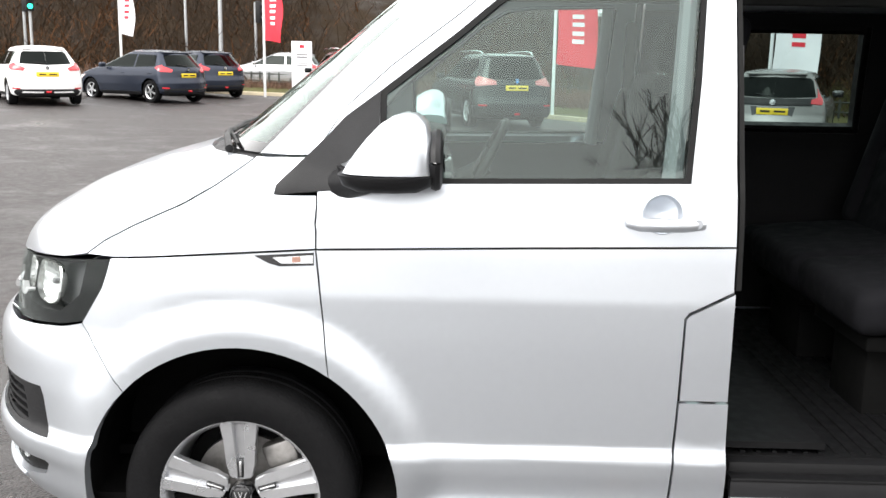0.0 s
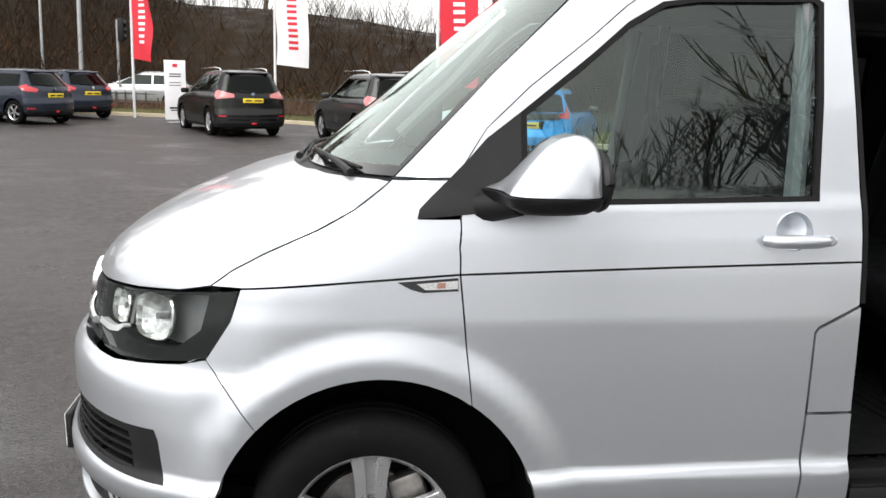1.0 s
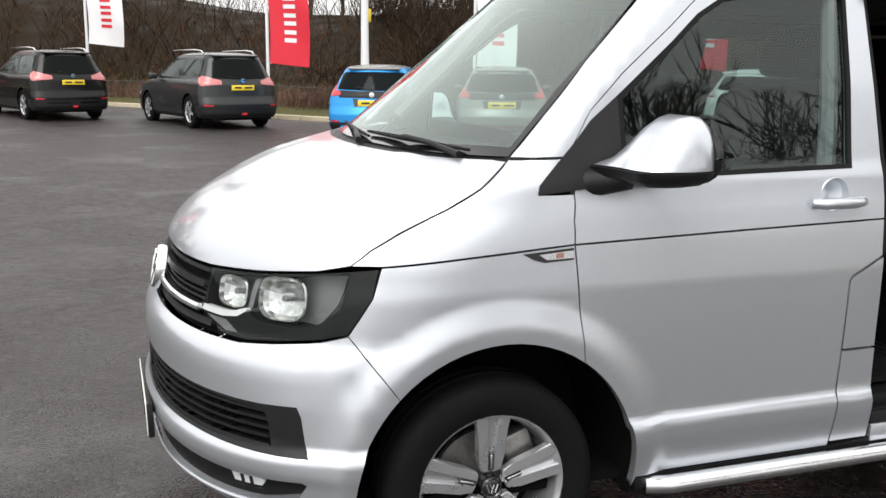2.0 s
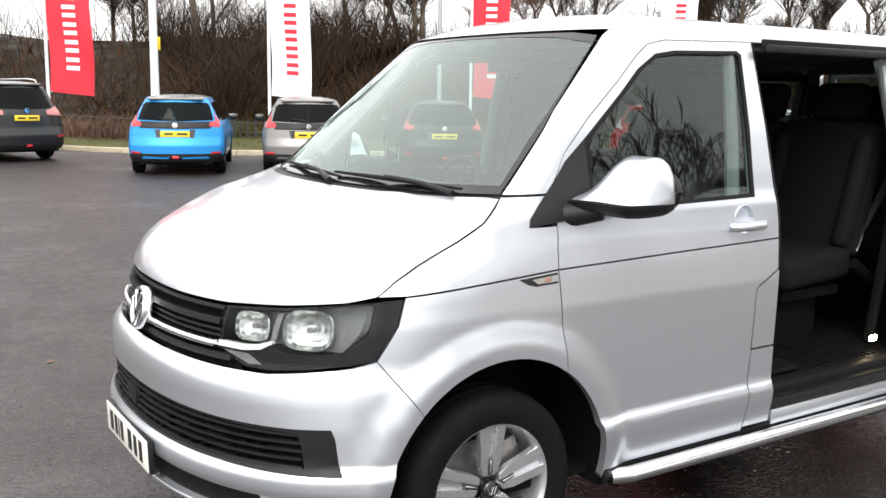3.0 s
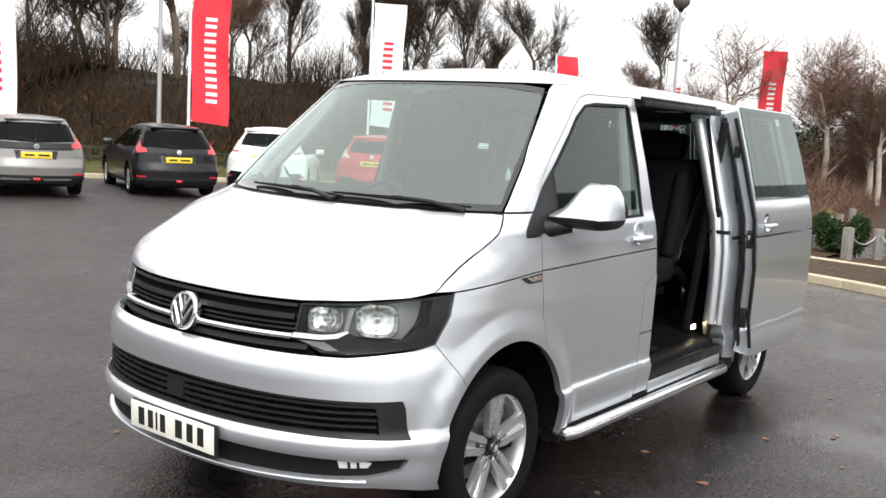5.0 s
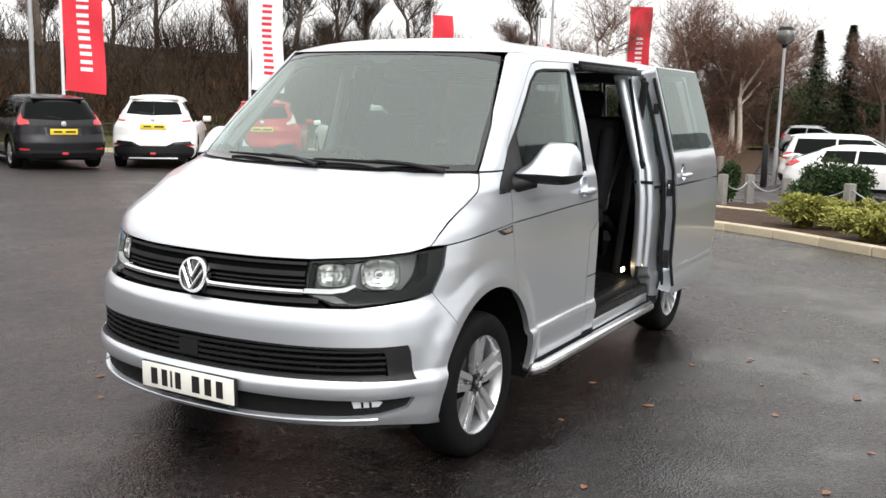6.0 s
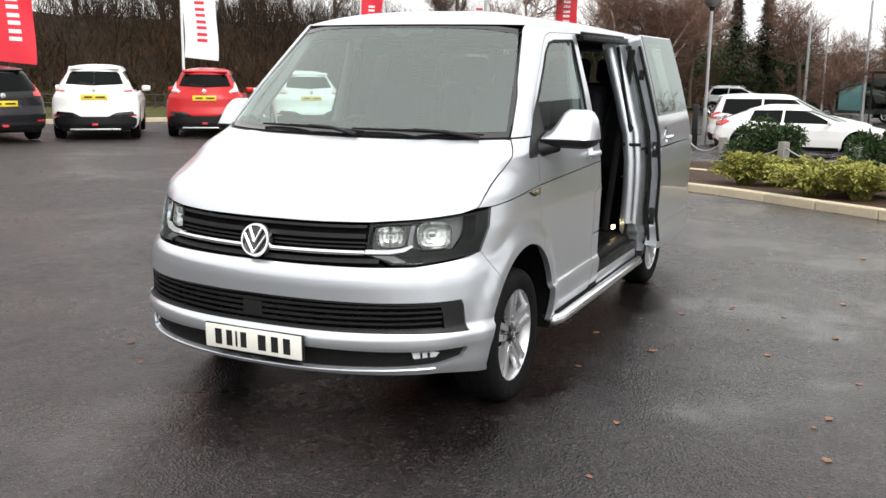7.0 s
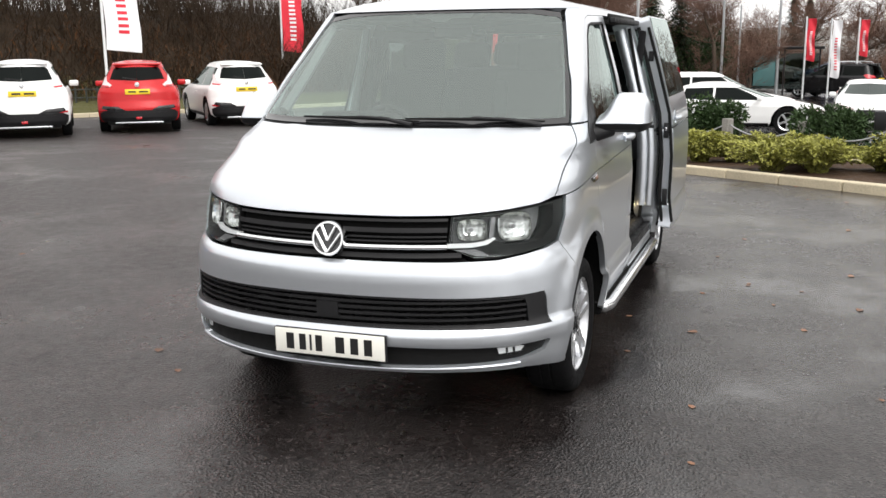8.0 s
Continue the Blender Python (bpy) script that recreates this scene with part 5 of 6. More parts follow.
def evergreen_bush(at, r, h, seed, label, mat=None, size=.07, count=2600):
    rng = random.Random(seed)
    bush = thing("bush", label, "bush", at, rng.uniform(0, 360))
    v, f = [], []
    for k in range(7):
        limb(v, f, Vector((0, 0, -.08)), Vector((rng.uniform(-.5, .5) * r, rng.uniform(-.5, .5) * r, h * .6)), .015, .006, 4)
    raw("stem", v, f, BARK, bush)
    leaf_cloud("foliage", rng, count, clump_shape(r, r, h, 9, seed), size, mat or LEAF, bush)
    return bush


def spray_shrub(at, r, h, seed, label):
    """A spreading conifer: arching sprays of fine gold-green foliage."""
    rng = random.Random(seed)
    shrub = thing("shrub", label, "shrub", at, rng.uniform(0, 360))
    sv, sf, verts, faces = [], [], [], []
    for _ in range(110):
        a = rng.uniform(0, math.tau)
        reach, top = r * rng.uniform(.4, 1.05), h * rng.uniform(.45, 1.05)
        p = Vector((rng.uniform(-.15, .15) * r, rng.uniform(-.15, .15) * r, -.05))
        pts = [p]
        for t in (.35, .7, 1.0):
            pts.append(Vector((math.cos(a) * reach * t, math.sin(a) * reach * t, top * math.sin(t * 1.9) / .95)))
        for q, s in zip(pts, pts[1:]):
            limb(sv, sf, q, s, .006, .004, 3)
            for k in range(30):
                c = q.lerp(s, rng.random())
                d = ((s - q).normalized() + Vector((rng.uniform(-1, 1), rng.uniform(-1, 1), rng.uniform(-.5, .9))) * .9).normalized()
                b = d.cross(Vector((rng.uniform(-1, 1), rng.uniform(-1, 1), 1))).normalized()
                z = rng.uniform(.03, .075)
                i = len(verts)
                verts += [c, c + d * z * .5 + b * z * .22, c + d * z, c + d * z * .5 - b * z * .22]
                faces.append((i, i + 1, i + 2, i + 3))
    raw("stem", sv, sf, BARK, shrub)
    raw("foliage", verts, faces, GOLDLEAF, shrub)
    return shrub


def thicket(name, line, d0, d1, count, h0, h1, mat, seed, label, lean=.35, width=.016, floor=bank_z):
    """Countless bare stems and twigs on the bank, as stuff."""
    rng = random.Random(seed)
    verts, faces = [], []
    pts = along(line, .5)
    for _ in range(count):
        i = rng.randrange(1, len(pts) - 1)
        p = pts[i]
        t = (pts[i + 1] - pts[i - 1]).normalized()
        d = d0 + (d1 - d0) * rng.random()
        q = p + d * Vector((-t.y, t.x)) + Vector((rng.uniform(-.4, .4), rng.uniform(-.4, .4)))
        z = floor(q, d)
        patch = .55 + .8 * max(0, .5 + noise.noise(Vector((q.x * .22, q.y * .22, seed))))
        h = rng.uniform(h0, h1) * patch
        a = Vector((q.x, q.y, z - .1))
        b = a + Vector((rng.uniform(-lean, lean) * h, rng.uniform(-lean, lean) * h, h * rng.uniform(.4, .62)))
        c = b + Vector((rng.uniform(-lean, lean) * h * 1.4, rng.uniform(-lean, lean) * h * 1.4, h * rng.uniform(.25, .5)))
        w = Vector((rng.uniform(-1, 1), rng.uniform(-1, 1), 0)).normalized() * width * rng.uniform(.5, 1.6)
        i = len(verts)
        verts += [a - w, a + w, b + w * .7, b - w * .7, c]
        faces += [(i, i + 1, i + 2, i + 3), (i + 3, i + 2, i + 4)]
        for _ in range(4):
            s = a.lerp(b, rng.uniform(.3, 1)) if rng.random() < .5 else b.lerp(c, rng.random())
            e = s + Vector((rng.uniform(-1, 1), rng.uniform(-1, 1), rng.uniform(-.1, .9))) * h * .28
            i = len(verts)
            verts += [s - w * .45, s + w * .45, e]
            faces.append((i, i + 1, i + 2))
    return tagged(raw(name, verts, faces, mat), label, "scrub", kind="stuff")


BANKLINE = VERGE[1:]
thicket("scrub", BANKLINE, 6, 24, 20000, 1.0, 3.0, TWIG, 5, "leafless brown scrub covering the bank", width=.015)
thicket("bracken", BANKLINE, 5.5, 15, 6500, .35, 1.1, BRACKEN, 6, "russet dead bracken and brambles on the bank", lean=.6, width=.03)
thicket("hedge_twigs", VERGE[2:8], 2.2, 3.0, 3500, .5, .8, REDTWIG, 7, "low clipped russet hedge along the verge", lean=.2, width=.014)
thicket("rank_grass", VERGE[4:13], 4.5, 8.5, 9000, .25, .65, RANK_GRASS, 9, "long olive winter grass at the foot of the bank", lean=.45, width=.014)
thicket("verge_grass", VERGE[1:13], .3, 5, 9000, .06, .20, GRASS, 8, "tufts of rough winter grass", lean=.5, width=.012)


def behind(line_index, d):
    """A place d metres behind the verge's kerb, that far along it."""
    pts = offset(VERGE, d, 1.0)
    return pts[min(max(int(line_index), 0), len(pts) - 1)]


kinds = [bare_tree(11, 8.5, .48), bare_tree(12, 10, .42, up=.35), bare_tree(13, 7.5, .55), bare_tree(14, 11, .40, up=.4), bare_tree(15, 6.5, .6, twig=REDTWIG)]
hazy = [bare_tree(16, 8.5, .66, twig=REDTWIG, up=.10, min_r=.0055, label="bare spreading tree with russet twigs"), bare_tree(17, 7.0, .70, twig=REDTWIG, up=.06, min_r=.0055, label="bare bushy tree with russet twigs")]
rng = random.Random(4)
spots = []
for k in range(46):
    s = 22 + k * 2.15
    p = behind(s + rng.uniform(-.8, .8), rng.uniform(15, 34))
    spots.append((p, bank_z(p, 20) - .2))
for i, (p, z) in enumerate(spots):
    src = kinds[i % 5]
    m = pose(p.x, p.y, z, 0, 0, rng.uniform(0, 360)) @ Matrix.Scale(rng.uniform(.65, 1.05), 4)
    if i < 5:
        src.matrix_basis = m
    else:
        s = m.to_scale()
        t = copy_thing(src, Matrix.Translation(m.translation) @ m.to_quaternion().to_matrix().to_4x4())
        t.scale = s


# ---- parked cars ----
CARGLASS = glass("dark_car_glass", (0.035, 0.042, 0.042), 0.0, 0.012)
TAILLAMP = material("red_tail_lamp", (0.50, 0.02, 0.03), 0.15, 0, 0.6, 0.15, 30)
PINKLAMP = material("pink_red_lamp_plastic", (0.50, 0.16, 0.16), 0.15, 0, 0.4, 0.3, 22)
CLEARLAMP = material("pale_lamp_plastic", (0.62, 0.52, 0.52), 0.12, 0, 0.6, 0.15, 30)


def paint(name, c, metal=.3):
    return material(name, c, .26, metal, .18, .04, 3, fine=500, spec=.28)


WHITE = paint("white_car_paint", (.80, .80, .79), 0)
BLUEGREY = paint("slate_blue_paint", (.028, .034, .050), .4)
DARKOLIVE = paint("dark_olive_grey_paint", (.009, .0095, .009), .3)
MIDGREY = paint("mid_grey_paint", (.034, .036, .037), .4)
SKYBLUE = paint("bright_blue_paint", (.035, .30, .72), .3)
LIGHTGREY = paint("light_grey_paint", (.24, .235, .23), .5)
GRAPHITE = paint("graphite_paint", (.016, .015, .0175), .4)
RED = paint("red_car_paint", (.46, .015, .018), .1)
BLACK = paint("black_car_paint", (.012, .012, .013), .2)
NAVY = paint("navy_car_paint", (.05, .07, .16), .3)
PALESILVER = paint("pale_silver_car_paint", (.5, .51, .52), .6)

SHAPES = {   # length, half width, height, wheelbase, rear overhang, tail rake at the roof, wheel radius
    "hatchback": (4.00, .865, 1.46, 2.53, .68, .40, .315),
    "suv": (4.64, .91, 1.66, 2.71, .98, .32, .36),
    "leaf": (4.49, .865, 1.48, 2.70, .83, .34, .325),
    "crossover": (4.13, .88, 1.57, 2.53, .78, .42, .345),
    "coupe": (4.71, .945, 1.36, 2.78, .92, 1.15, .36),
    "estate": (4.80, .91, 1.60, 2.80, 1.0, .30, .35),
}


def car_wheel(parent, at, r, s):
    w = thing("wheel", "", "", at)
    w.parent = parent
    f = Matrix.Diagonal((1, -s, 1, 1))
    part("tyre", lathe([(r * .66, -.09), (r * .74, -.105), (r * .93, -.10), (r, -.07), (r, .07), (r * .93, .10), (r * .66, .09)], f, 28, closed=True), TYRE, w)
    bm = bmesh.new()
    add_lathe(bm, [(r * .66, -.09), (r * .69, -.085), (r * .62, -.06), (r * .60, .06), (r * .56, .06), (r * .58, -.07)], f, 28, closed=True)
    for k in range(5):
        turn = f @ Matrix.Rotation(radians(72 * k + 18), 4, 'Y')
        add_box(bm, (r * .54, .02, r * .15), turn @ pose(r * .33, -.078, 0), .004, 1)
    add_lathe(bm, [(.001, -.088), (r * .14, -.085), (r * .15, -.05)], f, 14)
    part("rim", bm, ALLOY, w)
    part("hub_back", lathe([(.02, -.03), (r * .58, -.03), (r * .58, .05), (.02, .05)], f, 18), CAVITY, w)


def car(kind, mat, at, heading, label, group="", roof_mat=None, glass_tail=True, lamp=None, lower=None, rails=False):
    """A parked car. at: the ground under its rear axle; heading: the way its nose points, in degrees from +x."""
    L, W, H, WB, RO, RAKE, R = SHAPES[kind]
    FO = L - WB - RO
    x0 = -(WB + FO)
    root = thing("car", label, "car", (at[0], at[1], ground_z(at[0], at[1])), heading - 180, group)
    TOP = {"crossover": .63, "leaf": .69, "hatchback": .69, "coupe": .64}.get(kind, .715)
    BOW, ROUND = {"crossover": (.16, .34), "hatchback": (.14, .28), "leaf": (.12, .25), "suv": (.12, .26)}.get(kind, (.10, .20))
    belt = .93 if kind != "coupe" else .86
    if kind == "suv":
        belt = 1.02
    S = H / 1.5
    bonnet = belt - .02
    sh = Shell(
        half=curve_of([(.16, W * .86), (.30, W * .97), (.5, W), (.75, W), (belt - .06, W * .975), (belt, W * .95), (belt + .06, W * .90), (H - .12, W * TOP), (H - .05, W * (TOP - .055)), (H + .05, W * (TOP - .165))], .02),
        nose=curve_of([(.16, x0 + .08), (.4, x0), (.62, x0 + .03), (bonnet - .12, x0 + .16), (bonnet, x0 + FO * .75), (bonnet + .10, x0 + FO * 1.30), (H - .10, x0 + FO * 1.30 + .95), (H + .05, x0 + FO * 1.30 + 1.4)], .02),
        bow=lambda z: .14, corner=lambda z: .32,
        tail=curve_of([(.16, RO - .10), (.34, RO - .01), (.55, RO), (.70, RO - .05), (belt - .04, RO - .07), (belt + .04, RO - .11), (H - .12, RO - .11 - RAKE * .75), (H - .04, RO - .11 - RAKE), (H + .05, RO - .2 - RAKE * 1.4)], .014),
        tail_bow=lambda z: BOW, tail_corner=lambda z: ROUND, z0=.16, z1=H + .04, power=2.6)
    top = H - .06
    arch = R + .055
    for s, g in (("l", -1), ("r", 1)):
        fr, re = arc(-WB, R, arch, 186, -6, 9, s), arc(0, R, arch, 186, -6, 9, s)
        low = [("y", g * .001, .22), ("y", g * W * .5, .21), (s, -WB - arch - .1, .22)] + fr + [(s, -WB + arch + .05, .22), (s, -arch - .05, .22)] + re + [(s, arch + .06, .24), ("b", g * W * .5, .26), ("b", g * 1e-5, .26), ("b", g * 1e-5, top), ("b", g * W * .3, top), (s, RO - .11 - RAKE - .25, top), (s, x0 + FO * 1.30 + 1.25, top), ("y", g * W * .4, top), ("y", g * .001, top)]
        b = skin("body_side", sh, [low], mat, root, "painted body side", depth=.015, gap=0, step=(.12, .07))
        xs, xe = x0 + FO * 1.30 + .40, RO - .11 - RAKE * .62
        zt = H - .14
        xm = (xs + xe) / 2 + .10
        skin("front_side_window", sh, [[(s, xs - .06, belt + .045), (s, xm - .03, belt + .045), (s, xm - .05, zt), (s, xs + .62, zt), (s, xs + .30, (belt + zt) / 2 + .05)]], CARGLASS, b, off=.004, depth=.004, gap=0, step=(.15, .1))
        skin("rear_side_window", sh, [[(s, xm + .03, belt + .045), (s, xe - .16, belt + .07), (s, xe - .26, zt - .02), (s, xm + .01, zt)]], CARGLASS, b, off=.004, depth=.004, gap=0, step=(.15, .1))
        skin("sill_moulding", sh, [[(s, -WB + arch + .06, .31), (s, -arch - .06, .31), (s, -arch - .05, .225), (s, -WB + arch + .05, .225)]], PLASTIC, b, off=.006, depth=.01, gap=0, step=(.2, .1))
        for xc in (xs + 1.02 - .5, xm + .45):
            part("door_handle", box((.16, .03, .025), pose(xc + .25, g * W * .985, belt - .12), .008), mat, b)
        part("door_mirror", box((.12, .20, .13), pose(xs + .02, g * (W + .07), belt + .09), .04, 3), mat if kind != "leaf" else GLOSSBLACK, root, "door mirror")
        # tail lamp wrapping the corner
        lz = belt - .03
        if kind in ("suv", "estate"):
            pl = [("b", g * W * .50, lz + .06), ("b", g * W * .50, lz - .02), (s, RO - .30, lz - .06), (s, RO - .52, lz + .10), (s, RO - .40, lz + .16)]
        elif kind == "leaf":
            pl = [("b", g * W * .70, lz + .065), ("b", g * W * .70, lz + .0), (s, RO - .26, lz - .02), (s, RO - .36, lz + .08), (s, RO - .42, lz + .24), ("b", g * W * .80, lz + .22), ("b", g * W * .81, lz + .10)]
        elif kind == "crossover":
            pl = [("b", g * W * .60, lz + .14), ("b", g * W * .66, lz + .10), (s, RO - .42, lz + .11), (s, RO - .52, lz + .22), ("b", g * W * .83, lz + .36), ("b", g * W * .74, lz + .36), ("b", g * W * .72, lz + .22)]
        else:
            pl = [("b", g * W * .56, lz + .01), ("b", g * W * .62, lz - .06), (s, RO - .30, lz - .04), (s, RO - .50, lz + .07), (s, RO - .34, lz + .14), ("b", g * W * .80, lz + .10)]
        skin("tail_lamp", sh, [pl], lamp or TAILLAMP, root, "rear lamp cluster", off=.010, depth=.014, gap=0, step=(.06, .05))
        if kind == "crossover":
            skin("lamp_base", sh, [[("b", g * W * .66, lz + .125), ("b", g * W * .68, lz + .10), (s, RO - .42, lz + .112), (s, RO - .45, lz + .14)]], TAILLAMP, root, "red lower lamp edge", off=.013, depth=.008, gap=0, step=(.06, .05))
        skin("head_lamp", sh, [[("y", g * W * .45, .64), ("y", g * W * .48, .56), (s, x0 + .38, .60), (s, x0 + .62, .74), (s, x0 + .40, .72)]], CLEARLAMP, root, "clear front lamp", off=.008, depth=.012, gap=0, step=(.08, .06))
        # inner halves of tail glass and bumper
        gw = {"coupe": .6, "leaf": .75, "crossover": .62}.get(kind, .66)
        up = .20 if kind == "crossover" else .05
        skin("rear_window", sh, [[("b", g * 1e-5, belt + up), ("b", g * W * (gw + .03), belt + up + .03), ("b", g * W * (gw - .06), H - .20), ("b", g * W * (gw - .12), H - .155), ("b", g * 1e-5, H - .145)]], CARGLASS, root, "dark tailgate glass", off=.005, depth=0, gap=0, step=(.12, .06))
        if kind == "leaf":
            skin("black_tail_band", sh, [[("b", g * 1e-5, belt - .08), ("b", g * W * .72, belt - .07), ("b", g * W * .80, belt + .06), ("b", g * 1e-5, belt + .045)]], PLASTIC, root, "", off=.006, depth=.006, gap=0, step=(.12, .06))
            skin("tail_corner_panel", sh, [[("b", g * W * .30, belt - .09), ("b", g * W * .42, belt - .09), ("b", g * W * .38, belt - .25), ("b", g * W * .28, belt - .22)]], GLOSSBLACK, root, "", off=.005, depth=.006, gap=0, step=(.12, .06))
        if kind == "crossover":
            skin("bumper_scoop", sh, [[("b", g * W * .30, .50), ("b", g * W * .48, .58), ("b", g * W * .84, .60), ("b", g * W * .88, .54), ("b", g * W * .60, .47)]], GLOSSBLACK, root, "", off=.012, depth=.012, gap=0, step=(.1, .06))
        bz = {"suv": .50, "crossover": .50}.get(kind, .40)
        skin("rear_bumper_lower", sh, [[("b", g * 1e-5, bz), ("b", g * W * .70, bz), (s, RO - .14, bz + .02), (s, arch + .09, bz - .06), (s, arch + .08, .25), ("b", g * W * .5, .25), ("b", g * 1e-5, .25)]], PLASTIC, root, "black lower bumper", off=.008, depth=.012, gap=0, step=(.1, .06))
        skin("bumper_flash", sh, [[("b", g * W * .12, bz - .06), ("b", g * W * .66, bz - .05), ("b", g * W * .70, bz - .085), ("b", g * W * .14, bz - .09)]], mat if kind != "crossover" else PLASTIC, root, "", off=.014, depth=.008, gap=0, step=(.1, .06))
        skin("bumper_reflector", sh, [[("b", g * W * .72, bz + .03), ("b", g * W * .92, bz + .04), ("b", g * W * .92, bz + .005), ("b", g * W * .74, bz + .0)]], TAILLAMP, root, "", off=.010, depth=.01, gap=0, step=(.1, .06))
        skin("windscreen", sh, [[("y", g * .001, bonnet + .11), ("y", g * W * .74, bonnet + .13), ("y", g * W * .58, H - .14), ("y", g * .001, H - .11)]], CARGLASS, root, "", off=.004, depth=.004, gap=0, step=(.12, .08))
        skin("front_grille", sh, [[("y", g * .001, .58), ("y", g * W * .40, .58), ("y", g * W * .34, .30), ("y", g * .001, .28)]], PLASTIC, root, "", off=.006, depth=.01, gap=0, step=(.12, .08))
        if rails:
            part("roof_rail", tube([(-WB + 1.05, g * W * .66, H - .03), (-WB + 1.15, g * W * .67, H + .035), (-.25, g * W * .67, H + .045), (.12, g * W * .655, H + .02), (.22, g * W * .65, H - .04)], .018, 6), STEEL, root, "silver roof rail")
        car_wheel(root, (-WB, g * (W - .115), R), R, g)
        car_wheel(root, (0, g * (W - .115), R), R, g)
    # roof
    row = sh.rows[sh.row(top - .004)[0]]
    pts = [(float(np.interp(u, row[0], row[1])), float(np.interp(u, row[0], row[2]))) for u in np.linspace(0, row[0][-1], 40)]
    loop = [(x, -y) for x, y in pts] + [(x, y) for x, y in pts[::-1][1:-1]]
    cx = sum(x for x, y in loop) / len(loop)
    bm = bmesh.new()
    rings = []
    for q in (0, .06, .15, .3, .5, .75, .95):
        rings.append([bm.verts.new((x + (cx - x) * q * .8, y * (1 - q), top - .002 + (H - top) * (1 - (1 - q) ** 3))) for x, y in loop])
    for r, t in zip(rings, rings[1:]):
        for k in range(len(loop)):
            bm.faces.new((r[k], r[(k + 1) % len(loop)], t[(k + 1) % len(loop)], t[k]))
    bm.faces.new(rings[-1])
    part("roof", bm, roof_mat or mat, root, "painted roof")
    if kind != "coupe":
        part("roof_spoiler", box((.22, W * 1.16, .035), pose(RO - .11 - RAKE - .02, 0, H - .075, 0, 8, 0), .014), roof_mat or mat, root)
    else:
        part("boot_wing", box((.22, W * 1.7, .03), pose(RO - .16, 0, belt + .16), .01), mat, root)
        for g in (-1, 1):
            part("wing_strut", box((.12, .03, .22), pose(RO - .18, g * .6, belt + .06), .008), mat, root)
    if kind == "crossover":
        part("skid_bar", box((.05, W * 1.15, .035), pose(RO - .06, 0, .235), .012), ALLOY, root, "silver lower skid bar")
    py = {"suv": .90, "crossover": .90}.get(kind, .80)
    if kind in ("hatchback", "leaf"):
        py = .76
    xz = float(sh.place(sh.u_of("b", -.001, py), py).x)
    plate = part("number_plate", box((.016, .52, .112), pose(xz + .012, 0, py), .003), PLATE_YELLOW, root, "yellow rear number plate")
    part("plate_bar", box((.006, .19, .034), pose(xz + .020, .125, py)), INK, plate)
    part("plate_bar", box((.006, .16, .034), pose(xz + .020, -.115, py)), INK, plate)
    part("tail_badge", lathe([(.001, 0), (.045, .002), (.05, .012), (.001, .014)], Matrix.Translation((xz + .004, 0, py + .155)) @ pose(0, 0, 0, 0, 0, -90), 18), CHROME, root)
    part("fog_reflector", box((.02, .12, .05), pose(RO + .002, 0, .335), .006), TAILLAMP, root)
    part("rear_wiper", tube([(RO - .13, .0, belt + up + .03), (RO - .165, -.30, belt + up + .075)], .010, 5), PLASTIC, root)
    part("under_tray", box((L - .25, W * 1.5, .06), pose(-WB / 2 + (RO - FO) / 2, 0, .23)), CAVITY, root)
    part("cabin", box((1.5, W * 1.2, .30), pose(-WB / 2 + .4, 0, .82), .08), CAVITY, root)
    for y in (-.36, .36):
        part("seat_back", box((.12, .46, .62), pose(-WB / 2 + .45, y, 1.0, 0, 10), .06, 3), FABRIC, root)
    part("floor_block", box((2.4, W * 1.5, .34), pose(-WB / 2, 0, .50)), CAVITY, root)
    return root


BUILT = {}


def parked(kind, mat, at, heading, label, group="", roof_mat=None, lamp=None, rails=False):
    """A car of that kind: the first is built, the others are its copies in other paint."""
    if kind not in BUILT:
        BUILT[kind] = (car(kind, mat, at, heading, label, group, roof_mat, True, lamp, None, rails), mat, roof_mat or mat, lamp or TAILLAMP)
        return BUILT[kind][0]
    src, m0, r0, l0 = BUILT[kind]
    c = copy_thing(src, pose(at[0], at[1], ground_z(at[0], at[1]), 0, 0, heading - 180))
    tagged(c, label, "car", group)
    for o in c.children_recursive:
        if o.type == 'MESH':
            slot = o.material_slots[0]
            now = slot.material
            want = (roof_mat or mat) if o.name.startswith("roof") and now == r0 else (lamp or TAILLAMP) if o.name.startswith("tail_lamp") else mat if now == m0 else now
            if want != now:
                slot.link = 'OBJECT'
                slot.material = want
    return c


ROW = "cars parked along the verge"
parked("hatchback", WHITE, (-9.86, 20.61), 124, "white hatchback with red rear lamps, parked by the verge", ROW, lamp=TAILLAMP)
parked("hatchback", BLUEGREY, (-7.51, 23.74), 148, "slate blue hatchback parked at an angle by the verge", ROW)
parked("hatchback", BLUEGREY, (-7.15, 26.92), 136, "slate blue hatchback parked behind its twin", ROW)
parked("suv", DARKOLIVE, (-2.0, 21.87), 111, "dark olive grey sport utility car with roof rails", ROW, lamp=PINKLAMP, rails=True)
parked("suv", MIDGREY, (1.6, 18.8), 106, "mid grey sport utility car with roof rails", ROW, lamp=PINKLAMP, rails=True)
parked("leaf", SKYBLUE, (4.0, 14.75), 67, "bright blue hatchback with black tailgate band", ROW, roof_mat=LIGHTGREY)
parked("leaf", LIGHTGREY, (6.26, 13.87), 67, "light grey hatchback with black tailgate band", ROW)
parked("leaf", GRAPHITE, (9.15, 13.6), 66, "graphite hatchback with red rear lamps", ROW)
parked("crossover", WHITE, (11.3, 12.95), 40, "white crossover with black lower bumper", ROW, lamp=CLEARLAMP)
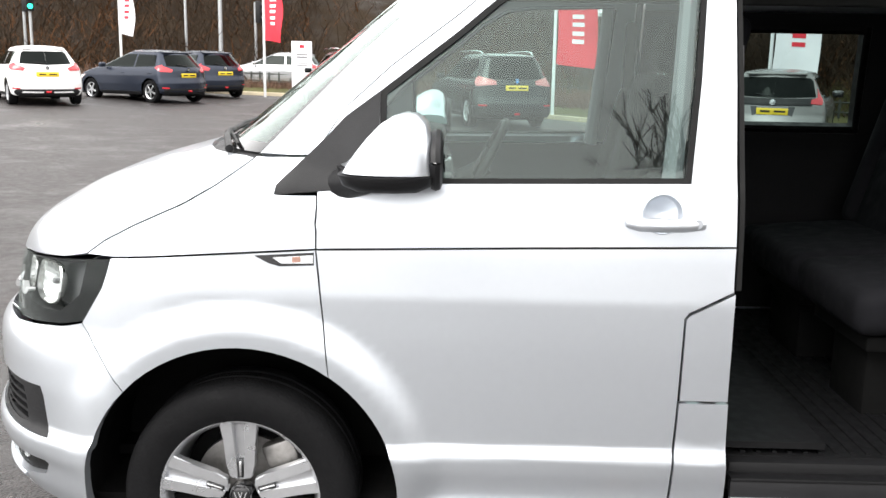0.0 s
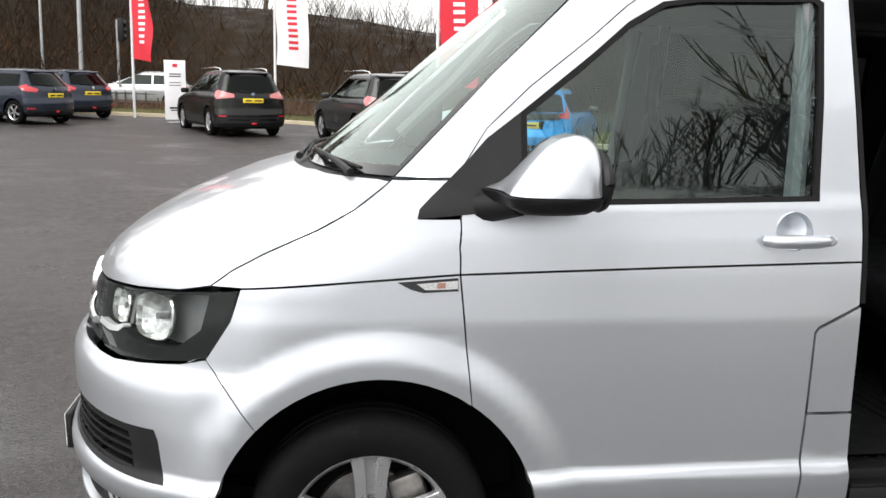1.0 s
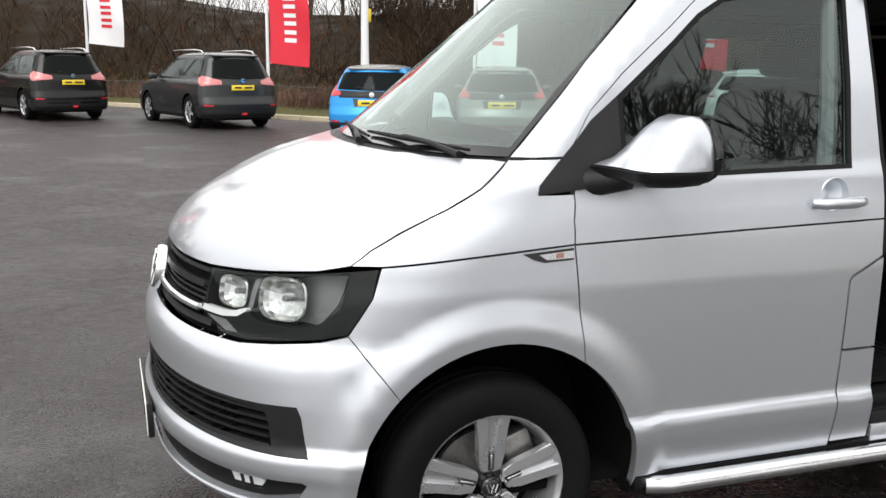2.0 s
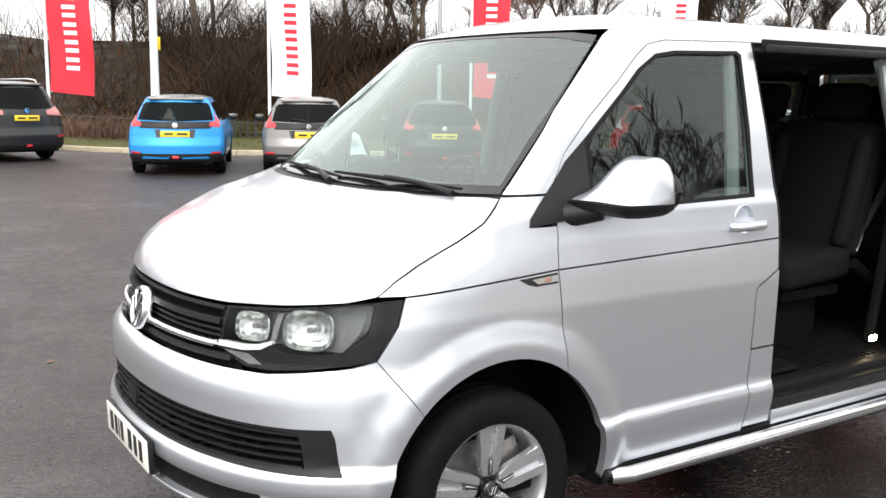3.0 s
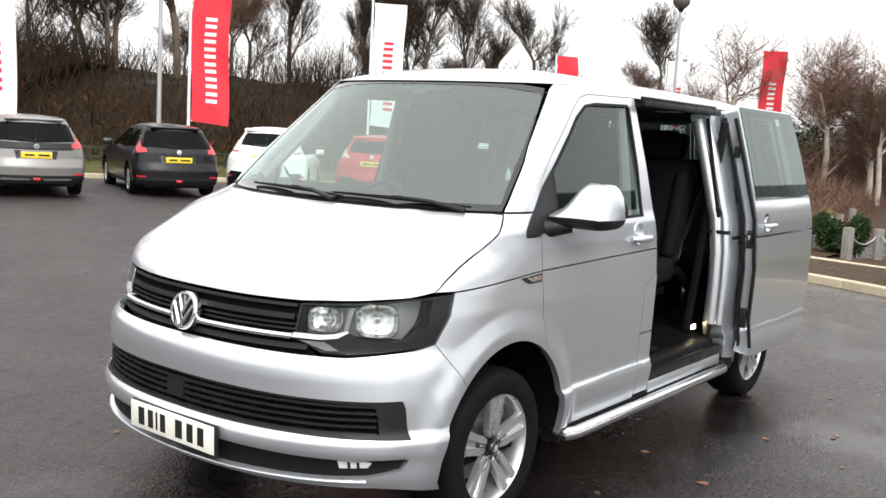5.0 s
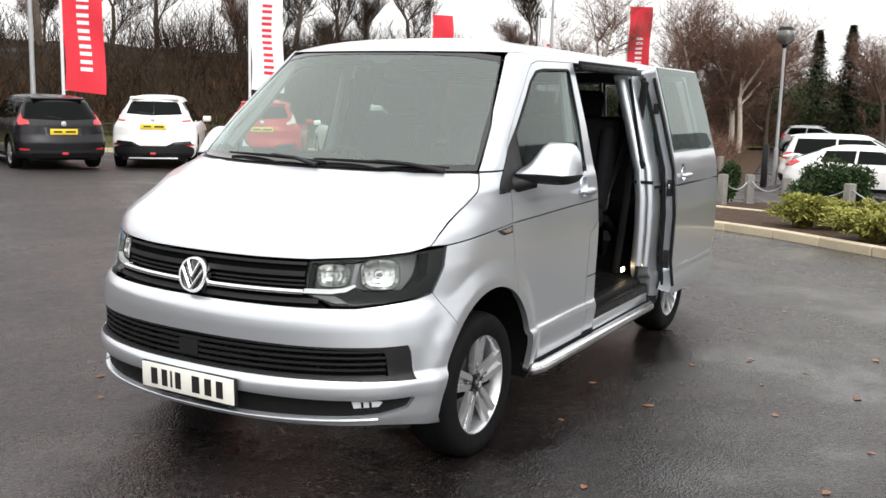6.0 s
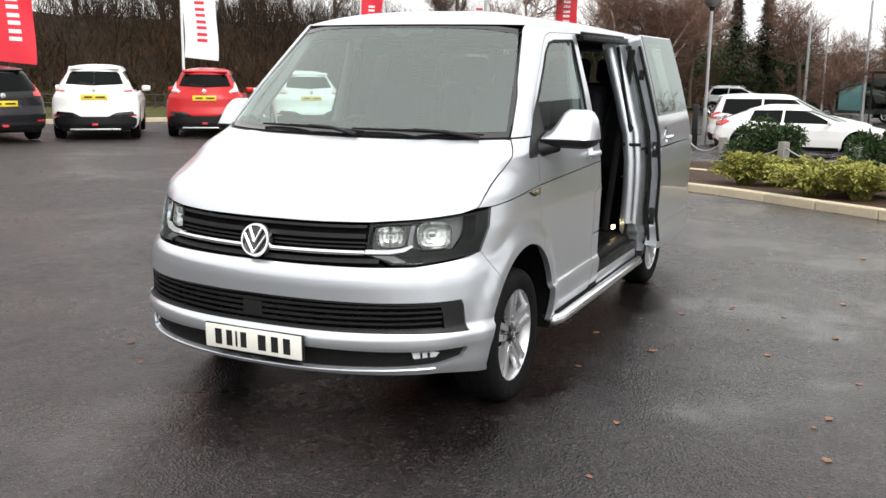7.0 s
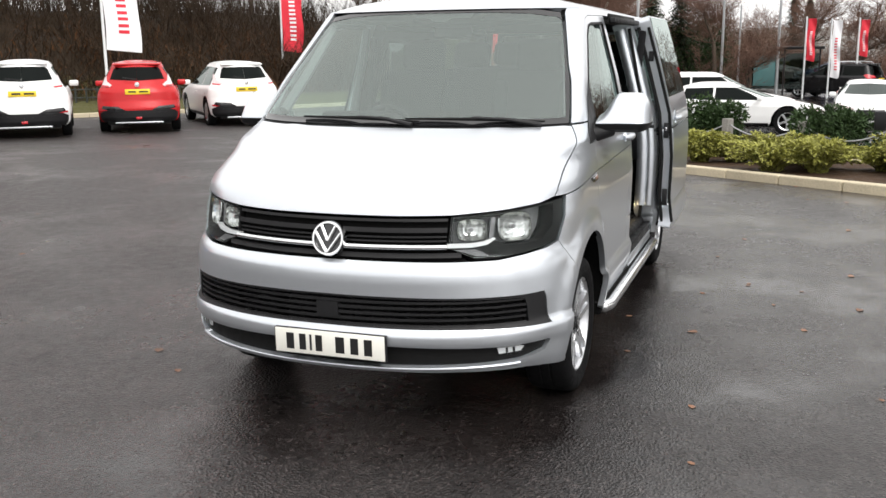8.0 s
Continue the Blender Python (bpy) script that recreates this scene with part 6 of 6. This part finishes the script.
parked("crossover", RED, (13.7, 11.95), 35, "red crossover with black lower bumper", ROW, lamp=CLEARLAMP)
parked("crossover", WHITE, (16.5, 11.05), 45, "white crossover parked beside a red one", ROW, lamp=CLEARLAMP)
parked("coupe", WHITE, (23.0, .95), -88, "white low sports coupe behind the shrub bed", "cars across the lane")
parked("estate", WHITE, (26.2, 1.6), -86, "white estate car behind a sports coupe", "cars across the lane")
parked("coupe", WHITE, (29.0, -4.2), 178, "white sports coupe facing the shrub bed", "cars across the lane")
parked("suv", BLACK, (45, -5.1), 60, "black sport utility car far across the lane", "cars across the lane")
parked("hatchback", NAVY, (62, -5.4), 80, "navy hatchback far across the lane", "cars across the lane")
parked("hatchback", PALESILVER, (44.5, 5.3), -95, "pale silver car far behind the birches", "cars across the lane")
parked("hatchback", PALESILVER, (-5.42, 34.39), 178, "pale silver car on the road behind the verge", "")


# ---- flags, fence, posts ----
def flag(at, red, height=5.6, yaw=0, low=1.75, width=1.0, label=""):
    """A feather flag: a pole with an arched top and cloth that ripples, with plain bars for its lettering."""
    x, y = at
    f = thing("flag", label or ("tall red banner flag with white lettering bars" if red else "tall white banner flag with red lettering bars"), "flag", (x, y, ground_z(x, min(y, 40)) + .1), yaw, "banner flags")
    part("pole", tube([(0, 0, -.25), (0, 0, 2.4), (0, 0, height)], [.045, .042, .035], 10), POLE, f)
    part("bracket", tube([(-.01, 0, low), (.10, 0, low)], .012, 6), GREYPOLE, f)
    bm = bmesh.new()
    rows, cols = 28, 8
    hgt = height - .1 - low

    def cloth(u, v):
        amp = .07 * u
        return Vector((.05 + u * width + .03 * math.sin(v * 9), amp * math.sin(v * 13 + u * 4 + x) + .05 * u * math.sin(v * 5 + y), low + v * hgt - (.10 * u * (1 - v) ** 6)))
    grid = [[bm.verts.new(cloth(i / cols, j / rows)) for i in range(cols + 1)] for j in range(rows + 1)]
    for j in range(rows):
        for i in range(cols):
            bm.faces.new((grid[j][i], grid[j][i + 1], grid[j + 1][i + 1], grid[j + 1][i]))
    part("cloth", bm, REDCLOTH if red else WHITECLOTH, f)
    # lettering as plain bars on both faces, two strokes to a character
    for k in range(12):
        v0 = .13 + (k // 2) * .098 + (k % 2) * .046
        for side in (-1, 1):
            bm = bmesh.new()
            n = 3
            vs = [[bm.verts.new(cloth(.36 + .30 * i / n, v0 + .024 * j) + Vector((0, side * .008, 0))) for i in range(n + 1)] for j in range(2)]
            for i in range(n):
                bm.faces.new((vs[0][i], vs[0][i + 1], vs[1][i + 1], vs[1][i]))
            part("lettering_bar", bm, WHITECLOTH if red else REDCLOTH, f)
    return f


flag((-10.85, 29.11), False, yaw=-45)
flag((-5.87, 28.41), True, yaw=-45)
flag((-1.4, 27.75), False, yaw=-5)
flag((3.0, 21.6), True, yaw=-12, low=1.30)
flag((7.9, 19.6), False, yaw=-20, low=1.32)
flag((13.2, 18.3), True, yaw=-32, low=1.48)
flag((19.2, 17.2), False, yaw=-38)
flag((34.9, 20), True, yaw=-40)
flag((36.9, 15.5), False, yaw=-50)
flag((38.4, 11.8), True, yaw=-60, height=6.2)
flag((44.6, -2.5), True, yaw=-85, height=3.7, low=1.7, width=.36)
flag((44.6, -3.6), False, yaw=-85, height=3.6, low=.9, width=.40)
flag((44.6, -4.8), True, yaw=-85, height=3.6, low=1.9, width=.36)


def column(at, h, r, mat, label, name="lamp_column", zoff=0.0):
    c = thing(name, label, "pole", (at[0], at[1], ground_z(at[0], min(at[1], 40)) + zoff), 0)
    part("shaft", tube([(0, 0, -.3), (0, 0, h * .25), (0, 0, h)], [r * 1.3, r, r * .7], 10), mat, c)
    return c


column((5.3, 20.6), 8, .10, POLE, "tall white lighting column on the verge")
column((-9.32, 36.55), 7, .09, GREYPOLE, "grey lighting column beside the road")
column((-11.06, 37.64), 7, .06, GREYPOLE, "slim grey pole beside the road")
column((11.6, 17.4), 8, .06, GREYPOLE, "slim grey pole on the verge")
tag_plate = thing("post_sign", "small yellow tag strapped to a lighting column", "sign", (5.3, 20.6, ground_z(5.3, 20.6)))
part("tag_board", box((.02, .10, .32), pose(.12, -.02, 2.62, 0, 0, -60), .004), PLATE_YELLOW, tag_plate)
part("tag_strap", box((.14, .02, .03), pose(.05, -.02, 3.0, 0, 0, -60)), GREYPOLE, tag_plate)


def traffic_light(at, yaw, label, green):
    x, y = at
    t = thing("traffic_light", label, "traffic light", (x, y, ground_z(x, min(y, 40))), yaw)
    part("post", tube([(0, 0, -.3), (0, 0, 3.4)], .06, 10), GREYPOLE, t)
    head = part("signal_head", box((.30, .22, .90), pose(.0, -.12, 3.0), .03), PLASTIC, t, "black three-lamp signal head")
    for k, c in enumerate((.27, 0, -.27)):
        on = green and k == 2
        part("signal_lens", lathe([(.001, -.02), (.09, -.01), (.10, .02)], Matrix.Translation((0, -.235, 3.0 + c)), 16), SIGNAL if on else GLOSSBLACK, head)
        part("hood", lathe([(.105, -.12), (.112, -.12), (.112, .0), (.105, .0)], Matrix.Translation((0, -.235, 3.0 + c)), 16, closed=True), PLASTIC, head)
    return t


SIGNAL = material("green_signal", (.02, .85, .45), .3, emit=2.5)
traffic_light((-16.14, 34.23), 28, "black traffic light showing green beside the road", True)
traffic_light((-17.08, 35.77), 80, "black traffic light seen edge on", False)
traffic_light((-8.07, 37.48), 100, "black traffic light facing away beside the road", False)

# knee rail of palings along the verge
fence = thing("fence", "low dark picket fence along the verge", "fence")
pk = bpy.data.meshes.new("picket")
bm = prism([(-.03, 0), (.03, 0), (.03, .50), (0, .56), (-.03, .50)], .02)
bm.to_mesh(pk)
bm.free()
pk.materials.append(FENCE)
fl = offset(VERGE, 4.2, .34)
shown = [p for p in fl if -8 < p.x < 26]
for a, b in zip(shown, shown[1:]):
    o = new("picket", pk)
    o.parent = fence
    o.matrix_basis = pose(a.x, a.y, bank_z(a, 4.2) - .05, 0, 0, math.degrees(math.atan2(b.y - a.y, b.x - a.x)))
for h in (.16, .42):
    part("rail", tube([(p.x, p.y + .02, bank_z(p, 4.2) + h) for p in shown[::3]], .022, 5), FENCE, fence)

# upright information board
ib = thing("information_board", "slim white display board beside a parked car", "sign", (-4.29, 26.31, ground_z(-4.29, 26.31)), 17)
part("panel", box((.62, .05, 1.75), pose(0, 0, .98), .01), WHITECLOTH, ib)
part("foot", box((.5, .35, .04), pose(0, 0, .02), .008), GREYPOLE, ib)
for z, w, h, mt in ((1.70, .14, .10, REDCLOTH), (1.45, .34, .03, INK), (1.38, .34, .03, INK), (1.20, .34, .02, INK), (1.12, .34, .02, INK), (.45, .36, .05, INK), (.38, .28, .03, INK)):
    part("print_bar", box((w, .004, h), pose(0, -.028, z)), mt, ib)

# ---- the planting island ----
sheet("planting_bed", [[(p.x, p.y, ground_z(p.x, p.y) + .09 + .03 * noise.noise(Vector((p.x, p.y, 0)))) for p in offset(ISLAND, d, .8)] for d in (.06, .5, 1.0, 1.6, 2.2, 2.8, 3.4, 4.4, 5.4, 6.4, 7.4)], SOIL, "dark bark-mulched planting bed", "planting bed")
far_edge = [(p.x, p.y) for p in offset(ISLAND, 3.45, 1.0)]


def bollard(at, h=.56):
    x, y = at
    b = thing("bollard", "grey weathered timber bollard in the planting bed", "bollard", (x, y, ground_z(x, y) + .13), random.uniform(0, 90), "timber bollards")
    part("post", prism(rounded([(-.075, -.35), (.075, -.35), (.075, h), (-.075, h)], .012, 2), .15, Matrix(), .008), POST, b)
    part("chain_eye", lathe([(.018, -.01), (.03, -.01), (.03, .01), (.018, .01)], Matrix.Translation((0, -.085, h - .12)), 12, closed=True), GREYPOLE, b)


BOLLARDS = [(18.0, 3.1), (15.4, 1.68), (16.3, 1.35), (15.6, .5), (14.2, -.8), (13.0, -2.12), (12.0, -3.4), (10.8, -4.8), (19.6, 3.3), (20.6, 3.4), (22.4, 3.7), (26, 4.3)]
for p in BOLLARDS:
    bollard(p)
chain = thing("chain", "slack grey chain hung between the bollards", "chain")
for a, b in zip(BOLLARDS[1:8], BOLLARDS[2:8]):
    pts = [(a[0] + (b[0] - a[0]) * t, a[1] + (b[1] - a[1]) * t, ground_z(*a) + (ground_z(*b) - ground_z(*a)) * t + .61 - .9 * t * (1 - t)) for t in [k / 10 for k in range(11)]]
    part("links", tube(pts, .014, 5), GREYPOLE, chain)


rng = random.Random(21)
for k in range(24):
    p = offset(ISLAND, rng.uniform(.8, 2.5), .8)[min(3 + k // 3, 20)]
    x, y, r = p.x + rng.uniform(-.2, .2), p.y + rng.uniform(-.25, .25), rng.uniform(.34, .72)
    if y > .1 or (y > -.5 and k % 2):
        continue
    spray_shrub((x, y, ground_z(x, y) + .07), r, rng.uniform(.22, .50), 40 + k, "spreading gold-green conifer shrub in the planting bed")
for k, (x, y, r, h) in enumerate([(15.4, -.25, .92, 1.0), (13.2, -2.55, .86, .98), (17.6, 2.4, .55, .80), (15.6, 3.2, .6, .7), (11.2, -5.0, .8, .85)]):
    evergreen_bush((x, y, ground_z(x, y) + .05), r, h, 60 + k, "rounded dark evergreen bush behind the bollards", None, .085, 7500)

near_line = [(12.5, 2.2), (16, 2.2), (20, 2.6), (26, 3.4), (34, 4.7), (43, 6.0)]
back_line = [(12.5, 4.6), (16, 5.2), (20, 6.6), (26, 9.4), (34, 12.5), (43, 15)]
strip = [[tuple(Vector(a).lerp(Vector(b), t)) for a, b in zip(near_line, back_line)] for t in (0, .25, .5, .75, 1)]
sheet("planting_strip", [[(x, y, ground_z(x, y) + .07 + .03 * noise.noise(Vector((x, y, 4)))) for x, y in row] for row in strip], SOIL, "brown leaf-strewn soil beyond the bollards", "planting bed")
thicket("low_hedge", [(18, 3.4), (26, 4.6), (34, 6.0), (43, 7.4)], 0, 3.5, 8000, .6, 1.5, REDTWIG, 33, "bare russet bushes beyond the bollards", lean=.4, width=.012, floor=lambda q, d: ground_z(q.x, q.y))
for k, (x, y) in enumerate([(19.2, 3.3), (21.8, 4.2), (24.5, 4.6)]):
    evergreen_bush((x, y, ground_z(x, y) + .05), .5, .6, 90 + k, "small olive green bush in the soil", GOLDLEAF, .07, 1800)

# small black box beside the bed
box_sign = thing("post_box_sign", "small black box on a grey post beside the bed", "sign", (12.6, -3.35, ground_z(12.6, -3.35)))
part("post", tube([(0, 0, -.2), (0, 0, .62)], .03, 8), GREYPOLE, box_sign)
part("box", box((.12, .34, .30), pose(0, 0, .72), .01), PLASTIC, box_sign)


def globe_lamp(at, h=4.5):
    x, y = at
    g = thing("street_lamp", "grey lamp post with a round globe lantern", "street lamp", (x, y, ground_z(x, y)), 0)
    part("shaft", tube([(0, 0, -.3), (0, 0, 1.1), (0, 0, 1.12), (0, 0, h)], [.07, .07, .05, .042], 12), GREYPOLE, g)
    part("collar", lathe([(.05, -.1), (.09, -.02), (.11, .06), (.05, .08)], pose(0, 0, h, 90), 16), PLASTIC, g)
    bm = bmesh.new()
    bmesh.ops.create_uvsphere(bm, u_segments=18, v_segments=12, radius=.27, matrix=pose(0, 0, h + .26))
    part("globe", bm, GLOBE, g, "smoky globe")
    part("cap", lathe([(.001, .0), (.19, .02), (.24, .08), (.001, .08)], pose(0, 0, h + .53, -90), 18), PLASTIC, g)


GLOBE = material("smoked_globe", (.10, .095, .09), .15, 0, .5, .15, 9)
globe_lamp((25.6, 2.6), 4.1)
globe_lamp((24.6, 9.5), 6.0)
dog_bin = thing("marker_post", "black square marker post beside a lamp", "post", (24.6, 2.7, ground_z(24.6, 2.7)))
part("post", box((.16, .16, 1.3), pose(0, 0, .6), .01), PLASTIC, dog_bin)

# ---- beyond the lane ----
thicket("hedge_base", [(34, 10), (46, 7.5), (60, 2), (66, -8), (66, -30)], 0, 5, 17000, 1.2, 3.6, REDTWIG, 31, "tall russet winter hedgerow across the road", lean=.45, width=.013, floor=lambda q, d: ground_z(q.x, q.y))
thicket("hedge_dark", [(30, 16), (44, 13), (60, 6), (72, -6), (74, -30)], 0, 6, 9000, 1.2, 3.2, TWIG, 32, "dark leafless thicket across the road", lean=.5, width=.016, floor=lambda q, d: ground_z(q.x, q.y))
for k in range(17):
    x = 46 + rng.uniform(-4, 22) * (1 if k % 2 else .5)
    y = 11 - k * 2.3 + rng.uniform(-1, 1)
    src = hazy[k % 2]
    if k < 2:
        src.matrix_basis = pose(x, y, ground_z(x, y) - .2)
        continue
    t = copy_thing(src, pose(x, y, ground_z(x, y) - .2, 0, 0, rng.uniform(0, 360)))
    t.scale = [rng.uniform(.7, 1.05)] * 3
for k, (x, y, h) in enumerate([(40, 9.2, 8.5), (40.3, 7.4, 8), (40, 6.9, 7.5), (38, 12.5, 9), (44, 10.4, 9)]):
    bt = bare_tree(90 + k, h, .66, BIRCH, REDTWIG, 5, "slender pale-barked birch with russet twigs", "birch_tree", .08, .0045)
    bt.matrix_basis = pose(x, y, ground_z(x, y), 0, 0, k * 70)


def conifer(at, h, seed, label):
    rng = random.Random(seed)
    c = thing("conifer_tree", label, "tree", (at[0], at[1], ground_z(*at) - .2), rng.uniform(0, 360))
    part("trunk", tube([(0, 0, 0), (0, 0, h * .5), (0, 0, h)], [h * .022, h * .014, .02], 8), BARK, c)
    verts, faces = [], []
    for k in range(9000):
        t = rng.random() ** .8
        z = h * (.10 + .90 * t)
        whorl = (z * 1.7 + seed * .37) % 1.0
        r = h * .27 * (1 - t) ** .9 * rng.uniform(.15, 1.0) * (.50 + .60 * (1 - whorl))
        a = rng.uniform(0, math.tau)
        p = Vector((math.cos(a) * r, math.sin(a) * r, z))
        d = Vector((math.cos(a), math.sin(a), rng.uniform(-.5, .25))).normalized()
        b = d.cross(Vector((0, 0, 1))).normalized()
        s = h * .030 * rng.uniform(.5, 1.3)
        i = len(verts)
        verts += [p - b * s * .4, p + d * s * .6 - b * s * .2, p + d * s, p + d * s * .5 + b * s * .4]
        faces.append((i, i + 1, i + 2, i + 3))
    raw("crown", verts, faces, CONIFER, c)


for k, (x, y, h) in enumerate([(52, 5.7, 6.6), (52.5, 4.1, 7.0), (62, 10, 7), (70, -3, 6), (74, -9, 7), (82, -2, 7)]):
    conifer((x, y), h, 70 + k, "dark green conifer behind the hedgerow")
for k, (x, y, r, h) in enumerate([(36, 13.0, 2.0, 2.8), (42, 11.5, 2.2, 3.2), (48, 8.5, 2.6, 4.0), (51, 6, 2.8, 4.2), (51.5, 3.2, 2.8, 3.9), (54, .5, 2.4, 3.4)]):
    evergreen_bush((x, y, ground_z(x, y)), r, h, 160 + k, "dark laurel mass along the road", LEAF, .17, 5200)

# bus shelter
TEAL = material("teal_glazed_panel", (.10, .22, .22), .2, 0, .3, .15, 2)
sh_ = thing("bus_shelter", "dark glazed bus shelter across the road", "shelter", (45.5, -1.6, ground_z(45.5, -1.6)), 0)
for y in (-1.6, 0, 1.6):
    part("post", box((.08, .08, 2.3), pose(0, y, 1.15)), PLASTIC, sh_)
part("roof", box((1.5, 3.6, .14), pose(.5, 0, 2.36), .03), PLASTIC, sh_)
for y in (-.8, .8):
    part("pane", box((.02, 1.5, 1.7), pose(.02, y, 1.25)), PRIVACY, sh_)
part("poster", box((.03, 1.0, 1.5), pose(-.03, .9, 1.3), .01), TEAL, sh_)
column((45, 1.3), 5.2, .07, GREYPOLE, "grey lighting column across the road")
column((45, -1.3), 5.6, .07, GREYPOLE, "grey lighting column across the road")
column((45, .5), 4.4, .05, GREYPOLE, "slim sign pole across the road")

# hill and distance; the hill's pale grey is painted haze
bm = bmesh.new()
ring = []
for k in range(97):
    a = radians(-40 + k * 2.0)
    ring.append((math.cos(a), math.sin(a), 6 + 3 * noise.noise(Vector((k * .11, 2, 0))) + 3 * noise.noise(Vector((k * .4, 5, 0)))))
vs = [[bm.verts.new((c * d, s * d, z)) for c, s, h in ring for z in [(-3 if q == 0 else h * q)]] for d, q in ((150, 0), (170, .6), (200, 1.0), (260, 1.1))]
for r, s in zip(vs, vs[1:]):
    for k in range(len(r) - 1):
        bm.faces.new((r[k], r[k + 1], s[k + 1], s[k]))
tagged(part("backdrop", bm, HAZE_HILL), "low wooded hill in the distance, haze put into its pale colour", "hill", kind="structure")

# ---- behind the camera: what the glass and paint mirror ----
CLAD = material("grey_metal_cladding", (.34, .345, .35), .5, .3, 0, .1, .6)
FASCIA = material("dark_grey_fascia", (.05, .052, .055), .4, 0, 0, .1, 1)
SHOWGLASS = material("dark_showroom_glass", (.02, .022, .024), .06, 0, 0, .2, .5)
bld = thing("showroom", "tall grey showroom with a glazed front", "building", (50, -19, 0))
part("wall", box((52, .4, 8.2), pose(0, 0, 4.1)), CLAD, bld)
part("roof", box((52.6, 14, .3), pose(0, -6.8, 8.35)), CLAD, bld, "flat roof")
part("fascia", box((52.4, .5, 1.6), pose(0, .3, 7.5), .02), FASCIA, bld, "dark sign fascia under the eaves")
for k in range(10):
    part("sign_bar", box((1.1 if k % 3 else .5, .06, .7), pose(-16 + k * 1.7, .58, 7.5), .01), PALE_TRIM, bld, "pale sign lettering bar")
for k in range(11):
    w = part("window", box((4.2, .08, 5.2), pose(-23.5 + k * 4.7, .24, 3.0)), SHOWGLASS, bld)
    part("mullion", box((.12, .14, 5.3), pose(-23.5 + k * 4.7 + 2.25, .26, 3.0)), GREYPOLE, w)
    part("transom", box((4.2, .12, .10), pose(-23.5 + k * 4.7, .27, 3.4)), GREYPOLE, w)
oak = bare_tree(19, 11.5, .52, depth=4, up=.2, min_r=.014, twig=BARK, label="large bare tree beside the showroom")
oak.matrix_basis = pose(5.2, -15.5, -.1, 0, 0, 40)
for x, y, turn, size in ((9.6, -15.0, 140, 1.05), (14.4, -13.2, 250, .95), (-7, -22, 80, 1.2), (-15, -18, 200, 1.1)):
    t = copy_thing(oak, pose(x, y, -.1, 0, 0, turn))
    t.scale = [size] * 3

# fallen leaves on the tarmac
lm = bpy.data.meshes.new("fallen_leaf")
bm = bmesh.new()
ring = [bm.verts.new((.035 * math.cos(a) * (1 + .25 * math.cos(3 * a)), .024 * math.sin(a) * (1 + .2 * math.sin(2 * a)), .0015 * math.sin(2 * a) + .0012)) for a in [k * math.tau / 10 for k in range(10)]]
bm.faces.new(ring)
bm.to_mesh(lm)
bm.free()
lm.materials.append(FALLEN)
rng = random.Random(9)
for x, y in [(-.69, -.55), (-.72, -1.53), (1.39, -.95)] + [(rng.uniform(-6, 8), rng.uniform(-3.5, 9)) for _ in range(60)] + [(rng.uniform(-2.2, 2.5), rng.uniform(-2.6, -1.0)) for _ in range(16)]:
    if -1.1 < x < 4.2 and -.85 < y < .95:
        continue
    o = tagged(new("leaf", lm), "brown fallen leaf on the wet tarmac", "leaf", "fallen leaves")
    o.matrix_basis = pose(x, y, ground_z(x, y) + .003, 0, 0, rng.uniform(0, 360)) @ Matrix.Scale(rng.uniform(.45, 1.05), 4)

# kerbs last: many small stones
kerb_run("kerb_verge", VERGE, 1, "buff concrete kerb along the grass verge")
kerb_run("kerb_island", ISLAND, 1, "buff concrete kerb round the planting bed")
kerb_run("kerb_island_back", far_edge, 1, "buff concrete edging behind the planting bed")
